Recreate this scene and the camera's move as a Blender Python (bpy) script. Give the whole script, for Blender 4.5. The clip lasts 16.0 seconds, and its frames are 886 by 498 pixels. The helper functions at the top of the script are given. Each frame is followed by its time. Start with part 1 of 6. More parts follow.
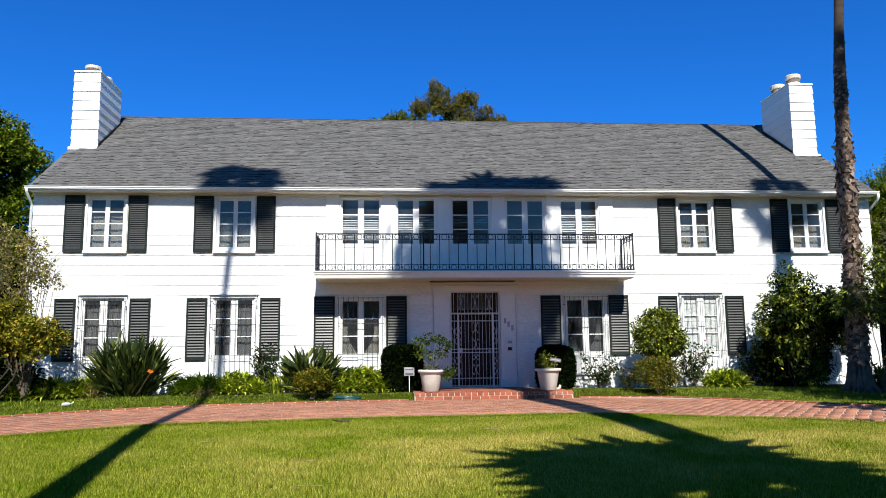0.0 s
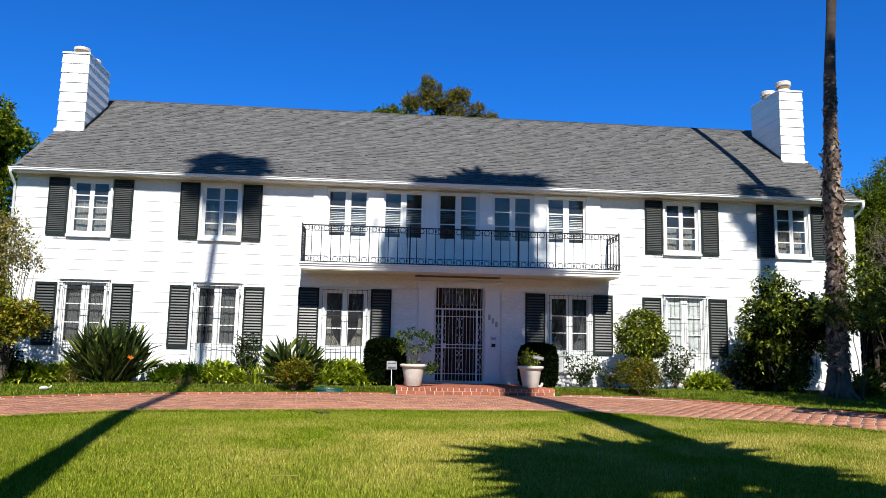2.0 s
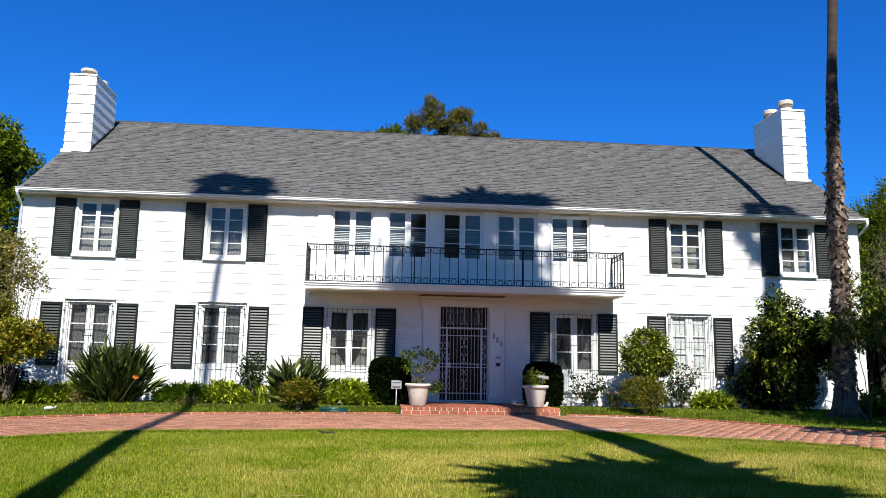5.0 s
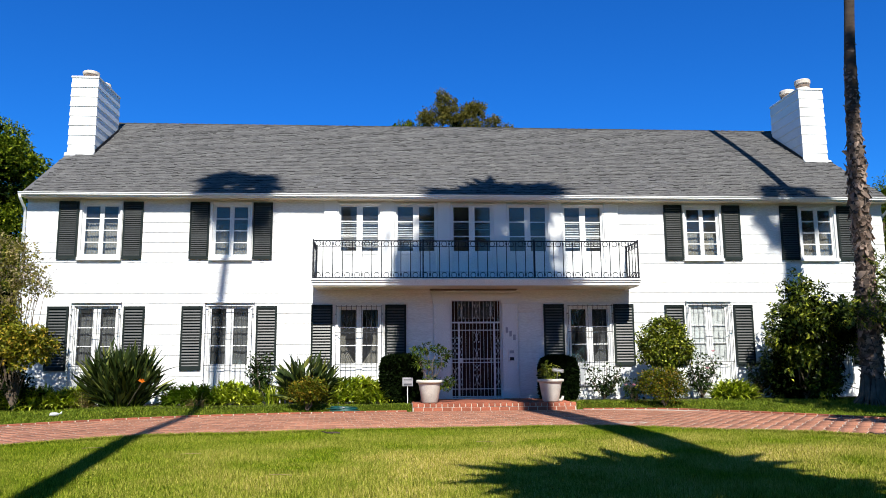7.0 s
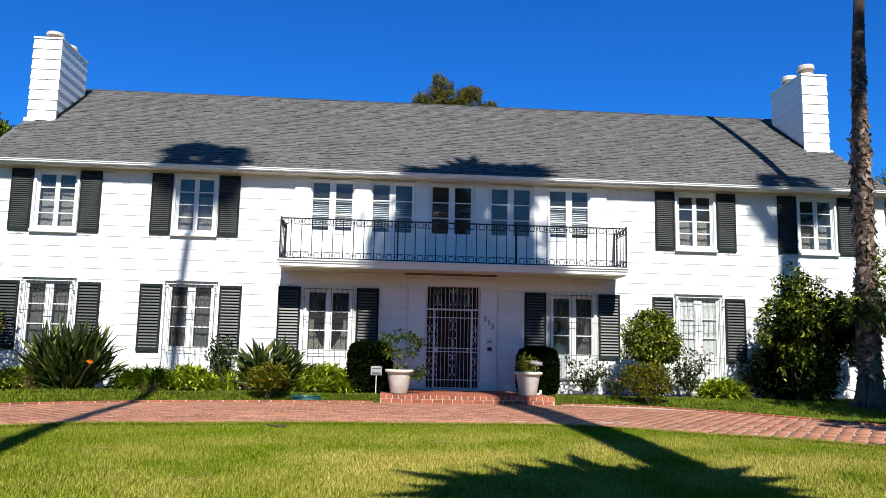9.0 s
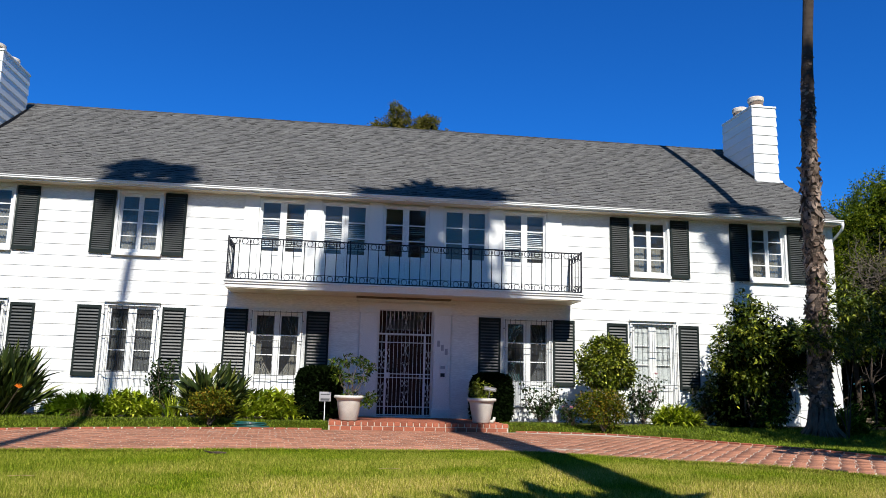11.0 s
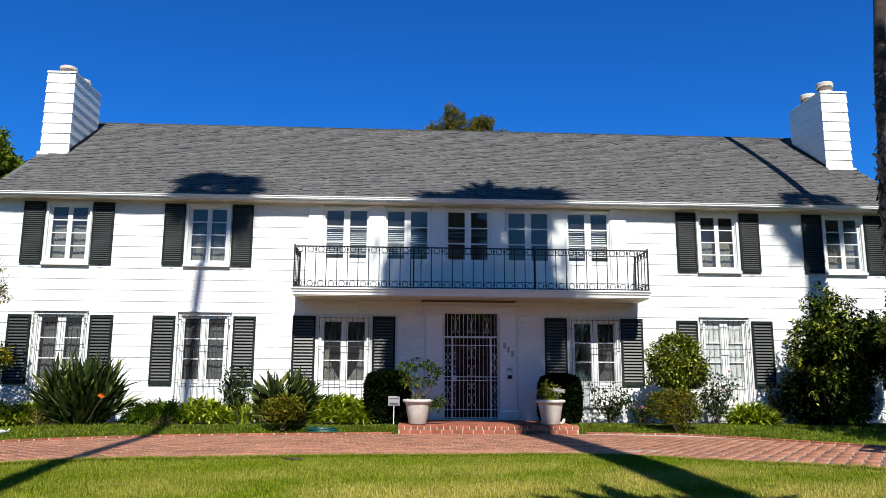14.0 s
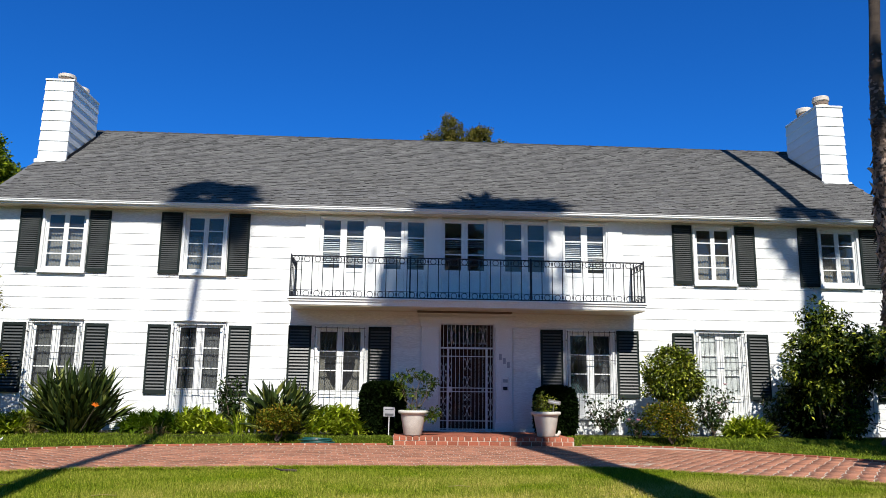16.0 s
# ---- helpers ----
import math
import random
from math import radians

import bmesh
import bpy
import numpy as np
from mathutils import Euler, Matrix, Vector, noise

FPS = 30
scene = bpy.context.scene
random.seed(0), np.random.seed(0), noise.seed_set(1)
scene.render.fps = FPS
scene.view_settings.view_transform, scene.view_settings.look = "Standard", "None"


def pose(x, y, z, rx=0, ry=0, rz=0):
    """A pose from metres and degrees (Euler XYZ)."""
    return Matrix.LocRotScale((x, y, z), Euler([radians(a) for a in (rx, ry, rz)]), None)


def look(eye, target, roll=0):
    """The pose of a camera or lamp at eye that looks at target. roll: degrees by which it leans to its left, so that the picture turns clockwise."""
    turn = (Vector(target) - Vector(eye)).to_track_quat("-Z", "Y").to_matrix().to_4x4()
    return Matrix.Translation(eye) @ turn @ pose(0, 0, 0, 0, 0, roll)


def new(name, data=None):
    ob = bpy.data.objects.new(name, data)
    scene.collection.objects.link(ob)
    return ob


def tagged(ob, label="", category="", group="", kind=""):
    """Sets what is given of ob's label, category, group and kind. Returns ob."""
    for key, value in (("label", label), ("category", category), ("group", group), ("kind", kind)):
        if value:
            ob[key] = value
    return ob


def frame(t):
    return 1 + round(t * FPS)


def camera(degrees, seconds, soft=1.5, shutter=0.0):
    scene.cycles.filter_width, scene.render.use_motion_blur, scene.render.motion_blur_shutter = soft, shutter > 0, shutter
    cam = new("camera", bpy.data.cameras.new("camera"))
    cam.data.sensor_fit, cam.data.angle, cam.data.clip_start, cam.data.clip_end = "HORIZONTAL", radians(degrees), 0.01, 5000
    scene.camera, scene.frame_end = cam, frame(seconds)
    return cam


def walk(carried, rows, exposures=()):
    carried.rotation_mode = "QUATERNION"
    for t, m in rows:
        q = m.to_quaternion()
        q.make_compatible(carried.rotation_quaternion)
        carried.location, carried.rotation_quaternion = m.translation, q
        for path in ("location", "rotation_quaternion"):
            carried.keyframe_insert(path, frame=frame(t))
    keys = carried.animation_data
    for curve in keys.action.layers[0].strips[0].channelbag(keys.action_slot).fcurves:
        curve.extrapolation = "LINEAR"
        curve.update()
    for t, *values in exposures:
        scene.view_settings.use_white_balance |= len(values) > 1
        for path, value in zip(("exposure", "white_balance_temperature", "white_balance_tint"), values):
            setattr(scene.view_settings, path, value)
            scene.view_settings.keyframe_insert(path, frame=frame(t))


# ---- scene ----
cam = camera(60.0, 16.0, 0.7)
PATH = [
    (0, (-2.598, -21.453, 1.069), (-2.441, -19.478, 1.34), -0.6),
    (0.5, (-2.611, -21.451, 1.085), (-2.444, -19.476, 1.35), -0.4),
    (1, (-2.609, -21.403, 1.068), (-2.432, -19.43, 1.337), 0.7),
    (1.5, (-2.609, -21.411, 1.069), (-2.419, -19.438, 1.332), 1.0),
    (2, (-2.57, -21.413, 1.051), (-2.38, -19.439, 1.311), 1.1),
    (2.5, (-2.574, -21.431, 1.048), (-2.391, -19.456, 1.31), 1.1),
    (3, (-2.588, -21.422, 1.072), (-2.411, -19.449, 1.348), 1.3),
    (3.5, (-2.605, -21.418, 1.078), (-2.427, -19.446, 1.36), 1.3),
    (4, (-2.609, -21.428, 1.076), (-2.432, -19.457, 1.364), 1.2),
    (4.5, (-2.604, -21.439, 1.061), (-2.426, -19.469, 1.357), 1.2),
    (5, (-2.614, -21.441, 1.047), (-2.433, -19.473, 1.356), 1.0),
    (7.3, (-2.22, -20.845, 1.033), (-2.089, -18.871, 1.329), -0.5),
    (7.5, (-2.145, -20.738, 1.038), (-2.024, -18.762, 1.323), -0.2),
    (8, (-1.947, -20.374, 1.043), (-1.828, -18.396, 1.31), 0.3),
    (8.5, (-1.829, -20.065, 1.102), (-1.694, -18.086, 1.357), 0.9),
    (10.8, (-1.656, -19.406, 0.979), (-1.49, -17.444, 1.329), 1.3),
    (11, (-1.676, -19.426, 0.98), (-1.418, -17.473, 1.326), 1.4),
    (11.5, (-1.7, -19.416, 0.953), (-1.301, -17.486, 1.294), 1.3),
    (12, (-1.716, -19.448, 0.99), (-1.282, -17.525, 1.325), 0.7),
    (12.5, (-1.765, -19.455, 1.02), (-1.448, -17.51, 1.359), 0.0),
    (13, (-1.796, -19.435, 1.018), (-1.615, -17.473, 1.364), 0.0),
    (13.5, (-1.798, -19.431, 1.011), (-1.681, -17.465, 1.356), 0.2),
    (14, (-1.791, -19.408, 1.021), (-1.684, -17.441, 1.367), 0.3),
    (14.5, (-1.784, -19.424, 1.038), (-1.687, -17.456, 1.384), 0.3),
    (15, (-1.778, -19.414, 1.056), (-1.694, -17.446, 1.405), 0.7),
    (15.5, (-1.826, -19.412, 1.026), (-1.737, -17.447, 1.387), 0.9),
    (16, (-1.788, -19.422, 1.045), (-1.673, -17.46, 1.416), 0.7),
]
walk(cam, [(t, look(eye, target, roll)) for t, eye, target, roll in PATH], ((0.0, 0.5), (8.7, 0.5), (10.8, 0.3), (16.0, 0.3)))

# ---- light ----
SUN_ELEV, SUN_AZ = 43.0, 4.0          # the sun stands over the street, a little to the right
world = bpy.data.worlds.new("world")
scene.world = world
world.use_nodes = True
wn = world.node_tree.nodes
sky = wn.new("ShaderNodeTexSky")
sky.sky_type, sky.sun_disc = "NISHITA", False
sky.sun_elevation, sky.sun_rotation = radians(SUN_ELEV), radians(180.0 - SUN_AZ)
sky.altitude, sky.air_density, sky.dust_density, sky.ozone_density = 300.0, 1.0, 0.0, 4.0
wn["Background"].inputs["Strength"].default_value = 0.071
deep = wn.new("ShaderNodeHueSaturation")
deep.inputs["Saturation"].default_value = 1.2
tint = wn.new("ShaderNodeMix")
tint.data_type, tint.blend_type = "RGBA", "MULTIPLY"
tint.inputs[0].default_value = 1.0
# the sky is deepest opposite the sun and pales smoothly towards it
way, toward, pale = wn.new("ShaderNodeTexCoord"), wn.new("ShaderNodeVectorMath"), wn.new("ShaderNodeMix")
toward.operation = "DOT_PRODUCT"
toward.inputs[1].default_value = (math.sin(radians(SUN_AZ)) * math.cos(radians(SUN_ELEV)), -math.cos(radians(SUN_AZ)) * math.cos(radians(SUN_ELEV)), math.sin(radians(SUN_ELEV)))
grade = wn.new("ShaderNodeMapRange")
grade.interpolation_type = "SMOOTHSTEP"
grade.inputs["From Min"].default_value, grade.inputs["From Max"].default_value = -0.25, 0.75
pale.data_type = "RGBA"
pale.inputs[6].default_value, pale.inputs[7].default_value = (0.215, 0.885, 1.62, 1), (0.39, 0.84, 1.14, 1)
world.node_tree.links.new(way.outputs["Generated"], toward.inputs[0])
world.node_tree.links.new(toward.outputs["Value"], grade.inputs["Value"])
world.node_tree.links.new(grade.outputs[0], pale.inputs[0])
world.node_tree.links.new(pale.outputs[2], tint.inputs[7])
world.node_tree.links.new(sky.outputs[0], deep.inputs["Color"])
world.node_tree.links.new(deep.outputs[0], tint.inputs[6])
world.node_tree.links.new(tint.outputs[2], wn["Background"].inputs["Color"])
sun = new("sun", bpy.data.lights.new("sun", "SUN"))
sun.data.energy, sun.data.angle, sun.data.color = 5.0, radians(0.36), (1.0, 0.95, 0.87)
sun.matrix_world = look((40 * math.sin(radians(SUN_AZ)), -40 * math.cos(radians(SUN_AZ)), 40 * math.tan(radians(SUN_ELEV))), (0, 0, 0))

# ---- materials ----


def material(name, rough=0.6, metal=0.0):
    m = bpy.data.materials.new(name)
    m.use_nodes = True
    b = m.node_tree.nodes["Principled BSDF"]
    b.inputs["Roughness"].default_value, b.inputs["Metallic"].default_value = rough, metal
    return m, m.node_tree, b


def ramp(nt, stops):
    r = nt.nodes.new("ShaderNodeValToRGB")
    while len(r.color_ramp.elements) < len(stops):
        r.color_ramp.elements.new(0.5)
    for e, (p, c) in zip(r.color_ramp.elements, stops):
        e.position, e.color = p, (*c, 1)
    return r


def noise_tex(nt, scale, detail=4.0, stretch=None):
    n = nt.nodes.new("ShaderNodeTexNoise")
    n.inputs["Scale"].default_value, n.inputs["Detail"].default_value = scale, detail
    g = nt.nodes.new("ShaderNodeNewGeometry")
    if stretch:
        mp = nt.nodes.new("ShaderNodeMapping")
        mp.inputs["Scale"].default_value = stretch
        nt.links.new(g.outputs["Position"], mp.inputs["Vector"])
        nt.links.new(mp.outputs[0], n.inputs["Vector"])
    else:
        nt.links.new(g.outputs["Position"], n.inputs["Vector"])
    return n


def mixed(nt, a, b, fac, mode="MIX"):
    m = nt.nodes.new("ShaderNodeMix")
    m.data_type, m.blend_type = "RGBA", mode
    for socket, v in ((m.inputs[0], fac), (m.inputs[6], a), (m.inputs[7], b)):
        if isinstance(v, bpy.types.NodeSocket):
            nt.links.new(v, socket)
        else:
            socket.default_value = v if isinstance(v, float) else (*v, 1)
    return m.outputs[2]


def surface(name, stops, scale=3.0, fine=40.0, rough=0.6, bump=0.15, metal=0.0, vary=None, amount=0.25, stretch=None, translucent=0.0, spec=0.5):
    """A material of coarse stains and fine grain; vary: 'object' or 'island' shifts each piece's tone."""
    m, nt, b = material(name, rough, metal)
    big, small = noise_tex(nt, scale, 5.0, stretch), noise_tex(nt, fine, 3.0, stretch)
    r = ramp(nt, stops)
    nt.links.new(big.outputs["Fac"], r.inputs[0])
    grain = ramp(nt, [(0.25, (0.8, 0.8, 0.8)), (0.75, (1.12, 1.12, 1.12))])
    nt.links.new(small.outputs["Fac"], grain.inputs[0])
    colour = mixed(nt, r.outputs[0], grain.outputs[0], 1.0, "MULTIPLY")
    if vary:
        if vary == "object":
            src = nt.nodes.new("ShaderNodeObjectInfo").outputs["Random"]
        else:
            src = nt.nodes.new("ShaderNodeNewGeometry").outputs["Random Per Island"]
        v = ramp(nt, [(0.0, (1 - amount,) * 3), (1.0, (1 + amount,) * 3)])
        nt.links.new(src, v.inputs[0])
        colour = mixed(nt, colour, v.outputs[0], 1.0, "MULTIPLY")
    nt.links.new(colour, b.inputs["Base Color"])
    b.inputs["Specular IOR Level"].default_value = spec
    if bump:
        bp = nt.nodes.new("ShaderNodeBump")
        bp.inputs["Strength"].default_value, bp.inputs["Distance"].default_value = bump, 0.02
        nt.links.new(small.outputs["Fac"], bp.inputs["Height"])
        nt.links.new(bp.outputs[0], b.inputs["Normal"])
    if translucent:
        t = nt.nodes.new("ShaderNodeBsdfTranslucent")
        nt.links.new(colour, t.inputs["Color"])
        mx = nt.nodes.new("ShaderNodeMixShader")
        mx.inputs[0].default_value = translucent
        nt.links.new(b.outputs[0], mx.inputs[1])
        nt.links.new(t.outputs[0], mx.inputs[2])
        nt.links.new(mx.outputs[0], nt.nodes["Material Output"].inputs[0])
    return m


def leafy(name, dark, light, rough=0.45, translucent=0.25, third=None, spec=0.12):
    """Foliage: a tone of its own for each leaf, and lighter and darker patches over the crown."""
    m, nt, b = material(name, rough)
    isl = nt.nodes.new("ShaderNodeNewGeometry").outputs["Random Per Island"]
    stops = [(0.0, dark), (0.75, light)] + ([(1.0, third)] if third else [])
    r = ramp(nt, stops)
    nt.links.new(isl, r.inputs[0])
    b.inputs["Specular IOR Level"].default_value = spec
    n = noise_tex(nt, 1.6, 3.0)
    g = ramp(nt, [(0.3, (0.72, 0.75, 0.7)), (0.7, (1.25, 1.2, 1.1))])
    nt.links.new(n.outputs["Fac"], g.inputs[0])
    colour = mixed(nt, r.outputs[0], g.outputs[0], 1.0, "MULTIPLY")
    nt.links.new(colour, b.inputs["Base Color"])
    t = nt.nodes.new("ShaderNodeBsdfTranslucent")
    nt.links.new(colour, t.inputs["Color"])
    mx = nt.nodes.new("ShaderNodeMixShader")
    mx.inputs[0].default_value = translucent
    nt.links.new(b.outputs[0], mx.inputs[1])
    nt.links.new(t.outputs[0], mx.inputs[2])
    nt.links.new(mx.outputs[0], nt.nodes["Material Output"].inputs[0])
    return m


PAINT = surface("white_paint", [(0.3, (0.76, 0.78, 0.765)), (0.7, (0.82, 0.84, 0.825))], 1.2, 60, 0.5, 0.05, vary="object", amount=0.03)
SIDING = surface("white_siding_paint", [(0.25, (0.75, 0.77, 0.755)), (0.7, (0.82, 0.84, 0.825))], 1.5, 30, 0.55, 0.12, vary="object", amount=0.04, stretch=(0.4, 1, 3))
TRIM = surface("white_trim_paint", [(0.3, (0.77, 0.79, 0.775)), (0.7, (0.83, 0.85, 0.835))], 2.0, 50, 0.45, 0.04)
SOFFIT = surface("cream_soffit_paint", [(0.3, (0.58, 0.52, 0.38)), (0.7, (0.66, 0.60, 0.46))], 1.0, 40, 0.6, 0.05)
SHUTTER = surface("dark_green_black_paint", [(0.3, (0.015, 0.022, 0.021)), (0.7, (0.026, 0.034, 0.033))], 3.0, 60, 0.6, 0.05, vary="object", amount=0.12, spec=0.08)
SLATS = surface("glossy_dark_slat_paint", [(0.3, (0.026, 0.031, 0.030)), (0.7, (0.040, 0.046, 0.045))], 3.0, 60, 0.42, 0.05, vary="object", amount=0.15, spec=0.62)
IRON = surface("black_wrought_iron", [(0.3, (0.012, 0.014, 0.02)), (0.7, (0.03, 0.032, 0.04))], 8.0, 90, 0.5, 0.1, spec=0.25)
GATE = surface("white_painted_iron", [(0.3, (0.62, 0.63, 0.65)), (0.7, (0.74, 0.75, 0.76))], 8.0, 90, 0.45, 0.08)
GUARD = surface("dark_grey_iron", [(0.3, (0.022, 0.026, 0.032)), (0.7, (0.045, 0.05, 0.058))], 8.0, 90, 0.5, 0.08)
SHINGLE = surface("grey_asphalt_shingle", [(0.25, (0.104, 0.104, 0.106)), (0.75, (0.158, 0.157, 0.153))], 2.6, 34, 0.9, 0.7, vary="island", amount=0.14, spec=0.2)
SHINGLE_PIECE = surface("grey_asphalt_shingle_tab", [(0.25, (0.104, 0.104, 0.106)), (0.75, (0.158, 0.157, 0.153))], 2.6, 34, 0.9, 0.7, vary="object", amount=0.14, spec=0.2)
RIDGE_CAP = surface("dark_ridge_shingle", [(0.25, (0.045, 0.045, 0.047)), (0.75, (0.085, 0.085, 0.084))], 1.7, 38, 0.9, 0.6, vary="object", amount=0.35, spec=0.1)
DARK_EDGE = surface("dark_shingle_butt", [(0.3, (0.030, 0.030, 0.031)), (0.7, (0.055, 0.055, 0.055))], 6.0, 60, 0.95, 0.2, spec=0.1, vary="island", amount=0.5)
BRICK = surface("red_paving_brick", [(0.25, (0.34, 0.136, 0.074)), (0.75, (0.50, 0.225, 0.130))], 1.6, 45, 0.85, 0.45, vary="island", amount=0.30)
PAVER = surface("red_paver_piece", [(0.25, (0.34, 0.136, 0.074)), (0.75, (0.50, 0.225, 0.130))], 1.6, 45, 0.85, 0.45, vary="object", amount=0.30)
BRICK_PIECE = surface("red_brick_piece", [(0.25, (0.27, 0.075, 0.038)), (0.75, (0.38, 0.125, 0.068))], 1.1, 45, 0.85, 0.35, vary="object", amount=0.22)
MORTAR = surface("pale_mortar", [(0.3, (0.46, 0.39, 0.31)), (0.7, (0.60, 0.52, 0.42))], 3.0, 50, 0.95, 0.3)
LAWN = surface("lawn_soil_and_thatch", [(0.2, (0.028, 0.042, 0.003)), (0.5, (0.045, 0.058, 0.004)), (0.68, (0.07, 0.072, 0.010)), (0.85, (0.11, 0.09, 0.025))], 0.55, 70, 0.95, 0.15, spec=0.05)
SOIL = surface("dark_bed_soil", [(0.3, (0.035, 0.024, 0.016)), (0.7, (0.075, 0.055, 0.038))], 3.0, 40, 0.95, 0.8)
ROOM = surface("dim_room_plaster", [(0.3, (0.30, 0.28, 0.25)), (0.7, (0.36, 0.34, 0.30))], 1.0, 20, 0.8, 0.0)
SHEER = surface("grey_sheer_cloth", [(0.3, (0.09, 0.09, 0.09)), (0.7, (0.14, 0.14, 0.135))], 4.0, 80, 0.9, 0.1)
CURTAIN = surface("pale_curtain_cloth", [(0.3, (0.24, 0.22, 0.18)), (0.7, (0.34, 0.31, 0.26))], 4.0, 80, 0.9, 0.1, translucent=0.15)
BLIND = surface("white_blind", [(0.3, (0.70, 0.69, 0.66)), (0.7, (0.80, 0.79, 0.76))], 4.0, 80, 0.6, 0.0)
CLAY = surface("weathered_cream_terracotta", [(0.25, (0.52, 0.49, 0.43)), (0.7, (0.67, 0.64, 0.58))], 4.0, 60, 0.8, 0.06)
FLUE = surface("pale_clay_flue", [(0.3, (0.58, 0.50, 0.42)), (0.7, (0.72, 0.65, 0.56))], 5.0, 60, 0.85, 0.2)
DOOR = surface("dark_stained_door", [(0.3, (0.03, 0.015, 0.010)), (0.7, (0.06, 0.030, 0.019))], 3.0, 50, 0.6, 0.05, spec=0.1)
BARK = surface("grey_brown_palm_bark", [(0.25, (0.038, 0.026, 0.018)), (0.75, (0.088, 0.064, 0.046))], 2.5, 30, 0.9, 0.8, stretch=(1, 1, 5))
BOOT = surface("dry_leaf_base", [(0.25, (0.085, 0.052, 0.036)), (0.75, (0.27, 0.205, 0.160))], 3.0, 40, 0.9, 0.6, vary="island", amount=0.75)
TWIG = surface("brown_twig", [(0.3, (0.10, 0.075, 0.05)), (0.7, (0.17, 0.13, 0.095))], 6.0, 60, 0.9, 0.4)
STEEL = surface("dull_grey_metal", [(0.3, (0.35, 0.36, 0.38)), (0.7, (0.5, 0.5, 0.52))], 6.0, 60, 0.45, 0.05, metal=0.4)
PLASTIC = surface("white_plastic", [(0.3, (0.7, 0.7, 0.71)), (0.7, (0.8, 0.8, 0.8))], 6.0, 60, 0.4, 0.03)
TAG = surface("dull_tag_plate", [(0.3, (0.16, 0.15, 0.14)), (0.7, (0.24, 0.23, 0.21))], 6.0, 60, 0.6, 0.05)
HOSE = surface("green_rubber_hose", [(0.3, (0.006, 0.06, 0.055)), (0.7, (0.015, 0.11, 0.10))], 6.0, 60, 0.4, 0.03)
DARKBAR = surface("dark_lettering", [(0.3, (0.06, 0.065, 0.075)), (0.7, (0.10, 0.105, 0.115))], 9.0, 60, 0.5, 0.0)
GREYBAR = surface("grey_lettering", [(0.3, (0.32, 0.34, 0.38)), (0.7, (0.40, 0.42, 0.46))], 9.0, 60, 0.5, 0.0)

GLASS, gnt, gb = material("window_glass", 0.03)
gnt.nodes.remove(gb)
clear, gloss = gnt.nodes.new("ShaderNodeBsdfTransparent"), gnt.nodes.new("ShaderNodeBsdfGlossy")
clear.inputs["Color"].default_value, gloss.inputs["Roughness"].default_value = (0.82, 0.86, 0.88, 1), 0.02
fres = gnt.nodes.new("ShaderNodeFresnel")
fres.inputs["IOR"].default_value = 1.55
wav = noise_tex(gnt, 1.3, 1.0)
wbp = gnt.nodes.new("ShaderNodeBump")
wbp.inputs["Strength"].default_value, wbp.inputs["Distance"].default_value = 0.06, 0.05
gnt.links.new(wav.outputs["Fac"], wbp.inputs["Height"])
gnt.links.new(wbp.outputs[0], gloss.inputs["Normal"])
gmx = gnt.nodes.new("ShaderNodeMixShader")
gnt.links.new(fres.outputs[0], gmx.inputs[0])
gnt.links.new(clear.outputs[0], gmx.inputs[1])
gnt.links.new(gloss.outputs[0], gmx.inputs[2])
# a faint pale diffuse film stands in for paler reflected sky
pale_film, film_mix = gnt.nodes.new("ShaderNodeBsdfDiffuse"), gnt.nodes.new("ShaderNodeMixShader")
pale_film.inputs["Color"].default_value, film_mix.inputs[0].default_value = (0.62, 0.64, 0.70, 1), 0.02
gnt.links.new(gmx.outputs[0], film_mix.inputs[1])
gnt.links.new(pale_film.outputs[0], film_mix.inputs[2])
gnt.links.new(film_mix.outputs[0], gnt.nodes["Material Output"].inputs[0])

# ---- mesh helpers ----


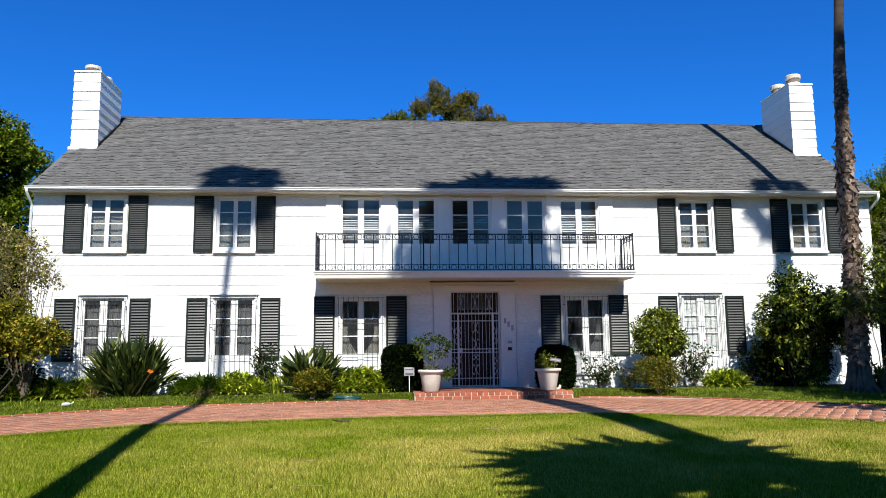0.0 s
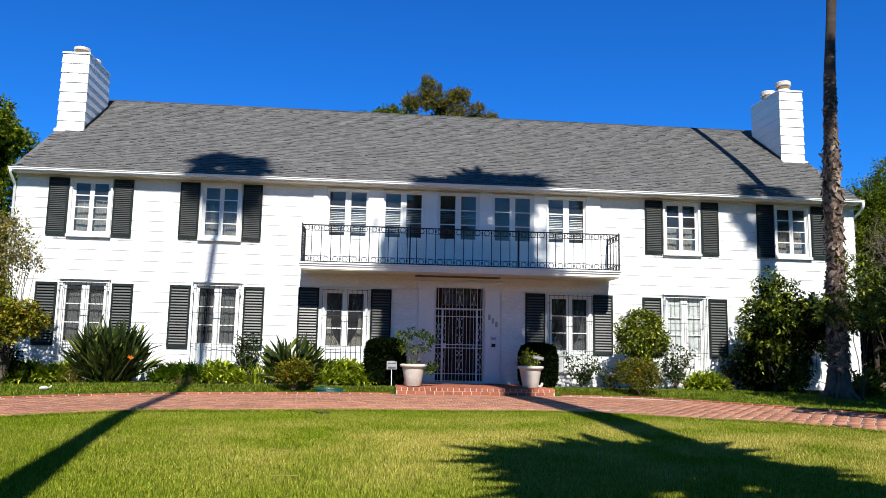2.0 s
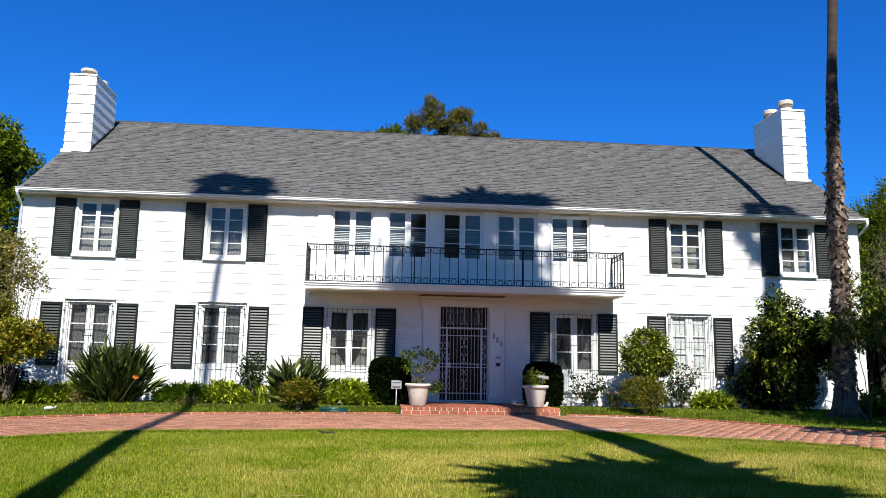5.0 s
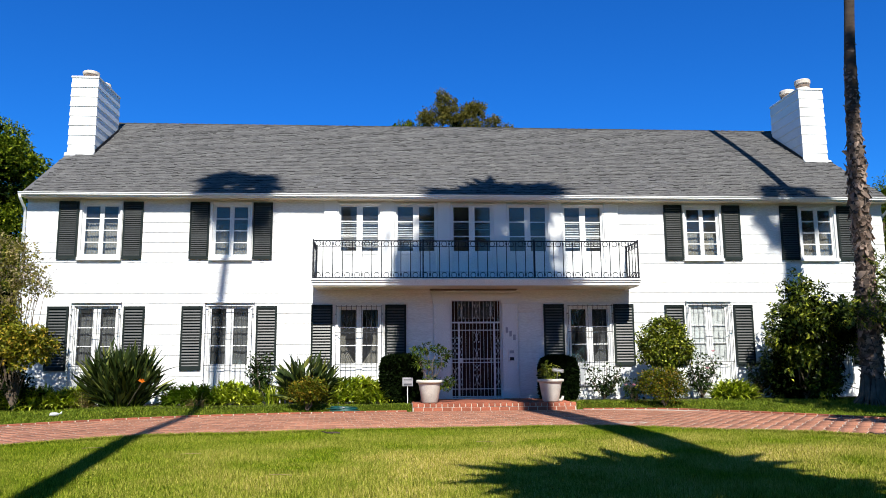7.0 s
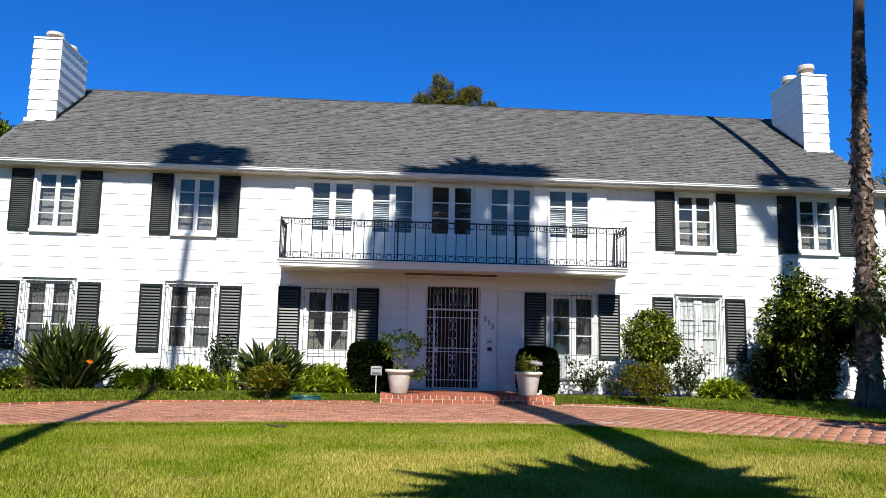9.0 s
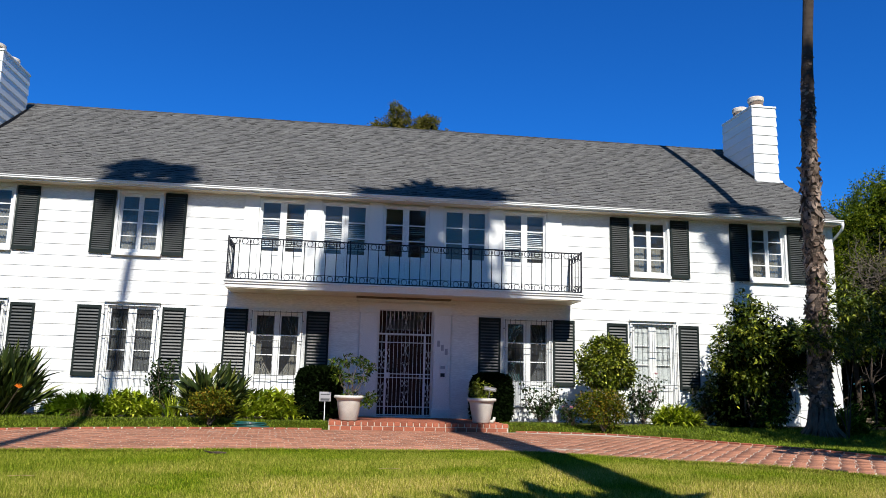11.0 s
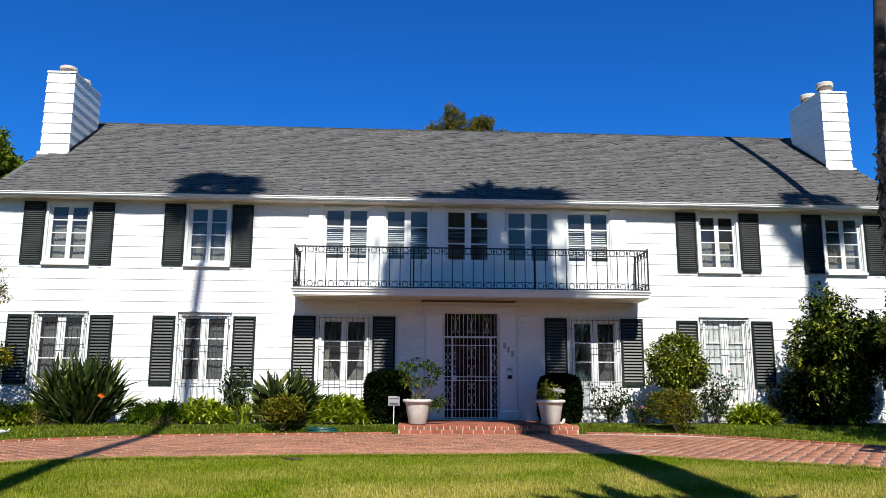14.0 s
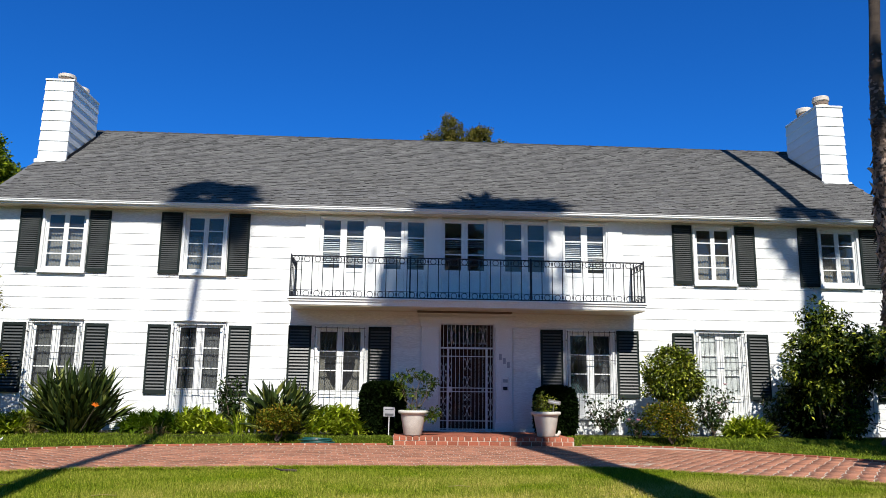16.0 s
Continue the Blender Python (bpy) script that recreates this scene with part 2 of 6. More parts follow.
class Mesh:
    """Collects boxes, tubes and turned shapes into one mesh."""

    def __init__(self):
        self.v, self.f = [], []

    def add(self, verts, faces):
        n = len(self.v)
        self.v += [tuple(p) for p in verts]
        self.f += [tuple(i + n for i in f) for f in faces]
        return self

    def box(self, x0, x1, y0, y1, z0, z1, c=0.0):
        """A box; c: chamfer of its upright and upper edges."""
        if not c:
            v = [(x, y, z) for z in (z0, z1) for y in (y0, y1) for x in (x0, x1)]
            return self.add(v, [(0, 2, 3, 1), (4, 5, 7, 6), (0, 1, 5, 4), (1, 3, 7, 5), (3, 2, 6, 7), (2, 0, 4, 6)])

        def ring(i, z):
            a, b, d, e = x0 + i, x1 - i, y0 + i, y1 - i
            return [(a + c, d, z), (b - c, d, z), (b, d + c, z), (b, e - c, z), (b - c, e, z), (a + c, e, z), (a, e - c, z), (a, d + c, z)]
        v = ring(0, z0) + ring(0, z1 - c) + ring(c, z1)
        f = [tuple(reversed(range(8))), tuple(range(16, 24))]
        for k in (0, 8):
            f += [(k + i, k + (i + 1) % 8, k + 8 + (i + 1) % 8, k + 8 + i) for i in range(8)]
        return self.add(v, f)

    def tube(self, pts, radii, n=8, caps=True):
        pts = [Vector(p) for p in pts]
        if not hasattr(radii, "__len__"):
            radii = [radii] * len(pts)
        v, f, side = [], [], None
        for i, p in enumerate(pts):
            d = (pts[min(i + 1, len(pts) - 1)] - pts[max(i - 1, 0)]).normalized()
            if side is None:
                side = d.orthogonal().normalized()
            side = (side - d * side.dot(d)).normalized()
            up = d.cross(side)
            v += [p + radii[i] * (math.cos(6.28319 * k / n) * side + math.sin(6.28319 * k / n) * up) for k in range(n)]
        for i in range(len(pts) - 1):
            f += [(i * n + k, i * n + (k + 1) % n, (i + 1) * n + (k + 1) % n, (i + 1) * n + k) for k in range(n)]
        if caps:
            f += [tuple(reversed(range(n))), tuple(range((len(pts) - 1) * n, len(pts) * n))]
        return self.add(v, f)

    def lathe(self, profile, x=0, y=0, n=28):
        v = [(x + r * math.cos(6.28319 * k / n), y + r * math.sin(6.28319 * k / n), z) for r, z in profile for k in range(n)]
        m = len(profile)
        f = [(i * n + k, i * n + (k + 1) % n, (i + 1) * n + (k + 1) % n, (i + 1) * n + k) for i in range(m - 1) for k in range(n)]
        f += [tuple(reversed(range(n))), tuple(range((m - 1) * n, m * n))]
        return self.add(v, f)

    def ring(self, cx, cz, r, t, y=0.0, n=14):
        return self.tube([(cx + r * math.cos(6.28319 * k / n), y, cz + r * math.sin(6.28319 * k / n)) for k in range(n + 1)], t, 5, False)

    def data(self, name, mat, smooth=False):
        me = bpy.data.meshes.new(name)
        me.from_pydata(self.v, [], self.f)
        me.materials.append(mat)
        if smooth:
            me.shade_smooth()
        me.update()
        return me


def part(name, shape, mat, parent, label="", smooth=False, at=None, kind=""):
    """Links a shape (or mesh data) as one mesh object under a thing or a part."""
    ob = new(name, shape if isinstance(shape, bpy.types.Mesh) else shape.data(name, mat, smooth))
    ob.parent = parent
    if at is not None:
        ob.location = at
    return tagged(ob, label, kind=kind)


def thing(name, at, label, category, group="", kind=""):
    ob = new(name)
    ob.empty_display_size = 0.1
    ob.location = at
    return tagged(ob, label, category, group, kind)


def single(name, shape, mat, label, category, kind="", smooth=False, at=(0, 0, 0), group=""):
    ob = new(name, shape.data(name, mat, smooth))
    ob.location = at
    return tagged(ob, label, category, group, kind)


# ---- ground ----


FAR = [(-13.2, -19.0), (-12.2, -13.0), (-11.1, -8.6), (-9.85, -5.85), (-9.25, -5.05), (-8.25, -4.25), (-6.8, -3.42), (-5.2, -2.88), (-3.5, -2.55), (-1.85, -2.38), (-0.2, -2.34), (1.1, -2.34), (2.5, -2.3), (4.1, -2.6), (4.9, -3.3), (5.55, -4.15), (6.2, -5.1), (6.75, -6.05), (7.25, -7.2), (7.58, -9.0), (7.75, -13.0), (7.9, -19.0)]
NEAR = [(-10.3, -19.5), (-9.6, -14.0), (-8.4, -9.9), (-7.2, -8.85), (-6.5, -8.4), (-5.7, -7.9), (-4.7, -7.68), (-3.7, -7.58), (-2.6, -7.5), (-1.6, -7.42), (-0.42, -7.35), (0.5, -7.32), (1.4, -7.45), (2.2, -7.8), (2.86, -8.15), (3.5, -8.6), (4.3, -9.1), (4.9, -9.5), (5.45, -10.0), (6.06, -10.85), (6.35, -14.0), (6.5, -19.5)]


def near_y(x):
    return float(np.interp(x, [p[0] for p in NEAR], [p[1] for p in NEAR]))


def far_y(x):
    return float(np.interp(x, [p[0] for p in FAR], [p[1] for p in FAR]))


def ground_z(x, y):
    """The land rises a little from the drive to the house and falls towards the street."""
    z = -0.07
    if y < -9.0:
        z -= 0.34 * min(1.0, (-9.0 - y) / 11.0) ** 1.3
    start = max(far_y(x) + 0.08, -5.0)
    if y > start:
        w = min(1.0, (y - start) / max(0.4, -1.85 - start))
        z += 0.17 * w * w * (3 - 2 * w)
    return z + 0.015 * math.sin(0.6 * x + 1.0) * math.sin(0.45 * y) * min(1.0, max(0.0, (-y - 3.5) / 4.0))


def spline(pts, u):
    """A smooth curve through points, u from 0 to 1."""
    n = len(pts) - 1
    i = min(int(u * n), n - 1)
    w = u * n - i
    p = [Vector(pts[max(0, min(n, k))]) for k in (i - 1, i, i + 1, i + 2)]
    return 0.5 * (2 * p[1] + (p[2] - p[0]) * w + (2 * p[0] - 5 * p[1] + 4 * p[2] - p[3]) * w * w + (3 * p[1] - p[0] - 3 * p[2] + p[3]) * w ** 3)


shape = Mesh()
xs = [-3000, -600, -120, -40, -22] + [-16 + 0.5 * i for i in range(69)] + [24, 45, 120, 600, 3000]
ys = [-3000, -500, -100, -45] + [-28 + 0.8 * j for j in range(24)] + [-8.9 + 0.16 * j for j in range(55)] + [0.5, 3, 8, 14, 30, 120, 600, 3000]
shape.add([(x, y, ground_z(x, y) - 0.02) for y in ys for x in xs], [(j * len(xs) + i, j * len(xs) + i + 1, (j + 1) * len(xs) + i + 1, (j + 1) * len(xs) + i) for j in range(len(ys) - 1) for i in range(len(xs) - 1)])
ground = single("ground", shape, LAWN, "short green lawn with dry straw-coloured patches, level before the house", "ground", "structure", True)

# the brick drive: a mortar bed with bricks laid in it
shape = Mesh()
NU = 120
for k in range(NU + 1):
    a, b = spline(FAR, k / NU), spline(NEAR, k / NU)
    for w in (0.0, 0.33, 0.67, 1.0, 1.012):
        p = a.lerp(b, w)
        shape.v.append((p.x, p.y, ground_z(p.x, p.y) + (0.0185 if w < 1.01 else -0.08)))
for k in range(NU):
    for w in range(4):
        shape.f.append((k * 5 + w, k * 5 + w + 1, k * 5 + w + 6, k * 5 + w + 5))
drive = single("road", shape, MORTAR, "curved red brick driveway in running bond with pale joints", "driveway", "structure", True)

# ---- house shell ----
XL, XR, DEPTH, EAVE, RIDGE_Y, RIDGE = -12.12, 11.86, 10.26, 5.56, 5.13, 9.34
UP_X, LOW_X, BAL_X = (-10.16, -6.69, 6.49, 9.89), (-10.14, -6.66, 6.53, 9.93), (-3.21, -1.65, -0.09, 1.48, 3.05)
OPEN = [(x - 0.50, x + 0.50, 3.96, 5.45) for x in UP_X]
OPEN += [(x - 0.56, x + 0.56, 0.55, 2.66) for x in LOW_X]
OPEN += [(x - 0.56, x + 0.56, 0.55, 2.62) for x in (-3.20, 3.14)]
OPEN += [(x - 0.56, x + 0.56, 3.30, 5.46) for x in BAL_X]
OPEN += [(-0.70, 0.68, 0.15, 2.80)]


def wall_with_openings(name, x0, x1, z0, z1, openings, y0, y1, mat, label):
    """A thick wall whose openings go right through."""
    shape = Mesh()
    cx = sorted({x0, x1, *(o[0] for o in openings), *(o[1] for o in openings)})
    cz = sorted({z0, z1, *(o[2] for o in openings), *(o[3] for o in openings)})
    for a, b in zip(cx, cx[1:]):
        run = None
        for c, d in zip(cz, cz[1:]):
            hole = any(o[0] < (a + b) / 2 < o[1] and o[2] < (c + d) / 2 < o[3] for o in openings)
            if hole:
                if run:
                    shape.box(a, b, y0, y1, *run)
                run = None
            else:
                run = (run[0], d) if run else (c, d)
        if run:
            shape.box(a, b, y0, y1, *run)
    return single(name, shape, mat, label, "wall", "structure")


front = wall_with_openings("wall_front", XL, XR, -0.1, EAVE, OPEN, 0.0, 0.2, PAINT, "white painted front wall under wide lap siding")
for name, x0, x1 in (("wall_west", XL, XL + 0.2), ("wall_east", XR - 0.2, XR)):
    shape = Mesh()
    v = [(x, y, z) for x in (x0, x1) for y, z in ((0.2, -0.1), (DEPTH - 0.2, -0.1), (DEPTH - 0.2, EAVE), (RIDGE_Y, RIDGE - 0.25), (0.2, EAVE))]
    shape.add(v, [(4, 3, 2, 1, 0), (5, 6, 7, 8, 9)] + [(i, (i + 1) % 5, 5 + (i + 1) % 5, 5 + i) for i in range(5)])
    single(name, shape, SIDING, "white painted gable wall of the house", "wall", "structure")
single("wall_back", Mesh().box(XL, XR, DEPTH - 0.2, DEPTH, -0.1, EAVE), SIDING, "white painted rear wall of the house", "wall", "structure")
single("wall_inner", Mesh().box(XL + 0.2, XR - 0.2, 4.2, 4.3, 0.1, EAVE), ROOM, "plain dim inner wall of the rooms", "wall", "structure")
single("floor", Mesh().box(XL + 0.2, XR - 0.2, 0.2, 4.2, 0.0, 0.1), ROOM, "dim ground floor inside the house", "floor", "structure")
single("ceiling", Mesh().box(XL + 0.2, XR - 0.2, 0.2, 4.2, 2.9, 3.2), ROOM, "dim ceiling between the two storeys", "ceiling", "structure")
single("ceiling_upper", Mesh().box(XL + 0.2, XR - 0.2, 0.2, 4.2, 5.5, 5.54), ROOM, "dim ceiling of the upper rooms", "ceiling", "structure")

# roof: two slopes with a deck, ridge and rake boards
SLOPE = math.atan2(RIDGE - 5.66, RIDGE_Y + 0.36)
shape = Mesh()
v = [(x, y, z) for x in (XL - 0.06, XR + 0.06) for y, z in ((-0.36, 5.64), (RIDGE_Y, RIDGE), (DEPTH + 0.36, 5.64), (DEPTH + 0.36, 5.575), (RIDGE_Y, RIDGE - 0.12), (-0.36, 5.575))]
shape.add(v, [(5, 4, 3, 2, 1, 0), (6, 7, 8, 9, 10, 11)] + [(i, (i + 1) % 6, 6 + (i + 1) % 6, 6 + i) for i in range(6)])
roof = single("roof", shape, SHINGLE, "grey asphalt shingle gable roof, weathered and slightly mottled", "roof", "structure")

# eaves: soffit, fascia and a moulded gutter
single("fascia", Mesh().box(XL - 0.06, XR + 0.06, -0.372, -0.3605, 5.552, 5.655), TRIM, "white fascia board behind the gutter", "fascia", "structure")
single("soffit", Mesh().box(XL, XR, -0.36, -0.003, 5.552, 5.573), SOFFIT, "cream painted soffit under the eaves", "soffit", "structure")
shape = Mesh()
prof = [(-0.362, 5.585), (-0.41, 5.585), (-0.432, 5.605), (-0.428, 5.632), (-0.45, 5.648), (-0.45, 5.668), (-0.435, 5.668), (-0.425, 5.65), (-0.362, 5.65)]
m = len(prof)
shape.add([(x, y, z) for x in (XL - 0.08, XR + 0.08) for y, z in prof], [tuple(range(m)), tuple(reversed(range(m, 2 * m)))] + [(i, m + i, m + (i + 1) % m, (i + 1) % m) for i in range(m)])
gutter = single("trim", shape, TRIM, "white moulded gutter running along the eaves", "gutter", "structure")

spout = thing("downspout", (XL - 0.03, -0.06, 0), "white downspout at the corner of the house", "downspout", kind="structure")
part("pipe", Mesh().tube([(0, -0.36, 5.6), (0, -0.34, 5.52), (0, -0.06, 5.30), (0, 0, 5.2), (0, 0, 0.05)], 0.035, 10), TRIM, spout, smooth=True)
for z in (4.6, 2.9, 1.2):
    part("bracket", Mesh().box(-0.045, 0.045, -0.042, 0.06, z, z + 0.03), TRIM, spout)
spout = thing("downspout", (XR + 0.05, 0.0, 0), "white downspout bending round the gable end of the house", "downspout", kind="structure")
part("pipe", Mesh().tube([(0, -0.41, 5.60), (0, -0.41, 5.50), (0, -0.36, 5.42), (0, -0.10, 5.28), (0, 0.10, 5.18), (0, 0.14, 5.05), (0, 0.14, 0.05)], 0.038, 10), TRIM, spout, smooth=True)
for z in (4.6, 2.9, 1.2):
    part("bracket", Mesh().box(-0.05, 0.045, 0.09, 0.19, z, z + 0.03), TRIM, spout)
# frieze boards under the eaves
for a, b in ((XL, -4.20), (4.07, XR)):
    single("trim", Mesh().box(a, b, -0.03, -0.002, 5.502, 5.550), TRIM, "narrow white frieze board under the eaves", "trim", "structure")

# siding courses: boards tapering upwards, cut at the openings
COURSE = 0.276
CUT = [(x - 0.585, x + 0.585, 3.85, 5.6) for x in UP_X] + [(x - 0.66, x + 0.66, 0.05, 2.76) for x in LOW_X]
CUT += [(x - 0.66, x + 0.66, 0.05, 2.72) for x in (-3.20, 3.14)] + [(-1.2, 1.15, -1, 3.09), (-4.18, 4.05, 3.26, 5.6), (-4.45, 4.33, 3.05, 3.26)]


def board(x0, x1, z0, z1):
    s = Mesh()
    v = [(x, y, z) for x in (x0, x1) for y, z in ((-0.001, z0 + 0.006), (-0.019, z0 + 0.006), (-0.009, z1), (-0.001, z1))]
    return s.add(v, [(0, 1, 2, 3), (7, 6, 5, 4), (0, 4, 5, 1), (1, 5, 6, 2), (2, 6, 7, 3), (3, 7, 4, 0)])


def lay_siding():
    rnd = random.Random(4)
    z = -0.04
    while z < 5.45:
        z1 = min(z + COURSE, 5.50)
        cuts = sorted((c[0], c[1]) for c in CUT if c[2] < z + COURSE * 0.6 and c[3] > z + COURSE * 0.4)
        x = XL
        spans = []
        for a, b in cuts:
            if a > x:
                spans.append((x, a))
            x = max(x, b)
        if x < XR:
            spans.append((x, XR))
        for a, b in spans:
            # long runs are butted from several boards
            joints = [a]
            while b - joints[-1] > 3.2:
                joints.append(joints[-1] + rnd.uniform(1.6, 2.9))
            joints.append(b)
            for j, k in zip(joints, joints[1:]):
                if k - j > 0.05:
                    part("siding_board", board(j + 0.0003, k - 0.0003, z, z1), SIDING, front)
        z += COURSE


lay_siding()
# ---- windows, shutters and doors ----


def casing(w, z0, z1, t=0.08, sill=True):
    s = Mesh()
    s.box(-w / 2 - t, -w / 2, -0.055, 0.0, z0, z1 + t, 0.006)
    s.box(w / 2, w / 2 + t, -0.055, 0.0, z0, z1 + t, 0.006)
    s.box(-w / 2, w / 2, -0.052, 0.0, z1, z1 + t - 0.002)
    if sill:
        s.box(-w / 2 - t - 0.02, w / 2 + t + 0.02, -0.10, 0.0, z0 - 0.075, z0 - 0.002, 0.008)
    else:
        s.box(-w / 2 - t, w / 2 + t, -0.05, 0.0, z0 - 0.1, z0 - 0.002)
    return s


def leaf(win, x0, x1, z0, z1, rows, glass_z0, stiles=(0.055, 0.055), head=0.055):
    """One casement leaf: stiles, rails, glazing bars and panes, with a wooden panel below the glass if there is one."""
    s, (sa, sb) = Mesh(), stiles
    y0, y1 = 0.03, 0.07
    a, b, top = x0 + sa, x1 - sb, z1 - head
    s.box(x0, a, y0, y1, z0, z1)
    s.box(b, x1, y0, y1, z0, z1)
    s.box(a, b, y0 + 0.002, y1, top, z1)
    if glass_z0 - z0 > 0.2:
        s.box(a, b, y0 + 0.002, y1, glass_z0 - 0.10, glass_z0)
        s.box(a, b, y0 + 0.002, y1, z0, z0 + 0.12)
        s.box(a, b, y0 + 0.018, y1 - 0.006, z0 + 0.12, glass_z0 - 0.10)
        s.box(a + 0.06, b - 0.06, y0 + 0.010, y0 + 0.018, z0 + 0.18, glass_z0 - 0.16, 0.004)
    else:
        s.box(a, b, y0 + 0.002, y1, z0, glass_z0)
    step = (top - glass_z0) / rows
    for i in range(1, rows):
        zz = glass_z0 + i * step
        s.box(a, b, y0 + 0.004, y1, zz - 0.014, zz + 0.014)
    sash = part("sash", s, TRIM, win)
    for i in range(rows):
        lo = glass_z0 + i * step + (0.014 if i else 0)
        hi = glass_z0 + (i + 1) * step - (0.014 if i < rows - 1 else 0)
        p = part("pane", Mesh().box(a, b, 0.048, 0.052, lo, hi), GLASS, sash)
        p.visible_shadow = False
    return sash


def window(n, cx, w, z0, z1, rows, glass_z0, label, sill=True, trim=0.075, stiles=(0.055, 0.055), head=0.055, cap=False):
    win = thing(f"window_{n}", (cx, 0, 0), label, "window", kind="structure")
    part("window_frame", casing(w, z0, z1, trim, sill), TRIM, win)
    if cap:
        part("drip_cap", Mesh().box(-w / 2 - trim - 0.02, w / 2 + trim + 0.02, -0.115, 0.0, z1 + trim, z1 + trim + 0.035, 0.006), TRIM, win)
    part("jamb", Mesh().box(-w / 2, -w / 2 + 0.02, 0.0, 0.18, z0, z1).box(w / 2 - 0.02, w / 2, 0.0, 0.18, z0, z1).box(-w / 2 + 0.02, w / 2 - 0.02, 0.0, 0.18, z1 - 0.02, z1).box(-w / 2 + 0.02, w / 2 - 0.02, 0.0, 0.18, z0, z0 + 0.02), TRIM, win)
    leaf(win, -w / 2 + 0.02, -0.002, z0 + 0.02, z1 - 0.02, rows, glass_z0, stiles, head)
    leaf(win, 0.002, w / 2 - 0.02, z0 + 0.02, z1 - 0.02, rows, glass_z0, stiles[::-1], head)
    return win


def folds(x0, x1, z0, z1, y, pitch=0.09, depth=0.03, gather=0.0):
    """A hanging cloth in folds; gather draws its lower half to one side."""
    s, nx, nz = Mesh(), max(8, int((x1 - x0) / pitch * 6)), 10
    for j in range(nz + 1):
        w = j / nz
        for i in range(nx + 1):
            u = i / nx
            pull = 1 - abs(gather) * max(0.0, math.sin(math.pi * min(1.0, w * 1.25)))
            x = x0 + (x1 - x0) * u * pull if gather >= 0 else x1 - (x1 - x0) * (1 - u) * pull
            s.v.append((x, y + depth * math.sin(6.28 * u * (x1 - x0) / pitch) + 0.01 * math.sin(5 * w + 9 * u), z1 + (z0 - z1) * w))
    for j in range(nz):
        for i in range(nx):
            a = j * (nx + 1) + i
            s.f.append((a, a + 1, a + nx + 2, a + nx + 1))
    return s


number = 0
for i, x in enumerate(UP_X):
    number += 1
    window(number, x, 1.0, 3.96, 5.45, 4, 4.06, "white casement window with two leaves of four panes on the upper floor", True, 0.06)
    cur = thing("curtain", (x, 0.22, 0), "sheer pale curtain behind an upper window", "curtain", "upper curtains")
    part("cloth", folds(-0.47, 0.47, 4.0, 4.95 if i < 2 else 4.75, 0.0, 0.07, 0.008), CURTAIN, cur, smooth=True)
for i, x in enumerate(LOW_X + (-3.20, 3.14)):
    number += 1
    top = 2.66 if i < 4 else 2.62
    window(number, x, 1.12, 0.55, top, 3, 1.10, "white french window with two leaves of three panes on the ground floor", False, stiles=(0.055, 0.095) if i < 4 else (0.035, 0.088), cap=i < 4)
    if i == 2:
        sh = thing("inner_shutter", (x, 0.095, 0), "closed white folding shutters behind the glass", "shutter")
        for k in range(4):
            part("panel", Mesh().box(-0.53 + 0.265 * k, -0.27 + 0.265 * k, -0.012, 0.012, 0.58, 2.60, 0.004), BLIND, sh)
    else:
        c1 = thing("curtain", (x, 0.24, 0), "pale curtain hanging behind a ground floor window", "curtain", "lower curtains")
        if i >= 4:
            part("cloth", folds(-0.54, 0.0, 0.6, 2.55, 0.0, 0.08, 0.02, 0.70), CURTAIN if i == 4 else SHEER, c1, smooth=True)
            part("cloth", folds(0.0, 0.54, 0.6, 2.55, 0.0, 0.08, 0.02, -0.70), CURTAIN if i == 4 else SHEER, c1, smooth=True)
        else:
            part("cloth", folds(-0.54, -0.02, 0.6, 2.5, 0.0, 0.05, 0.008), SHEER, c1, smooth=True)
            part("cloth", folds(0.02, 0.54, 0.6, 2.5, 0.0, 0.05, 0.008), SHEER, c1, smooth=True)
for i, x in enumerate(BAL_X):
    number += 1
    window(number, x, 1.12, 3.30, 5.46, 3, 4.17, "white french door with panes above a panel, opening on the balcony", False, 0.035, (0.03, 0.08), 0.03)
    if i != 3:
        bl = thing("window_blind", (x, 0.16, 0), "white slatted blind half lowered behind a balcony door", "blind", "balcony blinds")
        low = (4.2, 4.25, 4.7, 0, 4.2)[i]
        for k in range(int((5.0 - low) / 0.05)):
            z = 5.0 - 0.05 * k
            part("slat", Mesh().add([(-0.51, -0.018, z - 0.012), (0.51, -0.018, z - 0.012), (0.51, 0.018, z + 0.012), (-0.51, 0.018, z + 0.012), (-0.51, -0.018, z - 0.009), (0.51, -0.018, z - 0.009), (0.51, 0.018, z + 0.015), (-0.51, 0.018, z + 0.015)], [(3, 2, 1, 0), (4, 5, 6, 7), (0, 1, 5, 4), (2, 3, 7, 6), (1, 2, 6, 5), (3, 0, 4, 7)]), BLIND, bl)

SLAT = {}


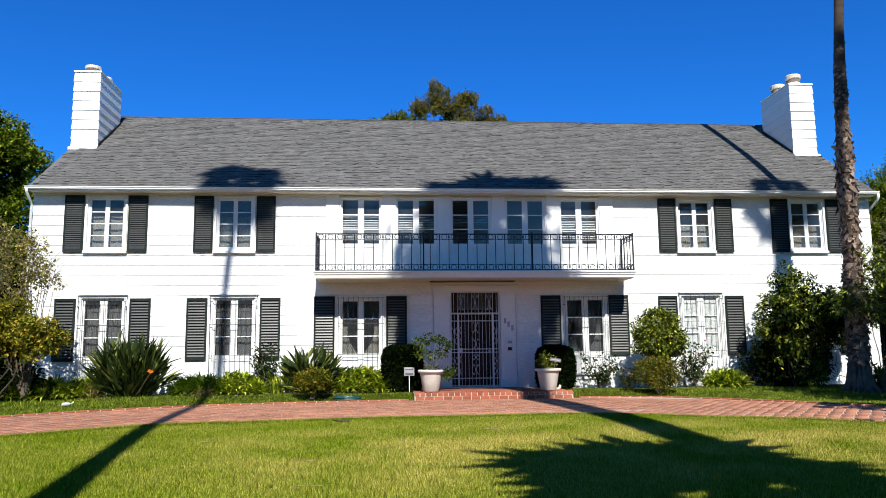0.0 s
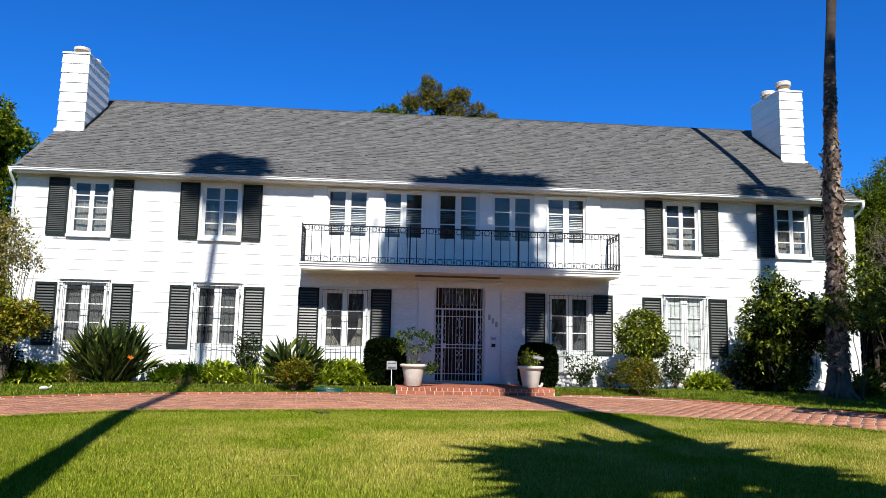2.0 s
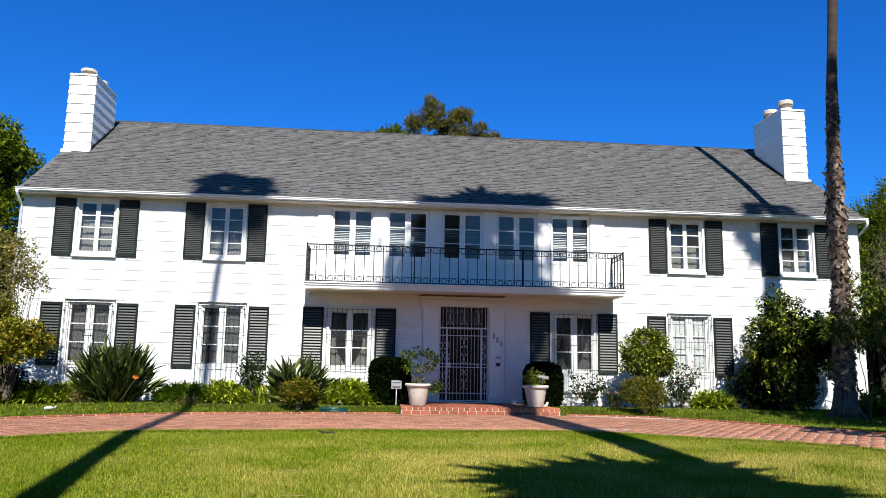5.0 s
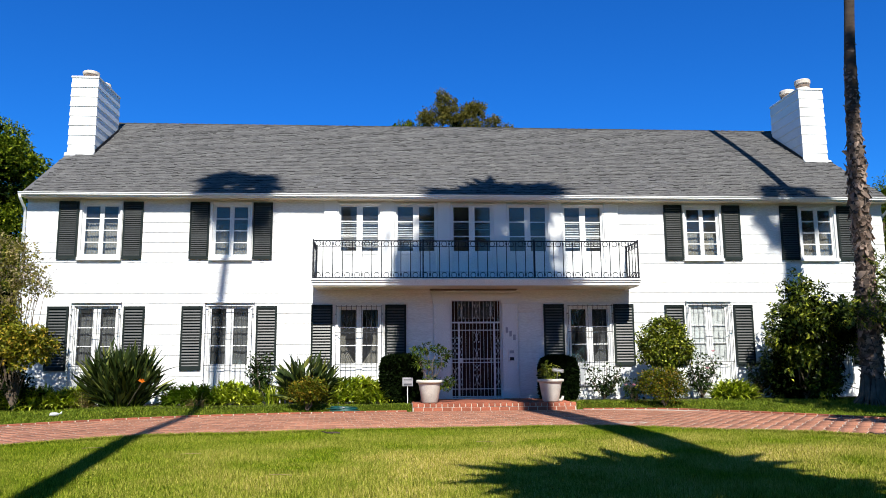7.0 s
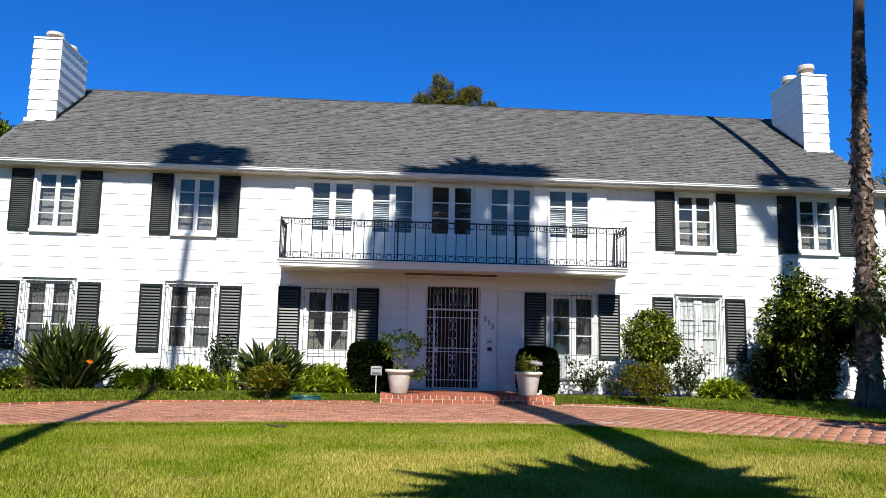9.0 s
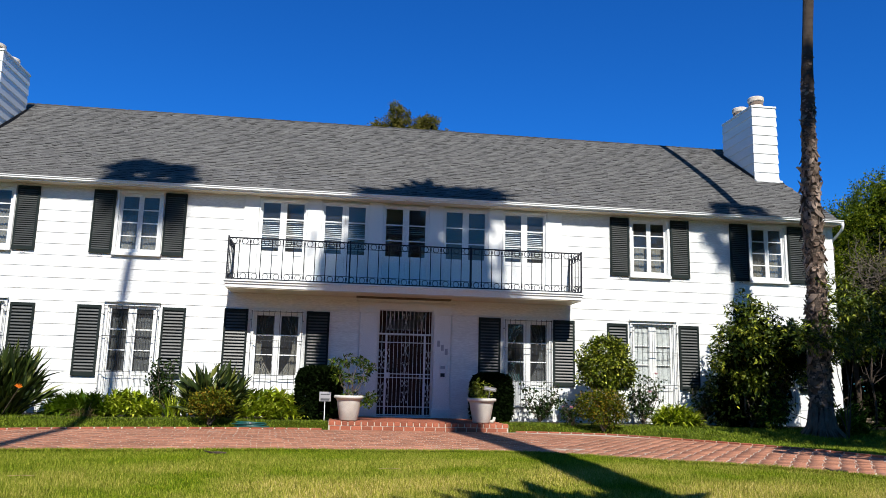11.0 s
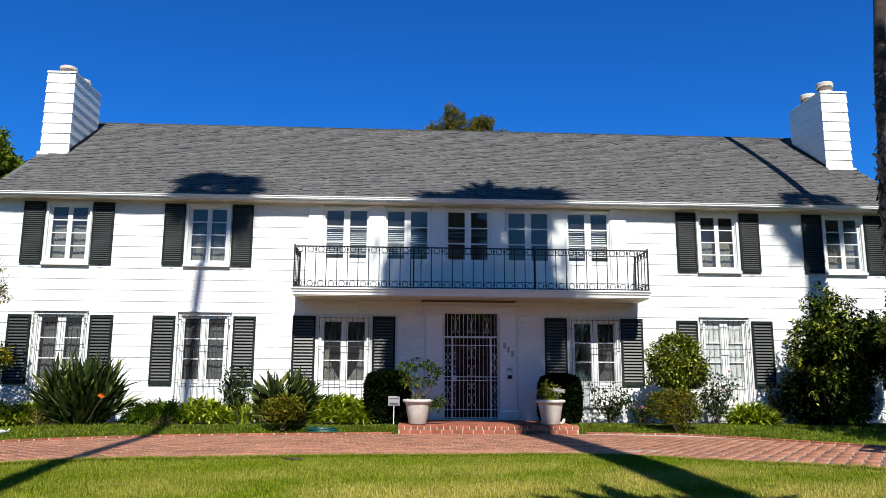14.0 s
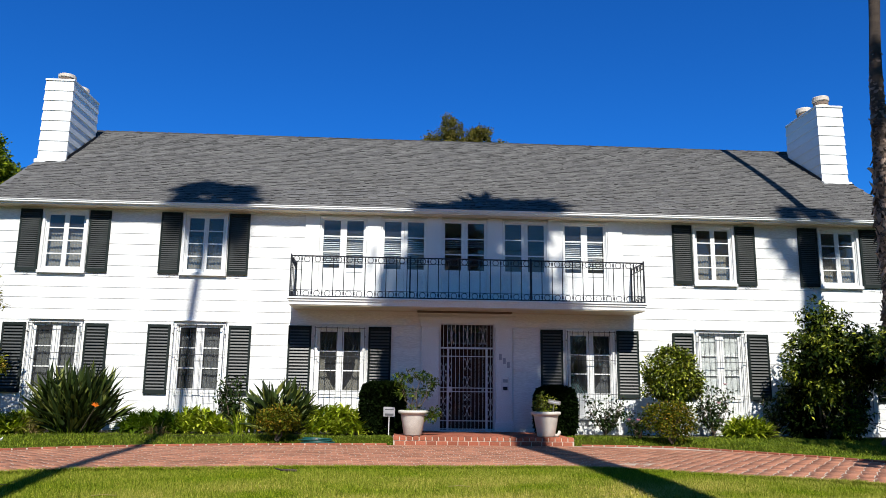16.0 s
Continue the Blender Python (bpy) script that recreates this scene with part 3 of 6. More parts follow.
def shutter(cx, z0, z1, w, pitch, label, group, hook=False, tilt=0.45):
    """A louvred shutter: frame with a mid rail and slanting slats."""
    sh = thing("shutter", (cx, -0.034, z0), label, "shutter", group)
    h, st = z1 - z0, 0.05
    s = Mesh()
    for a, b in ((-w / 2, -w / 2 + st), (w / 2 - st, w / 2)):
        s.box(a, b, -0.036, 0.0, 0, h)
    for a, b in ((0, 0.09), (h - 0.07, h)):
        s.box(-w / 2 + st, w / 2 - st, -0.034, 0.0, a, b)
    part("frame", s, SHUTTER, sh)
    part("backing", Mesh().box(-w / 2 + st, w / 2 - st, -0.006, -0.002, 0.09, h - 0.07), SHUTTER, sh)
    key = (w, pitch, tilt)
    if key not in SLAT:
        k = Mesh()
        a, b, t = -w / 2 + st, w / 2 - st, 0.008
        rise = pitch * (0.46 if pitch > 0.06 else 0.52)
        deep = min(0.029, rise * tilt)
        v = [(x, y, z) for x in (a, b) for y, z in ((-0.036, 0.0), (-0.036, t), (-0.036 + deep, rise + t), (-0.036 + deep, rise))]
        k.add(v, [(0, 1, 2, 3), (7, 6, 5, 4), (0, 4, 5, 1), (1, 5, 6, 2), (2, 6, 7, 3), (3, 7, 4, 0)])
        SLAT[key] = k.data("slat", SLATS)
    n = int((h - 0.17) / pitch)
    for i in range(n):
        part("slat", SLAT[key], SHUTTER, sh, at=(0, 0, 0.092 + i * (h - 0.165) / n))
    if hook:
        pts = [(-0.05, -0.03, -0.02), (-0.03, -0.035, -0.045), (0.0, -0.035, -0.035), (0.02, -0.035, -0.02), (0.05, -0.035, -0.03), (0.06, -0.03, -0.055)]
        part("holdback", Mesh().tube(pts, 0.006, 6), IRON, sh, "small black iron scroll")
    return sh


for x in UP_X:
    for sx in (-0.85, 0.85):
        shutter(x + sx, 3.92, 5.495, 0.52, 0.052, "dark green-black louvred shutter beside an upper window", "upper shutters", True, 0.64)
for x in LOW_X:
    for sx in (-0.985, 0.985):
        shutter(x + sx, 0.965, 2.65, 0.55, 0.075, "dark green-black louvred shutter beside a ground floor window", "lower shutters")
for x, sx in ((-3.20, -1.0), (-3.20, 0.99), (3.14, -1.0), (3.14, 0.96)):
    shutter(x + sx, 0.99, 2.68, 0.57, 0.075, "dark green-black louvred shutter beside a window under the balcony", "porch shutters", False, 0.34 if sx < 0 else 0.42)


def window_guard(cx, z1):
    """Iron bars before a ground floor window."""
    g = thing("window_guard", (cx, -0.13, 0.42), "thin dark iron bars before a ground floor window", "window guard", "window guards")
    h = z1 - 0.42
    for z in (0.02, 0.66, 1.5, h - 0.03):
        part("crossbar", Mesh().box(-0.63, 0.63, -0.005, 0.005, z - 0.006, z + 0.006), GUARD, g)
    bar = Mesh().tube([(0, 0, 0), (0, 0, h)], 0.0058, 6).data("bar", GUARD)
    for k in range(10):
        part("bar", bar, GUARD, g, at=(-0.61 + k * 1.22 / 9, 0.0, 0))
    for sx in (-0.63, 0.63):
        part("bracket", Mesh().box(sx - 0.01, sx + 0.01, -0.006, 0.09, h - 0.25, h - 0.23), GUARD, g)
        part("bracket", Mesh().box(sx - 0.01, sx + 0.01, -0.006, 0.09, 0.25, 0.27), GUARD, g)


for x in LOW_X + (-3.20, 3.14):
    window_guard(x, 2.66)

# pilasters between the balcony doors
for a, b in ((-4.18, -3.812), (-2.61, -2.25), (-1.05, -0.69), (0.51, 0.88), (2.08, 2.45), (3.652, 4.05)):
    s = Mesh().box(a, b, -0.06, 0.0, 3.26, 5.55, 0.006)
    s.box(a + 0.003, b - 0.003, -0.068, 0.0, 3.26, 3.40)
    single("trim", s, TRIM, "flat white pilaster between the balcony doors", "pilaster", "structure")
single("trim", Mesh().box(-3.80, 3.64, -0.012, 0.0, 3.26, 3.30), TRIM, "white threshold board along the balcony doors", "trim", "structure")

# ---- balcony ----
balcony = thing("balcony", (0, 0, 0), "shallow white balcony with a cream underside over the entrance", "balcony", kind="structure")
BX0, BX1, BY = -4.37, 4.26, -1.06
part("slab", Mesh().box(BX0, BX1, BY - 0.02, -0.032, 3.10, 3.235), TRIM, balcony)
part("moulding", Mesh().box(BX0 - 0.05, BX1 + 0.05, BY - 0.08, -0.032, 3.237, 3.275, 0.008), TRIM, balcony)
part("moulding", Mesh().box(BX0 - 0.025, BX1 + 0.025, BY - 0.05, -0.034, 3.185, 3.233), TRIM, balcony)
part("underside", Mesh().box(BX0 + 0.02, BX1 - 0.02, BY, -0.034, 3.075, 3.097), SOFFIT, balcony)

rail = thing("balcony_railing", (0, 0, 3.28), "black wrought iron balcony railing with rings and slender bars", "railing")
RT = 4.285 - 3.28


def rail_run(p, q, bays, rings):
    p, q = Vector(p), Vector(q)
    d = (q - p).normalized()
    for z, t in ((RT - 0.012, 0.016), (RT - 0.16, 0.007), (0.17, 0.007), (0.02, 0.014)):
        part("rail", Mesh().tube([p + Vector((0, 0, z)), q + Vector((0, 0, z))], t, 6), IRON, rail)
    n = bays
    for i in range(1, n):
        c = p.lerp(q, i / n)
        part("baluster", Mesh().tube([(c.x, c.y, 0.02), (c.x, c.y, RT - 0.01)], 0.0105, 6), IRON, rail)
        for z in (RT - 0.09, 0.10):
            part("collar", Mesh().tube([(c.x, c.y, z - 0.035), (c.x, c.y, z + 0.035)], 0.02, 6), IRON, rail)
    for i in range(n):
        if rings(i / n):
            c = p.lerp(q, (i + 0.5) / n)
            r = min(0.068, (q - p).length / n * 0.36)
            for z in (RT - 0.088, 0.092):
                pts = [(c.x + d.x * r * math.cos(6.28319 * k / 14), c.y + d.y * r * math.cos(6.28319 * k / 14), z + r * math.sin(6.28319 * k / 14)) for k in range(15)]
                part("ring", Mesh().tube(pts, 0.0088, 5, False), IRON, rail)


rail_run((BX0 + 0.01, BY, 0), (BX1 - 0.01, BY, 0), 34, lambda u: True)
rail_run((BX0 + 0.01, BY, 0), (BX0 + 0.01, -0.06, 0), 4, lambda u: True)
rail_run((BX1 - 0.01, BY, 0), (BX1 - 0.01, -0.06, 0), 4, lambda u: True)
for x, y in ((BX0 + 0.01, BY), (-1.50, BY), (1.44, BY), (BX1 - 0.01, BY), (BX0 + 0.01, -0.05), (BX1 - 0.01, -0.05)):
    part("post", Mesh().box(x - 0.017, x + 0.017, y - 0.017, y + 0.017, -0.003, RT + 0.035), IRON, rail)

# ---- entrance ----
for x0, x1 in ((-1.17, -0.72), (0.70, 1.13)):
    s = Mesh().box(x0, x1, -0.07, 0.0, 0.15, 2.80, 0.006)
    s.box(x0 - 0.03, x1 + 0.03, -0.10, 0.0, 0.148, 0.36, 0.006).box(x0 - 0.03, x1 + 0.03, -0.10, 0.0, 2.70, 2.80).box(x0 + 0.08, x1 - 0.08, -0.08, 0.0, 0.46, 2.60)
    single("trim", s, TRIM, "white panelled pilaster beside the entrance", "pilaster", "structure")
s = Mesh().box(-1.2, 1.15, -0.08, 0.0, 2.802, 2.99).box(-1.27, 1.22, -0.17, 0.0, 2.992, 3.07, 0.01).box(-1.23, 1.18, -0.12, 0.0, 2.90, 2.95)
single("trim", s, TRIM, "white entablature over the entrance", "trim", "structure")
single("trim", Mesh().box(-1.29, 1.08, -0.42, -0.175, 3.045, 3.072), TWIG, "dark brown weathered wooden strip under the balcony", "trim", "structure")
door = thing("door_1", (0, 0, 0), "dark front door set back behind a white iron gate", "door", kind="structure")
part("leaf", Mesh().box(-0.49, 0.47, 0.14, 0.18, 0.18, 2.16), DOOR, door)
part("door_frame", Mesh().box(-0.70, -0.675, 0.10, 0.2, 0.15, 2.80).box(0.655, 0.68, 0.10, 0.2, 0.15, 2.80), TRIM, door)
# dark panels stand in for sidelight glass with an unlit hall behind
part("door_frame", Mesh().box(-0.675, -0.50, 0.12, 0.2, 0.16, 2.79).box(0.48, 0.655, 0.12, 0.2, 0.16, 2.79).box(-0.50, 0.48, 0.12, 0.2, 2.17, 2.30), DOOR, door)
for i, zz in enumerate((0.35, 1.25)):
    for sx in (-0.24, 0.22):
        part("panel", Mesh().box(sx - 0.17, sx + 0.17, 0.125, 0.14, zz, zz + 0.72, 0.01), DOOR, door)
part("door_handle", Mesh().tube([(0.40, 0.09, 1.15), (0.40, 0.14, 1.15)], 0.03, 10), STEEL, door)
p = part("pane", Mesh().box(-0.50, 0.48, 0.13, 0.136, 2.30, 2.78), GLASS, door)
p.visible_shadow = False
single("sill", Mesh().box(-0.72, 0.70, -0.12, 0.2, 0.10, 0.165), PAINT, "white door sill", "sill", "structure")

gate = thing("security_gate", (0, -0.03, 0.165), "white wrought iron security gate with scrolls over the front door", "gate")
GH = 2.80 - 0.165


def flat(x0, x1, z0, z1, t=0.018):
    return Mesh().box(x0, x1, -t, t, z0, z1)


for x0, x1 in ((-0.70, -0.675), (0.655, 0.68)):
    part("gate_frame", flat(x0, x1, 0, GH), GATE, gate)
part("gate_frame", flat(-0.675, 0.655, GH - 0.03, GH), GATE, gate)
part("gate_frame", flat(-0.675, 0.655, 2.00, 2.04), GATE, gate)
for x0, x1 in ((-0.515, -0.465), (0.455, 0.505)):
    part("gate_stile", flat(x0, x1, 0.0, 2.0, 0.022), GATE, gate)
for z in (0.02, 0.22, 0.93, 1.02, 1.80):
    part("gate_rail", flat(-0.675, 0.655, z, z + 0.022, 0.012), GATE, gate)
part("lock_box", flat(-0.47, -0.38, 0.92, 1.06, 0.03), GATE, gate)
bar = flat(-0.0055, 0.0055, 0.0, 2.0, 0.0055).data("bar", GATE)
barU = flat(-0.0055, 0.0055, 2.04, GH - 0.03, 0.0055).data("bar", GATE)
for k in range(9):
    part("bar", bar, GATE, gate, at=(-0.40 + 0.0985 * k, 0, 0))
for x in (-0.60, 0.58):
    part("bar", bar, GATE, gate, at=(x, 0, 0))
for k in range(13):
    part("bar", barU, GATE, gate, at=(-0.61 + 0.10 * k, 0, 0))


def c_scroll(cx, cz, h, flip, curl=0.028, t=0.0042):
    """A C-shaped scroll, both ends rolled inwards; flip: the side it opens to."""
    pts = []
    for k in range(8):
        a = 4.4 * (1 - k / 7)
        r = curl * (0.45 + 0.55 * k / 7)
        pts.append((cx + flip * (curl * 1.5 + r * math.sin(a)), 0.0, cz + h / 2 - curl + r * math.cos(a)))
    mid = [(cx + flip * curl * 0.75, 0.0, cz + h * 0.28), (cx, 0.0, cz), (cx + flip * curl * 0.75, 0.0, cz - h * 0.28)]
    low = [(x, y, 2 * cz - z) for x, y, z in reversed(pts)]
    return Mesh().tube(pts + mid + low, t, 5)


def rosette(cx, cz, h):
    """Two scrolls back to back about a bar, with a small collar."""
    for fx in (-1, 1):
        part("scroll", c_scroll(cx + fx * 0.012, cz, h, fx), GATE, gate)
    part("collar", flat(cx - 0.02, cx + 0.02, cz - 0.012, cz + 0.012, 0.01), GATE, gate)


for cz in (0.47, 1.17, 1.62):
    rosette(-0.006, cz, 0.30)
rosette(-0.006, 0.80, 0.16)
for cx in (-0.41, -0.01, 0.39):
    rosette(cx, 2.32, 0.42)
for cz in (0.42, 0.75, 1.22, 1.55):
    part("scroll", c_scroll(-0.455, cz, 0.2, 1, 0.022), GATE, gate)
for cx in (-0.60, 0.58):
    for cz in (0.42, 0.70, 1.25, 1.52):
        rosette(cx, cz, 0.22)

# doorbell box and the plain bars beside the gate
bell = thing("intercom_box", (0.94, -0.071, 1.12), "small white intercom box beside the entrance", "intercom")
part("body", Mesh().box(-0.09, 0.09, -0.06, 0.0, 0, 0.36, 0.01), PLASTIC, bell)
part("grille", Mesh().box(-0.06, 0.06, -0.066, -0.061, 0.22, 0.30), GREYBAR, bell)
part("keypad", Mesh().box(-0.055, 0.055, -0.066, -0.061, 0.03, 0.12), IRON, bell)
for k, (dx, dz) in enumerate(((0.0, 0.0), (0.10, -0.10), (0.20, -0.20))):
    single("house_plate_bar", Mesh().box(0.79 + dx, 0.86 + dx, -0.082, -0.0805, 1.90 + dz, 2.05 + dz), GREYBAR, "plain grey bar fixed to the pilaster beside the entrance", "plate", group="plate bars")

# ---- porch ----
porch = thing("porch_step", (0, 0, 0), "low red brick porch step before the entrance", "step", kind="structure")
PX0, PX1, PY = -1.82, 2.16, -2.25
part("core", Mesh().box(PX0 + 0.005, PX1 - 0.005, PY - 0.020, -0.035, -0.12, 0.112), MORTAR, porch)


def brick_data(l, w, h, c=0.008):
    return Mesh().box(-l / 2, l / 2, -w / 2, w / 2, 0, h, c).data("brick", BRICK_PIECE)


head = brick_data(0.122, 0.215, 0.085, 0.010)
n = int((PX1 - PX0) / 0.142)
for k in range(n):
    part("brick", head, BRICK_PIECE, porch, at=(PX0 + (k + 0.5) * (PX1 - PX0) / n, PY + 0.075, 0.045))
course = brick_data(0.214, 0.10, 0.120, 0.006)
for k in range(17):
    part("brick", course, BRICK_PIECE, porch, at=(PX0 + 0.03 + (k + 0.5) * (PX1 - PX0 - 0.06) / 17, PY + 0.022, -0.090))
top = brick_data(0.205, 0.098, 0.03, 0.006)
for r in range(18):
    for k in range(20):
        x = PX0 + 0.12 + 0.2155 * k + (0.108 if r % 2 else 0)
        if x < PX1 - 0.1:
            part("brick", top, BRICK_PIECE, porch, at=(x, PY + 0.255 + 0.108 * r, 0.106))

# ---- chimneys ----


def roof_z(y):
    return 5.66 + (y + 0.36) * math.tan(SLOPE)


def chimney(x0, x1, label, tall=0.0):
    """A boarded chimney standing through the front slope, with two clay flues."""
    y0, y1, top = 2.43, 4.30, 9.93
    c = thing("chimney", ((x0 + x1) / 2, y0, roof_z(y0)), label, "chimney", "chimneys", kind="structure")
    ox, oy, oz = c.location
    part("core", Mesh().box(x0 - ox, x1 - ox, 0, y1 - y0, -0.35, top - oz), SIDING, c)
    z, n = roof_z(y0) - 0.05, 8
    h = (top - z) / n
    for k in range(n):
        zz = z + k * h - oz
        e0, e1 = 0.028, 0.008
        for side in range(4):
            a, b, d, e = x0 - ox, x1 - ox, 0.0, y1 - y0
            low = [(a - e0, d - e0), (b + e0, d - e0), (b + e0, e + e0), (a - e0, e + e0)]
            high = [(a - e1, d - e1), (b + e1, d - e1), (b + e1, e + e1), (a - e1, e + e1)]
            ins = [(a, d), (b, d), (b, e), (a, e)]
            i, j = side, (side + 1) % 4
            zb = zz
            v = [(*low[i], zb), (*low[j], zb), (*high[j], zz + h), (*high[i], zz + h), (*ins[i], zb), (*ins[j], zb), (*ins[j], zz + h), (*ins[i], zz + h)]
            if side == 2 and zz + oz < RIDGE - 0.9:
                continue
            part("siding_board", Mesh().add(v, [(0, 1, 2, 3), (0, 4, 5, 1), (3, 2, 6, 7), (0, 3, 7, 4), (1, 5, 6, 2), (4, 7, 6, 5)]), SIDING, c)
    part("cap", Mesh().box(x0 - ox - 0.035, x1 - ox + 0.035, -0.035, y1 - y0 + 0.035, top - oz, top - oz + 0.06, 0.01), TRIM, c)
    part("flashing", Mesh().box(x0 - ox - 0.04, x1 - ox + 0.04, -0.08, -0.005, -0.10, 0.0), STEEL, c)
    for side in (x0 - ox - 0.042, x1 - ox + 0.030):
        ends = [(0.0, 0.0), (y1 - y0, roof_z(y1) - roof_z(y0))]
        v = [(x, y, z + dz) for x in (side, side + 0.012) for y, z in ends for dz in (0.0, 0.11)]
        part("flashing", Mesh().add(v, [(0, 1, 3, 2), (4, 6, 7, 5), (0, 4, 5, 1), (2, 3, 7, 6), (1, 5, 7, 3), (0, 2, 6, 4)]), DARK_EDGE, c, "dark step flashing")
    z0 = top - oz + 0.05
    for yy in (0.42, 1.42):
        h = 0.29 + tall
        part("flue", Mesh().lathe([(0.235, z0), (0.235, z0 + 0.30 * h), (0.205, z0 + 0.36 * h), (0.205, z0 + 0.62 * h), (0.25, z0 + 0.68 * h), (0.25, z0 + 0.94 * h), (0.23, z0 + h), (0.17, z0 + h), (0.17, z0 + 0.6 * h)], 0.0, yy, 24), FLUE, c, "pale round clay flue", smooth=False)
        part("flue_band", Mesh().lathe([(0.207, z0 + 0.38 * h), (0.22, z0 + 0.40 * h), (0.22, z0 + 0.58 * h), (0.207, z0 + 0.60 * h)], 0.0, yy, 24), BOOT, c, "dark weathered band")
    part("saddle", Mesh().box(x0 - ox - 0.05, x1 - ox + 0.05, -0.17, -0.03, -0.13, -0.02, 0.02), TRIM, c, "white mortar fillet at the foot")
    return c


chimney(-12.19, -11.42, "white boarded chimney with two round flues at the gable end")
chimney(11.05, 11.84, "white boarded chimney with two taller banded flues at the gable end", 0.14)

# ---- fast meshes for many small pieces ----
rng = np.random.default_rng(7)


def quick(name, V, F, mat, smooth=False):
    me = bpy.data.meshes.new(name)
    V, F = np.asarray(V, np.float32), np.asarray(F, np.int32)
    m, k = F.shape
    me.vertices.add(len(V))
    me.vertices.foreach_set("co", V.ravel())
    me.loops.add(m * k)
    me.loops.foreach_set("vertex_index", F.ravel())
    me.polygons.add(m)
    me.polygons.foreach_set("loop_start", np.arange(0, m * k, k, dtype=np.int32))
    me.materials.append(mat)
    me.update(calc_edges=True)
    me.validate()
    if smooth:
        me.shade_smooth()
    return me


def unit(a):
    return a / np.maximum(np.linalg.norm(a, axis=1, keepdims=True), 1e-6)


def leaf_mesh(name, P, N, size, mat, aspect=0.45, droop=0.3, spread=0.8):
    """Folded leaves at P that point along N, each with a random turn."""
    n = len(P)
    d = unit(N + spread * rng.normal(size=(n, 3)) + np.array([0, 0, -droop]))
    side = unit(np.cross(d, rng.normal(size=(n, 3)) + np.array([0, 0, 1.5])))
    nor = np.cross(side, d)
    L = (size * rng.uniform(0.6, 1.25, n))[:, None]
    W = L * aspect
    base, tip = P, P + d * L - nor * L * 0.12
    mid = P + d * L * 0.45
    a, b = mid + side * W * 0.5 + nor * W * 0.18, mid - side * W * 0.5 + nor * W * 0.18
    V = np.stack([base, a, tip, b], 1).reshape(-1, 3)
    i = np.arange(n)[:, None] * 4
    F = np.concatenate([i + [0, 1, 2], i + [0, 2, 3]])
    return quick(name, V, F, mat)


def clumps(blobs, n, inner=0.55, spray_of=16):
    """Points in and on lumpy blobs (x, y, z, rx, ry, rz), and the way out of them."""
    total, n = n, max(8, n // spray_of)
    B = np.array(blobs, float)
    area = (B[:, 3] * B[:, 4] + B[:, 4] * B[:, 5] + B[:, 3] * B[:, 5])
    k = rng.choice(len(B), n, p=area / area.sum())
    u = unit(rng.normal(size=(n, 3)))
    r = inner + (1.04 - inner) * rng.uniform(0, 1, n) ** 0.45
    lump = 1 + 0.16 * np.sin(5 * u[:, 0] + 3 * k) * np.sin(4 * u[:, 2] + k) + 0.10 * np.sin(9 * u[:, 1] + 2 * k)
    P = B[k, :3] + u * B[k, 3:] * (r * lump)[:, None]
    # each point becomes a spray of leaves
    if spray_of == 1:
        return P, u
    spray = 0.17 * B[k, 3:].min(axis=1)
    j = rng.integers(0, n, total)
    off = np.clip(rng.normal(size=(total, 3)), -1.6, 1.6) * spray[j][:, None]
    return P[j] + off, unit(u[j] + 0.8 * unit(off))


def shoots(blobs, n, length, per, up=0.4, inner=0.55, width=0.10):
    """Leaves set along short shoots that grow outwards and upwards from lumpy blobs: points and directions."""
    B = np.array(blobs, float)
    area = B[:, 3] * B[:, 4] + B[:, 4] * B[:, 5] + B[:, 3] * B[:, 5]
    k = rng.choice(len(B), n, p=area / area.sum())
    u = unit(rng.normal(size=(n, 3)))
    r = inner + (0.95 - inner) * rng.uniform(0, 1, n) ** 0.5
    lump = 1 + 0.13 * np.sin(6 * u[:, 0] + 3 * k) * np.sin(5 * u[:, 2] + k) + 0.10 * np.sin(9 * u[:, 1] + 2 * k)
    start = B[k, :3] + u * B[k, 3:] * (r * lump)[:, None]
    way = unit(u + np.array([0, 0, up]) + 0.35 * rng.normal(size=(n, 3)))
    L = rng.uniform(length[0], length[1], n)
    j = np.repeat(np.arange(n), per)
    w = np.tile((np.arange(per) + 0.5) / per, n)
    around = unit(np.cross(way[j], rng.normal(size=(len(j), 3))))
    P = start[j] + way[j] * (L[j] * w)[:, None] + around * (width * (1.05 - w) * rng.uniform(0.1, 1.0, len(j)))[:, None]
    return P, unit(0.75 * way[j] + around)


def lumps(blobs, each, size, seed):
    """Smaller blobs scattered over the outside of large ones, for a billowing crown."""
    rn = random.Random(seed)
    small = []
    for x, y, z, a, b, c in blobs:
        for _ in range(each):
            d = Vector((rn.gauss(0, 1), rn.gauss(0, 1), rn.gauss(0.25, 1))).normalized()
            q = rn.uniform(*size)
            small.append((x + d.x * a * 0.85, y + d.y * b * 0.85, z + d.z * c * 0.85, q, q, q * 0.8))
    return small


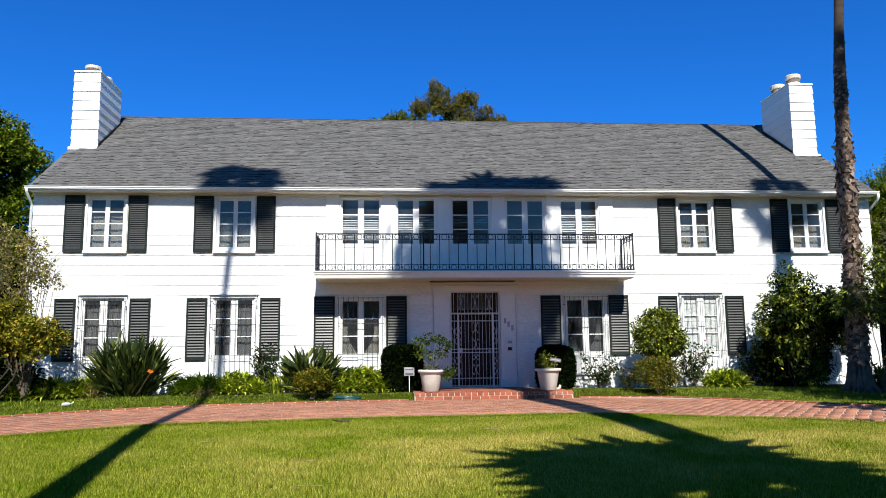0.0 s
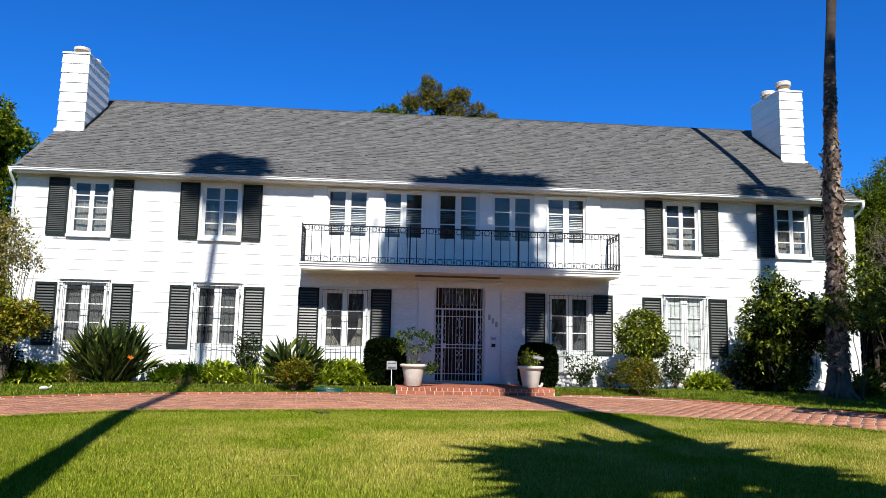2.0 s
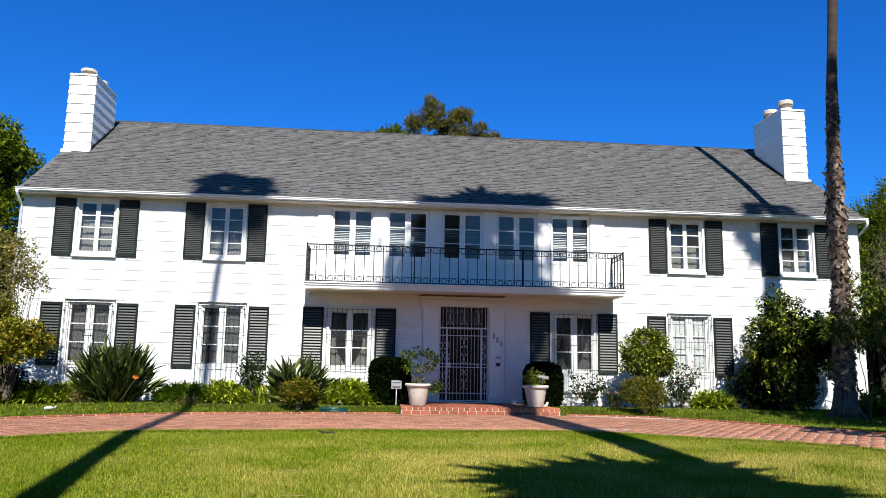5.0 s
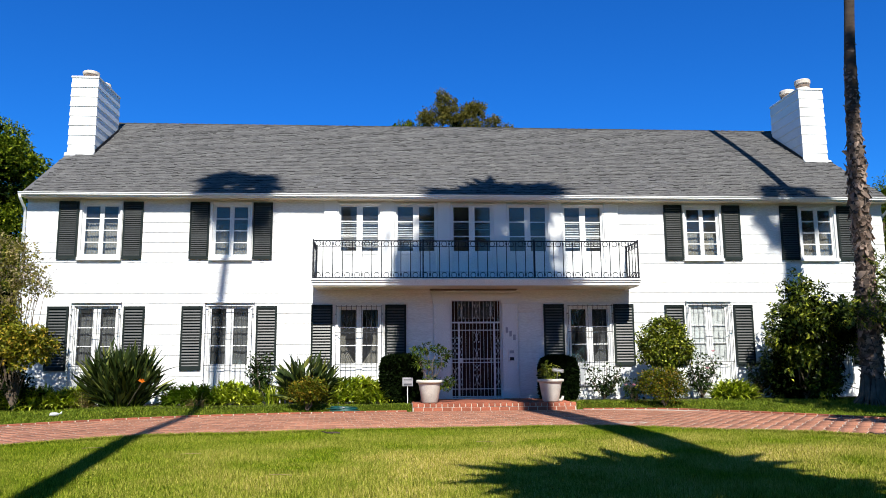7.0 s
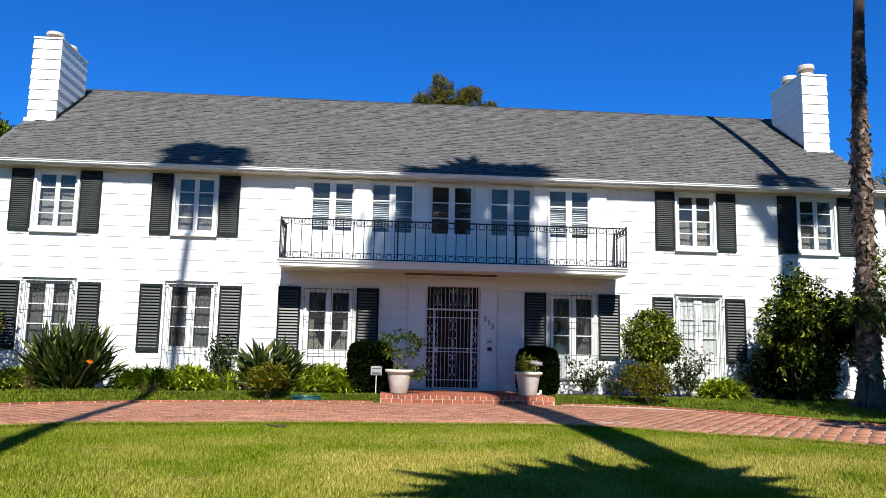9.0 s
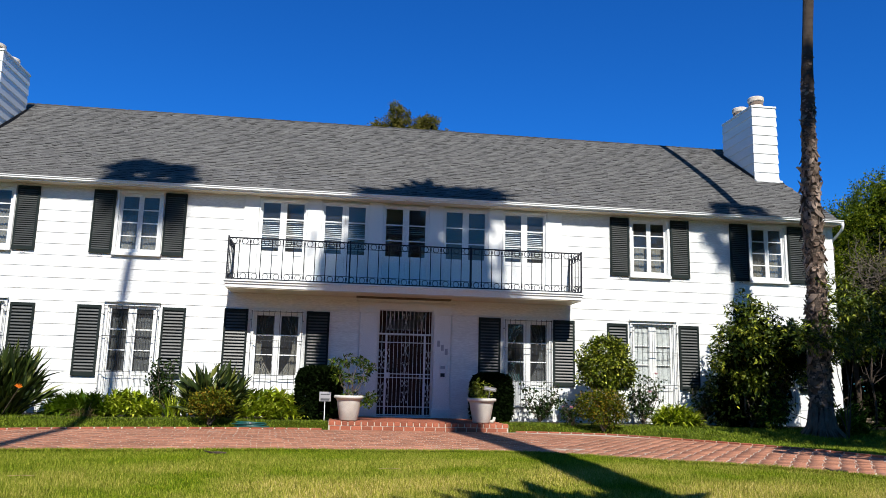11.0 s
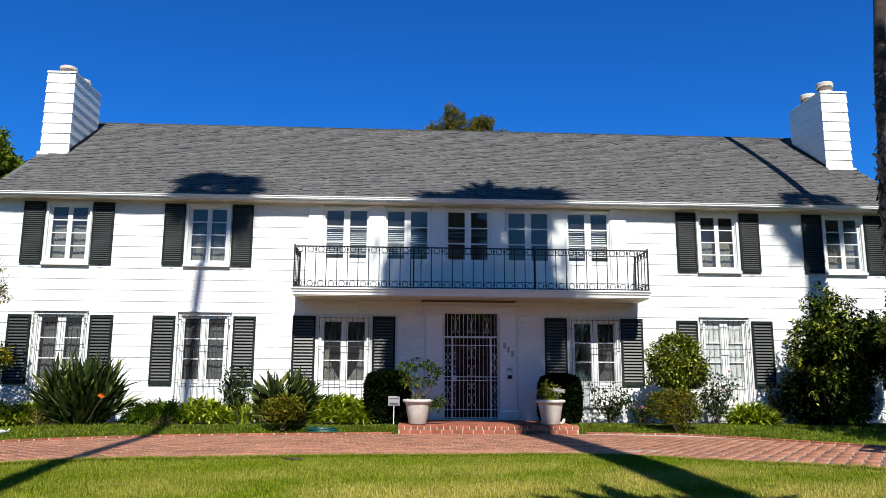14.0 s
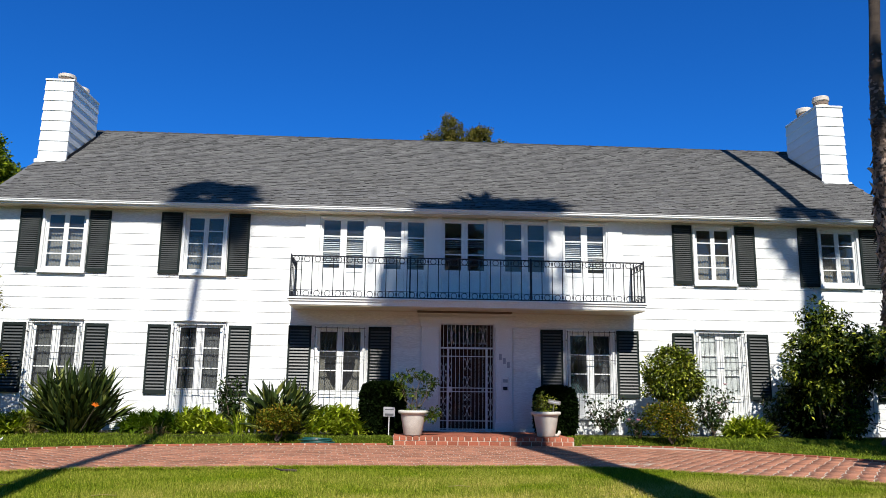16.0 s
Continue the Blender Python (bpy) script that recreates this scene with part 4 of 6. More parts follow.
def tangle(blobs, each, reach, r, seed, lean=0.4):
    """Bare forked twigs growing out of blobs."""
    s, rn = Mesh(), random.Random(seed)
    for x, y, z, a, b, c in blobs:
        for _ in range(each):
            p = Vector((x + rn.uniform(-0.8, 0.8) * a, y + rn.uniform(-0.9, 0.5) * b, z + rn.uniform(-0.8, 0.5) * c))
            d = Vector((rn.gauss(0, 1), rn.gauss(-0.35, 0.7), rn.gauss(lean, 0.7))).normalized()
            L = rn.uniform(*reach)
            pts = [p]
            for _k in range(4):
                d = (d + 0.35 * Vector((rn.gauss(0, 1), rn.gauss(0, 1), rn.gauss(0.1, 1)))).normalized()
                pts.append(pts[-1] + d * L / 4)
            s.tube(pts, [r, r * 0.8, r * 0.6, r * 0.45, r * 0.25], 4)
            for q in pts[1:4]:
                e = (d + 0.9 * Vector((rn.gauss(0, 1), rn.gauss(0, 1), rn.gauss(0.2, 1)))).normalized()
                m = q + e * L * 0.18
                s.tube([q, m, m + (e + 0.4 * Vector((rn.gauss(0, 1), rn.gauss(0, 1), rn.gauss(0, 1)))).normalized() * L * 0.2], [r * 0.5, r * 0.35, r * 0.2], 3)
    return s


def paddles(name, P, D, length, width, mat):
    """Broad stiff leaves folded along the midrib, at P along D, arching a little outwards."""
    n, segs = len(P), 5
    side = unit(np.cross(D, np.array([0, 0, 1.0]) + 0.5 * rng.normal(size=(n, 3))))
    nor = np.cross(side, D)
    L, W = rng.uniform(*length, n)[:, None], rng.uniform(*width, n)[:, None]
    bow = rng.uniform(0.0, 0.22, n)[:, None]
    V = []
    for k in range(segs + 1):
        w = k / segs
        half = W * 0.5 * max(0.05, math.sin(math.pi * (0.06 + 0.94 * w) ** 0.8))
        mid = P + D * L * w - nor * L * bow * w * w
        V += [mid + side * half + nor * half * 0.45, mid, mid - side * half + nor * half * 0.45]
    V = np.stack(V, 1).reshape(-1, 3)
    i = np.arange(n)[:, None] * 3 * (segs + 1)
    F = np.concatenate([i + 3 * k + np.array(q) for k in range(segs) for q in ((0, 1, 4, 3), (1, 2, 5, 4))])
    return quick(name, V, F, mat)


def blades(name, P, mat, length, width, tilt, bend, fold=0.25, segs=4, n_each=1, lance=False):
    """Strap leaves that rise from P and arch over."""
    V, F = [], []
    count = 0
    for p in P:
        for _ in range(n_each):
            az = rng.uniform(0, 6.283)
            tl = radians(rng.uniform(*tilt))
            L, W, bd = rng.uniform(*length), rng.uniform(*width), rng.uniform(*bend)
            hx, hy = math.cos(az), math.sin(az)
            q = np.array(p, float)
            ang = tl
            rows = []
            for s in range(segs + 1):
                w = W * (0.55 + 0.45 * math.sin(math.pi * min(1, 0.15 + s / segs))) * (1 - (s / segs) ** 3) if not lance else W * max(0.06, math.sin(math.pi * (s / segs) ** 1.45))
                sx, sy = -hy, hx
                up = np.array([-hx * math.cos(ang), -hy * math.cos(ang), math.sin(ang)])
                rows.append((q + np.array([sx, sy, 0]) * w / 2 + up * w * fold, q.copy(), q - np.array([sx, sy, 0]) * w / 2 + up * w * fold))
                q = q + L / segs * np.array([hx * math.sin(ang), hy * math.sin(ang), math.cos(ang)])
                ang += bd / segs
            for r in rows:
                V += [r[0], r[1], r[2]]
            for s in range(segs):
                a = count + 3 * s
                F += [(a, a + 1, a + 4, a + 3), (a + 1, a + 2, a + 5, a + 4)]
            count += 3 * (segs + 1)
    return quick(name, np.array(V), np.array(F), mat)


def branches(base, tips, r0, r1, wobble=0.15, n=6, seed=1):
    """Tapered, slightly crooked stems from a base to tips, as one shape."""
    rnd = random.Random(seed)
    s = Mesh()
    for t in tips:
        a, b = Vector(base), Vector(t)
        pts = []
        for k in range(6):
            w = k / 5
            p = a.lerp(b, w)
            j = wobble * math.sin(math.pi * w)
            pts.append(p + Vector((rnd.uniform(-j, j), rnd.uniform(-j, j), rnd.uniform(-j, j) * 0.5)))
        s.tube(pts, [r0 + (r1 - r0) * k / 5 for k in range(6)], n)
    return s


# foliage tones
CAMELLIA = leafy("glossy_camellia_leaf", (0.007, 0.018, 0.002), (0.14, 0.19, 0.008), 0.38, 0.12, (0.54, 0.56, 0.08), 0.35)
YELLOWGREEN = leafy("yellow_green_leaf", (0.040, 0.055, 0.005), (0.25, 0.26, 0.018), 0.45, 0.25, (0.52, 0.34, 0.05))
BROWNGREEN = leafy("bronze_green_leaf", (0.020, 0.034, 0.003), (0.15, 0.18, 0.010), 0.5, 0.25, (0.42, 0.24, 0.03))
# box hedge leaf; elsewhere its near-black tone is painted shade within foliage
BOX_SHADE = leafy("box_leaf_and_inner_shade", (0.003, 0.007, 0.002), (0.009, 0.018, 0.004), 0.95, 0.05, None, 0.02)
STRAP = leafy("bright_strap_leaf", (0.040, 0.085, 0.004), (0.34, 0.43, 0.014), 0.38, 0.18, (0.66, 0.70, 0.12), 0.4)
# strap leaf again, its colour darkened to stand for shade
STRAP_DARK = leafy("strap_leaf_painted_shade", (0.035, 0.080, 0.006), (0.12, 0.20, 0.010), 0.4, 0.25)
PARADISE = leafy("grey_green_paddle_leaf", (0.006, 0.016, 0.004), (0.040, 0.064, 0.012), 0.45, 0.1, (0.22, 0.25, 0.06), 0.3)
BUSH = leafy("dark_shrub_leaf", (0.008, 0.020, 0.003), (0.095, 0.140, 0.009), 0.42, 0.12, (0.44, 0.48, 0.05), 0.3)
# darker copy of the tree leaf, with shade put into its colour
SHADY = leafy("tree_leaf_painted_shade", (0.004, 0.010, 0.002), (0.050, 0.070, 0.006), 0.5, 0.15, (0.28, 0.30, 0.03))
LIVELY = leafy("bright_tree_leaf", (0.020, 0.045, 0.003), (0.13, 0.19, 0.008), 0.5, 0.25, (0.42, 0.46, 0.03))
TREE = leafy("tree_leaf", (0.022, 0.045, 0.004), (0.14, 0.19, 0.008), 0.5, 0.3, (0.32, 0.34, 0.02))
PINE = leafy("olive_tree_leaf", (0.075, 0.078, 0.016), (0.20, 0.18, 0.035), 0.5, 0.3, (0.34, 0.27, 0.07))
BARE = surface("grey_bare_twig", [(0.3, (0.13, 0.105, 0.085)), (0.7, (0.22, 0.18, 0.145))], 6.0, 60, 0.9, 0.3)
STRIP = leafy("border_grass_blade", (0.075, 0.125, 0.010), (0.18, 0.245, 0.020), 0.6, 0.2, (0.31, 0.35, 0.04))
CITRUS = leafy("dark_citrus_leaf", (0.010, 0.026, 0.003), (0.06, 0.10, 0.008), 0.4, 0.15, (0.26, 0.32, 0.03))
PALE = leafy("pale_olive_leaf", (0.08, 0.08, 0.02), (0.34, 0.32, 0.07), 0.5, 0.3, (0.58, 0.46, 0.34))
ROSE = leafy("rose_leaf", (0.006, 0.016, 0.004), (0.030, 0.056, 0.012), 0.5, 0.15)
PETAL = surface("pink_petal", [(0.3, (0.62, 0.24, 0.32)), (0.7, (0.78, 0.40, 0.46))], 20, 60, 0.6, 0.0, translucent=0.3)
ORANGE = surface("orange_petal", [(0.3, (0.80, 0.16, 0.01)), (0.7, (0.9, 0.26, 0.02))], 20, 60, 0.5, 0.0)
FROND = leafy("palm_frond", (0.035, 0.065, 0.015), (0.08, 0.12, 0.03), 0.45, 0.15)
DRY = leafy("dry_grass", (0.22, 0.17, 0.07), (0.42, 0.34, 0.16), 0.8, 0.3)

GRASS, gt, gbs = material("grass_blade", 0.55)
gi = gt.nodes.new("ShaderNodeNewGeometry").outputs["Random Per Island"]
gr = ramp(gt, [(0.0, (0.065, 0.118, 0.005)), (0.6, (0.155, 0.228, 0.009)), (1.0, (0.32, 0.345, 0.025))])
gt.links.new(gi, gr.inputs[0])
gdry = ramp(gt, [(0.0, (0.22, 0.24, 0.018)), (0.65, (0.43, 0.385, 0.075)), (1.0, (0.64, 0.48, 0.20))])
gt.links.new(gi, gdry.inputs[0])
gp = noise_tex(gt, 0.75, 8.0)
gm = ramp(gt, [(0.34, (0, 0, 0)), (0.62, (1.0, 1.0, 1.0))])
gt.links.new(gp.outputs["Fac"], gm.inputs[0])
# the middle of the lawn is worn and dry, the margins stay green
gpos, gmap, glen, gworn = gt.nodes.new("ShaderNodeNewGeometry"), gt.nodes.new("ShaderNodeMapping"), gt.nodes.new("ShaderNodeVectorMath"), gt.nodes.new("ShaderNodeMapRange")
gmap.inputs["Scale"].default_value, gmap.inputs["Location"].default_value = (1 / 6.5, 1 / 3.0, 0.0), (-0.6 / 6.5, 11.6 / 3.0, 0.0)
glen.operation, gworn.interpolation_type = "LENGTH", "SMOOTHSTEP"
gworn.inputs["From Min"].default_value, gworn.inputs["From Max"].default_value = 0.45, 1.25
gworn.inputs["To Min"].default_value, gworn.inputs["To Max"].default_value = 1.0, 0.25
gt.links.new(gpos.outputs["Position"], gmap.inputs["Vector"])
gt.links.new(gmap.outputs[0], glen.inputs[0])
gt.links.new(glen.outputs["Value"], gworn.inputs["Value"])
gfac = gt.nodes.new("ShaderNodeMath")
gfac.operation = "MULTIPLY"
gt.links.new(gm.outputs[0], gfac.inputs[0])
gt.links.new(gworn.outputs[0], gfac.inputs[1])
gcol = mixed(gt, gr.outputs[0], gdry.outputs[0], gfac.outputs[0])
gt.links.new(gcol, gbs.inputs["Base Color"])
gbs.inputs["Specular IOR Level"].default_value = 0.03
gtr = gt.nodes.new("ShaderNodeBsdfTranslucent")
gt.links.new(gcol, gtr.inputs["Color"])
gmix = gt.nodes.new("ShaderNodeMixShader")
gmix.inputs[0].default_value = 0.06
gt.links.new(gbs.outputs[0], gmix.inputs[1])
gt.links.new(gtr.outputs[0], gmix.inputs[2])
gt.links.new(gmix.outputs[0], gt.nodes["Material Output"].inputs[0])

# ---- planting along the house ----


def strap_clump(at, rx, ry, count, mat, length, label, name="strap_lily", tilt=(5, 75), width=(0.055, 0.085), bend=(0.6, 1.8), mound=0.32):
    t = thing(name, (at[0], at[1], at[2] + ground_z(at[0], at[1])), label, "plant", "border plants")
    u, w = rng.uniform(0, 6.283, count), np.sqrt(rng.uniform(0, 1, count))
    P = np.stack([rx * w * np.cos(u), ry * w * np.sin(u), mound * (1 - w * w) * rng.uniform(0.2, 1, count)], 1)
    ob = new("foliage", blades("foliage", P, mat, length, width, tilt, bend, 0.25, 4, 5))
    ob.parent = t
    return t


strap_clump((-10.95, -1.95, 0), 1.15, 0.45, 430, STRAP, (0.28, 0.50), "low clump of green strap leaves in the border")
strap_clump((-10.0, -1.45, 0), 0.45, 0.35, 190, STRAP, (0.25, 0.5), "low clump of bright green strap leaves in the border")
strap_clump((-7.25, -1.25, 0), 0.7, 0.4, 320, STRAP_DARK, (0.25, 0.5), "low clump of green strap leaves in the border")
strap_clump((-6.3, -1.15, 0), 0.68, 0.42, 350, STRAP, (0.20, 0.38), "dense clump of bright green strap leaves in the border", mound=0.45)
strap_clump((-5.2, -1.2, 0), 0.3, 0.25, 24, STRAP, (0.35, 0.70), "small clump of upright yellow-green leaves", tilt=(2, 38), width=(0.03, 0.05), bend=(0.2, 0.9), mound=0.0)
strap_clump((-3.15, -1.1, 0), 0.82, 0.45, 430, STRAP, (0.20, 0.38), "dense clump of bright green strap leaves by the porch", mound=0.58)
strap_clump((6.6, -1.1, 0), 0.55, 0.4, 250, STRAP, (0.24, 0.44), "rounded clump of bright green strap leaves in the border", mound=0.35)
strap_clump((-9.65, -1.85, 0), 0.16, 0.12, 16, DRY, (0.35, 0.6), "tuft of dry straw-coloured grass in the border", "dry_tuft", width=(0.01, 0.02), mound=0.0)
strap_clump((-7.0, -1.8, 0), 0.2, 0.12, 18, DRY, (0.2, 0.4), "tuft of pale dry grass in the border", "dry_tuft", width=(0.01, 0.02), mound=0.0)


def paradise(at, r, count, height, label, flowers=(), width=(0.07, 0.118), spread=38.0):
    """A dome of stiff paddle leaves on stalks that fan out from one foot."""
    t = thing("bird_of_paradise", (at[0], at[1], at[2] + ground_z(at[0], at[1])), label, "plant", "paradise plants")
    az = rng.uniform(0, 6.283, count)
    low = rng.uniform(0, 1, count) < 0.32
    tl = np.radians(np.where(low, 1.7 * spread, spread)) * rng.uniform(0, 1, count) ** 0.62
    D = np.stack([np.cos(az) * np.sin(tl), 0.75 * np.sin(az) * np.sin(tl), np.cos(tl)], 1)
    foot = np.stack([r * np.cos(az), 0.6 * r * np.sin(az), np.zeros(count)], 1) * rng.uniform(0, 1, count)[:, None]
    reach = height * rng.uniform(0.02, 0.66, count) * np.where(low, 0.55, 1 - 0.34 * np.minimum(1, tl / np.radians(spread)) ** 2)
    P = foot + D * reach[:, None]
    D = unit(D + 0.24 * rng.normal(size=D.shape))
    D[:, 2] = np.maximum(D[:, 2], 0.35)
    ob = new("foliage", paddles("foliage", P, unit(D), (height * 0.26, height * 0.42), width, PARADISE))
    ob.parent = t
    stalks = Mesh()
    for k in range(0, count, 4):
        stalks.tube([foot[k], P[k]], [0.012, 0.007], 4, False)
    part("stalk_mass", stalks, CITRUS, t, kind="stuff")
    for fx, fy, fz in flowers:
        f = Mesh()
        for k in range(6):
            a = radians(20 + 26 * k)
            f.add([(fx, fy, fz), (fx + 0.05 * math.cos(a + 0.4), fy - 0.03, fz + 0.06), (fx + 0.10 * math.cos(a), fy - 0.04, fz + 0.12 * math.sin(a)), (fx - 0.02, fy + 0.02, fz + 0.06)], [(0, 1, 2), (0, 2, 3)])
        fl = part("flower", f, ORANGE, t, "orange flower on a stalk")
        part("stem", Mesh().tube([(fx * 0.3, fy * 0.3, 0.0), (fx, fy, fz)], 0.012, 6), TWIG, fl)
    return t


paradise((-8.85, -1.6, 0), 0.50, 1250, 1.64, "large bird of paradise clump with one orange flower", ((0.74, -0.85, 0.58),), (0.055, 0.100), 34.0)
paradise((-4.42, -1.05, 0.0), 0.34, 520, 1.36, "bird of paradise clump with broad grey-green leaves beside the window", (), (0.075, 0.115), 50.0)


def shrub(name, at, blobs, n, size, mat, label, aspect=0.5, stems=(), r0=0.03, droop=0.2, inner=0.5, spread=0.8, category="shrub", spray_of=16):
    t = thing(name, (at[0], at[1], at[2] + ground_z(at[0], at[1])), label, category)
    if stems:
        part("stem_mass", branches((0, 0, 0), stems, r0, r0 * 0.35, 0.08, 6, len(blobs)), TWIG, t, kind="stuff")
    P, N = clumps(blobs, n, inner, spray_of)
    P[:, 2] = np.maximum(P[:, 2], 0.03)
    ob = new("crown", leaf_mesh("crown", P, N, size, mat, aspect, droop, spread))
    ob.parent = t
    return t


shrub("rounded_shrub", (-4.3, -2.3, 0), [(0, 0, 0.47, 0.40, 0.36, 0.26), (-0.16, 0.05, 0.42, 0.30, 0.28, 0.2), (0.2, 0, 0.53, 0.28, 0.28, 0.2)], 4600, 0.06, BROWNGREEN, "low rounded bronze-green shrub on short stems", 0.55, [(0.15 * math.cos(a), 0.12 * math.sin(a), 0.35) for a in (0, 1.2, 2.4, 3.6, 4.8, 5.6)], 0.02)
shrub("bronze_shrub", (4.35, -2.3, 0), [(0.05, 0, 0.50, 0.46, 0.36, 0.36), (-0.27, 0.1, 0.56, 0.30, 0.32, 0.30), (0.22, 0.0, 0.55, 0.32, 0.32, 0.33)], 5600, 0.06, BROWNGREEN, "loose bronze-green shrub before the clipped camellia", 0.5, [(0.3 * math.cos(a), 0.2 * math.sin(a), 0.6) for a in (0, 1, 2, 3, 4, 5)], 0.022, spray_of=6)
shrub("camellia", (4.72, -1.45, 0), [(0, 0, 1.45, 0.60, 0.6, 0.58), (-0.22, 0, 1.25, 0.48, 0.5, 0.38), (0.25, 0, 1.22, 0.46, 0.5, 0.38), (0.05, 0, 1.76, 0.38, 0.4, 0.34)], 8200, 0.088, CAMELLIA, "clipped rounded camellia with glossy leaves", 0.55, [(0.3 * math.cos(a), 0.3 * math.sin(a), 1.3) for a in (0, 1, 2, 3, 4, 5)], 0.035, spray_of=1, inner=0.62)


def box_hedge(at, w, h, depth=0.40, n=17000, leaf=0.085, label="dark clipped box shrub beside the porch"):
    """A dense shrub clipped to a block with rounded corners."""
    t = thing("box_hedge", (at[0], at[1], ground_z(at[0], at[1])), label, "shrub", "box shrubs")
    u = unit(rng.normal(size=(n, 3)))
    q = (np.abs(u) ** 4.5).sum(1) ** (-1 / 4.5)
    P = u * (q * rng.uniform(0.6, 1.0, len(u)) ** 0.35)[:, None] * np.array([w, depth, h / 2]) + np.array([0, 0, h / 2])
    P[:, 2] = np.maximum(P[:, 2], 0.03)
    ob = new("crown", leaf_mesh("crown", P, u, leaf, BOX_SHADE, 0.6, 0.1, 0.7))
    ob.parent = t
    part("stem_mass", branches((0, 0, 0), [(0.15, 0, h * 0.7), (-0.15, 0, h * 0.7), (0, 0.1, h * 0.8)], 0.03, 0.01, 0.05, 6, 2), TWIG, t, kind="stuff")


box_hedge((-2.08, -1.0), 0.50, 1.18)
box_hedge((2.05, -0.8), 0.47, 1.12)
# two added backing hedges block low sky behind the planting
box_hedge((17.5, 6.5), 5.5, 3.4, 0.8, 16000, 0.26, "tall dark hedge added behind the planting to block the low sky")
box_hedge((-17.0, 5.0), 4.6, 3.4, 0.8, 14000, 0.26, "tall dark hedge added behind the planting to block the low sky")

big = [(0.0, -0.35, 2.5, 0.36, 0.4, 0.55), (-0.3, -0.45, 1.85, 0.48, 0.5, 0.45), (0.35, -0.5, 2.0, 0.55, 0.5, 0.42), (1.0, -0.5, 1.95, 0.52, 0.5, 0.40), (1.6, -0.45, 2.0, 0.42, 0.4, 0.36), (-0.1, 0.15, 1.3, 0.52, 0.45, 0.5), (0.5, 0.25, 1.2, 0.6, 0.45, 0.6), (-0.05, 0.4, 0.6, 0.5, 0.4, 0.5), (0.5, 0.45, 0.5, 0.5, 0.4, 0.45), (2.1, -0.2, 2.2, 0.34, 0.34, 0.28), (1.15, -0.1, 1.5, 0.40, 0.4, 0.35), (1.05, 0.2, 0.9, 0.36, 0.35, 0.5), (1.75, 0.2, 1.75, 0.32, 0.3, 0.22)]
t = thing("large_shrub", (8.25, -1.4, ground_z(8.25, -1.4)), "tall dense dark green shrub against the house", "shrub")
part("stem_mass", branches((0.2, 0.1, 0), [(b[0], b[1] + 0.2, b[2]) for b in big[:5]] + [(2.1, -0.1, 2.3)], 0.03, 0.01, 0.08, 6, 3), TWIG, t, kind="stuff")
P, N = shoots(lumps(big, 5, (0.2, 0.36), 3), 1500, (0.16, 0.34), 11, 0.45, 0.3, 0.09)
# near-black inner leaves put the shrub's inner shade into colour
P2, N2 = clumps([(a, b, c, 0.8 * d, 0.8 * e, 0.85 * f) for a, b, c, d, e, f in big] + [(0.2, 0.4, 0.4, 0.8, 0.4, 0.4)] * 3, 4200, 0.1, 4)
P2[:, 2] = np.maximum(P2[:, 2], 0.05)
ob = new("shade_foliage", leaf_mesh("shade_foliage", P2, N2, 0.19, BOX_SHADE, 0.5, 0.2, 0.8))
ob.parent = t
P[:, 2] = np.maximum(P[:, 2], 0.03)
ob = new("crown", leaf_mesh("crown", P, N, 0.125, BUSH, 0.42, 0.35, 0.5))
ob.parent = t

left = [(-0.9, 0, 1.5, 0.9, 0.7, 0.65), (0.0, 0, 1.25, 0.75, 0.6, 0.5), (0.45, -0.1, 1.45, 0.5, 0.45, 0.3), (-1.5, 0, 2.0, 0.8, 0.6, 0.7), (-0.4, 0, 1.9, 0.6, 0.5, 0.35), (-1.7, 0.1, 1.1, 0.7, 0.6, 0.4)]
t = thing("yellow_shrub", (-11.0, -3.0, ground_z(-11.0, -3.0)), "spreading yellow-green shrub with bronze tips at the corner of the house", "shrub")
part("stem_mass", branches((-0.4, 0, 0), [(b[0], b[1], b[2]) for b in left], 0.022, 0.008, 0.1, 6, 7), BARK, t, kind="stuff")
P, N = shoots(lumps(left, 8, (0.18, 0.32), 9), 1900, (0.12, 0.30), 10, 0.35, 0.3, 0.08)
P[:, 2] = np.maximum(P[:, 2], 0.03)
ob = new("crown", leaf_mesh("crown", P, N, 0.095, YELLOWGREEN, 0.48, 0.15, 0.5))
ob.parent = t
airy = [(0.05, 0, 3.5, 0.32, 0.3, 0.35), (0.2, 0, 3.05, 0.36, 0.3, 0.28), (0.4, 0, 2.75, 0.22, 0.2, 0.2), (-0.3, 0, 2.8, 0.4, 0.35, 0.6), (-0.5, 0.1, 3.7, 0.3, 0.3, 0.3), (-1.0, 0, 3.2, 0.5, 0.4, 0.7), (-1.1, 0.1, 4.0, 0.4, 0.3, 0.28)]
rnd = random.Random(11)
tw = [(b[0] + rnd.uniform(-0.45, 0.4), b[1] + rnd.uniform(-0.3, 0.3), b[2] + rnd.uniform(-0.4, 0.45)) for b in airy for _ in range(4)]
t = thing("twiggy_shrub", (-10.9, -2.6, ground_z(-10.9, -2.6)), "open twiggy shrub with sparse yellow-green leaves", "shrub")
part("stem_mass", branches((0, 0, 0), tw, 0.014, 0.005, 0.08, 6, 7), TWIG, t, kind="stuff")
part("twig_mass", tangle(airy, 9, (0.3, 0.7), 0.006, 12, 0.2), BARE, t, kind="stuff")
P, N = shoots(airy, 560, (0.10, 0.26), 9, 0.2, 0.15, 0.07)
ob = new("crown", leaf_mesh("crown", P, N, 0.082, PALE, 0.5, 0.15, 0.6))
ob.parent = t


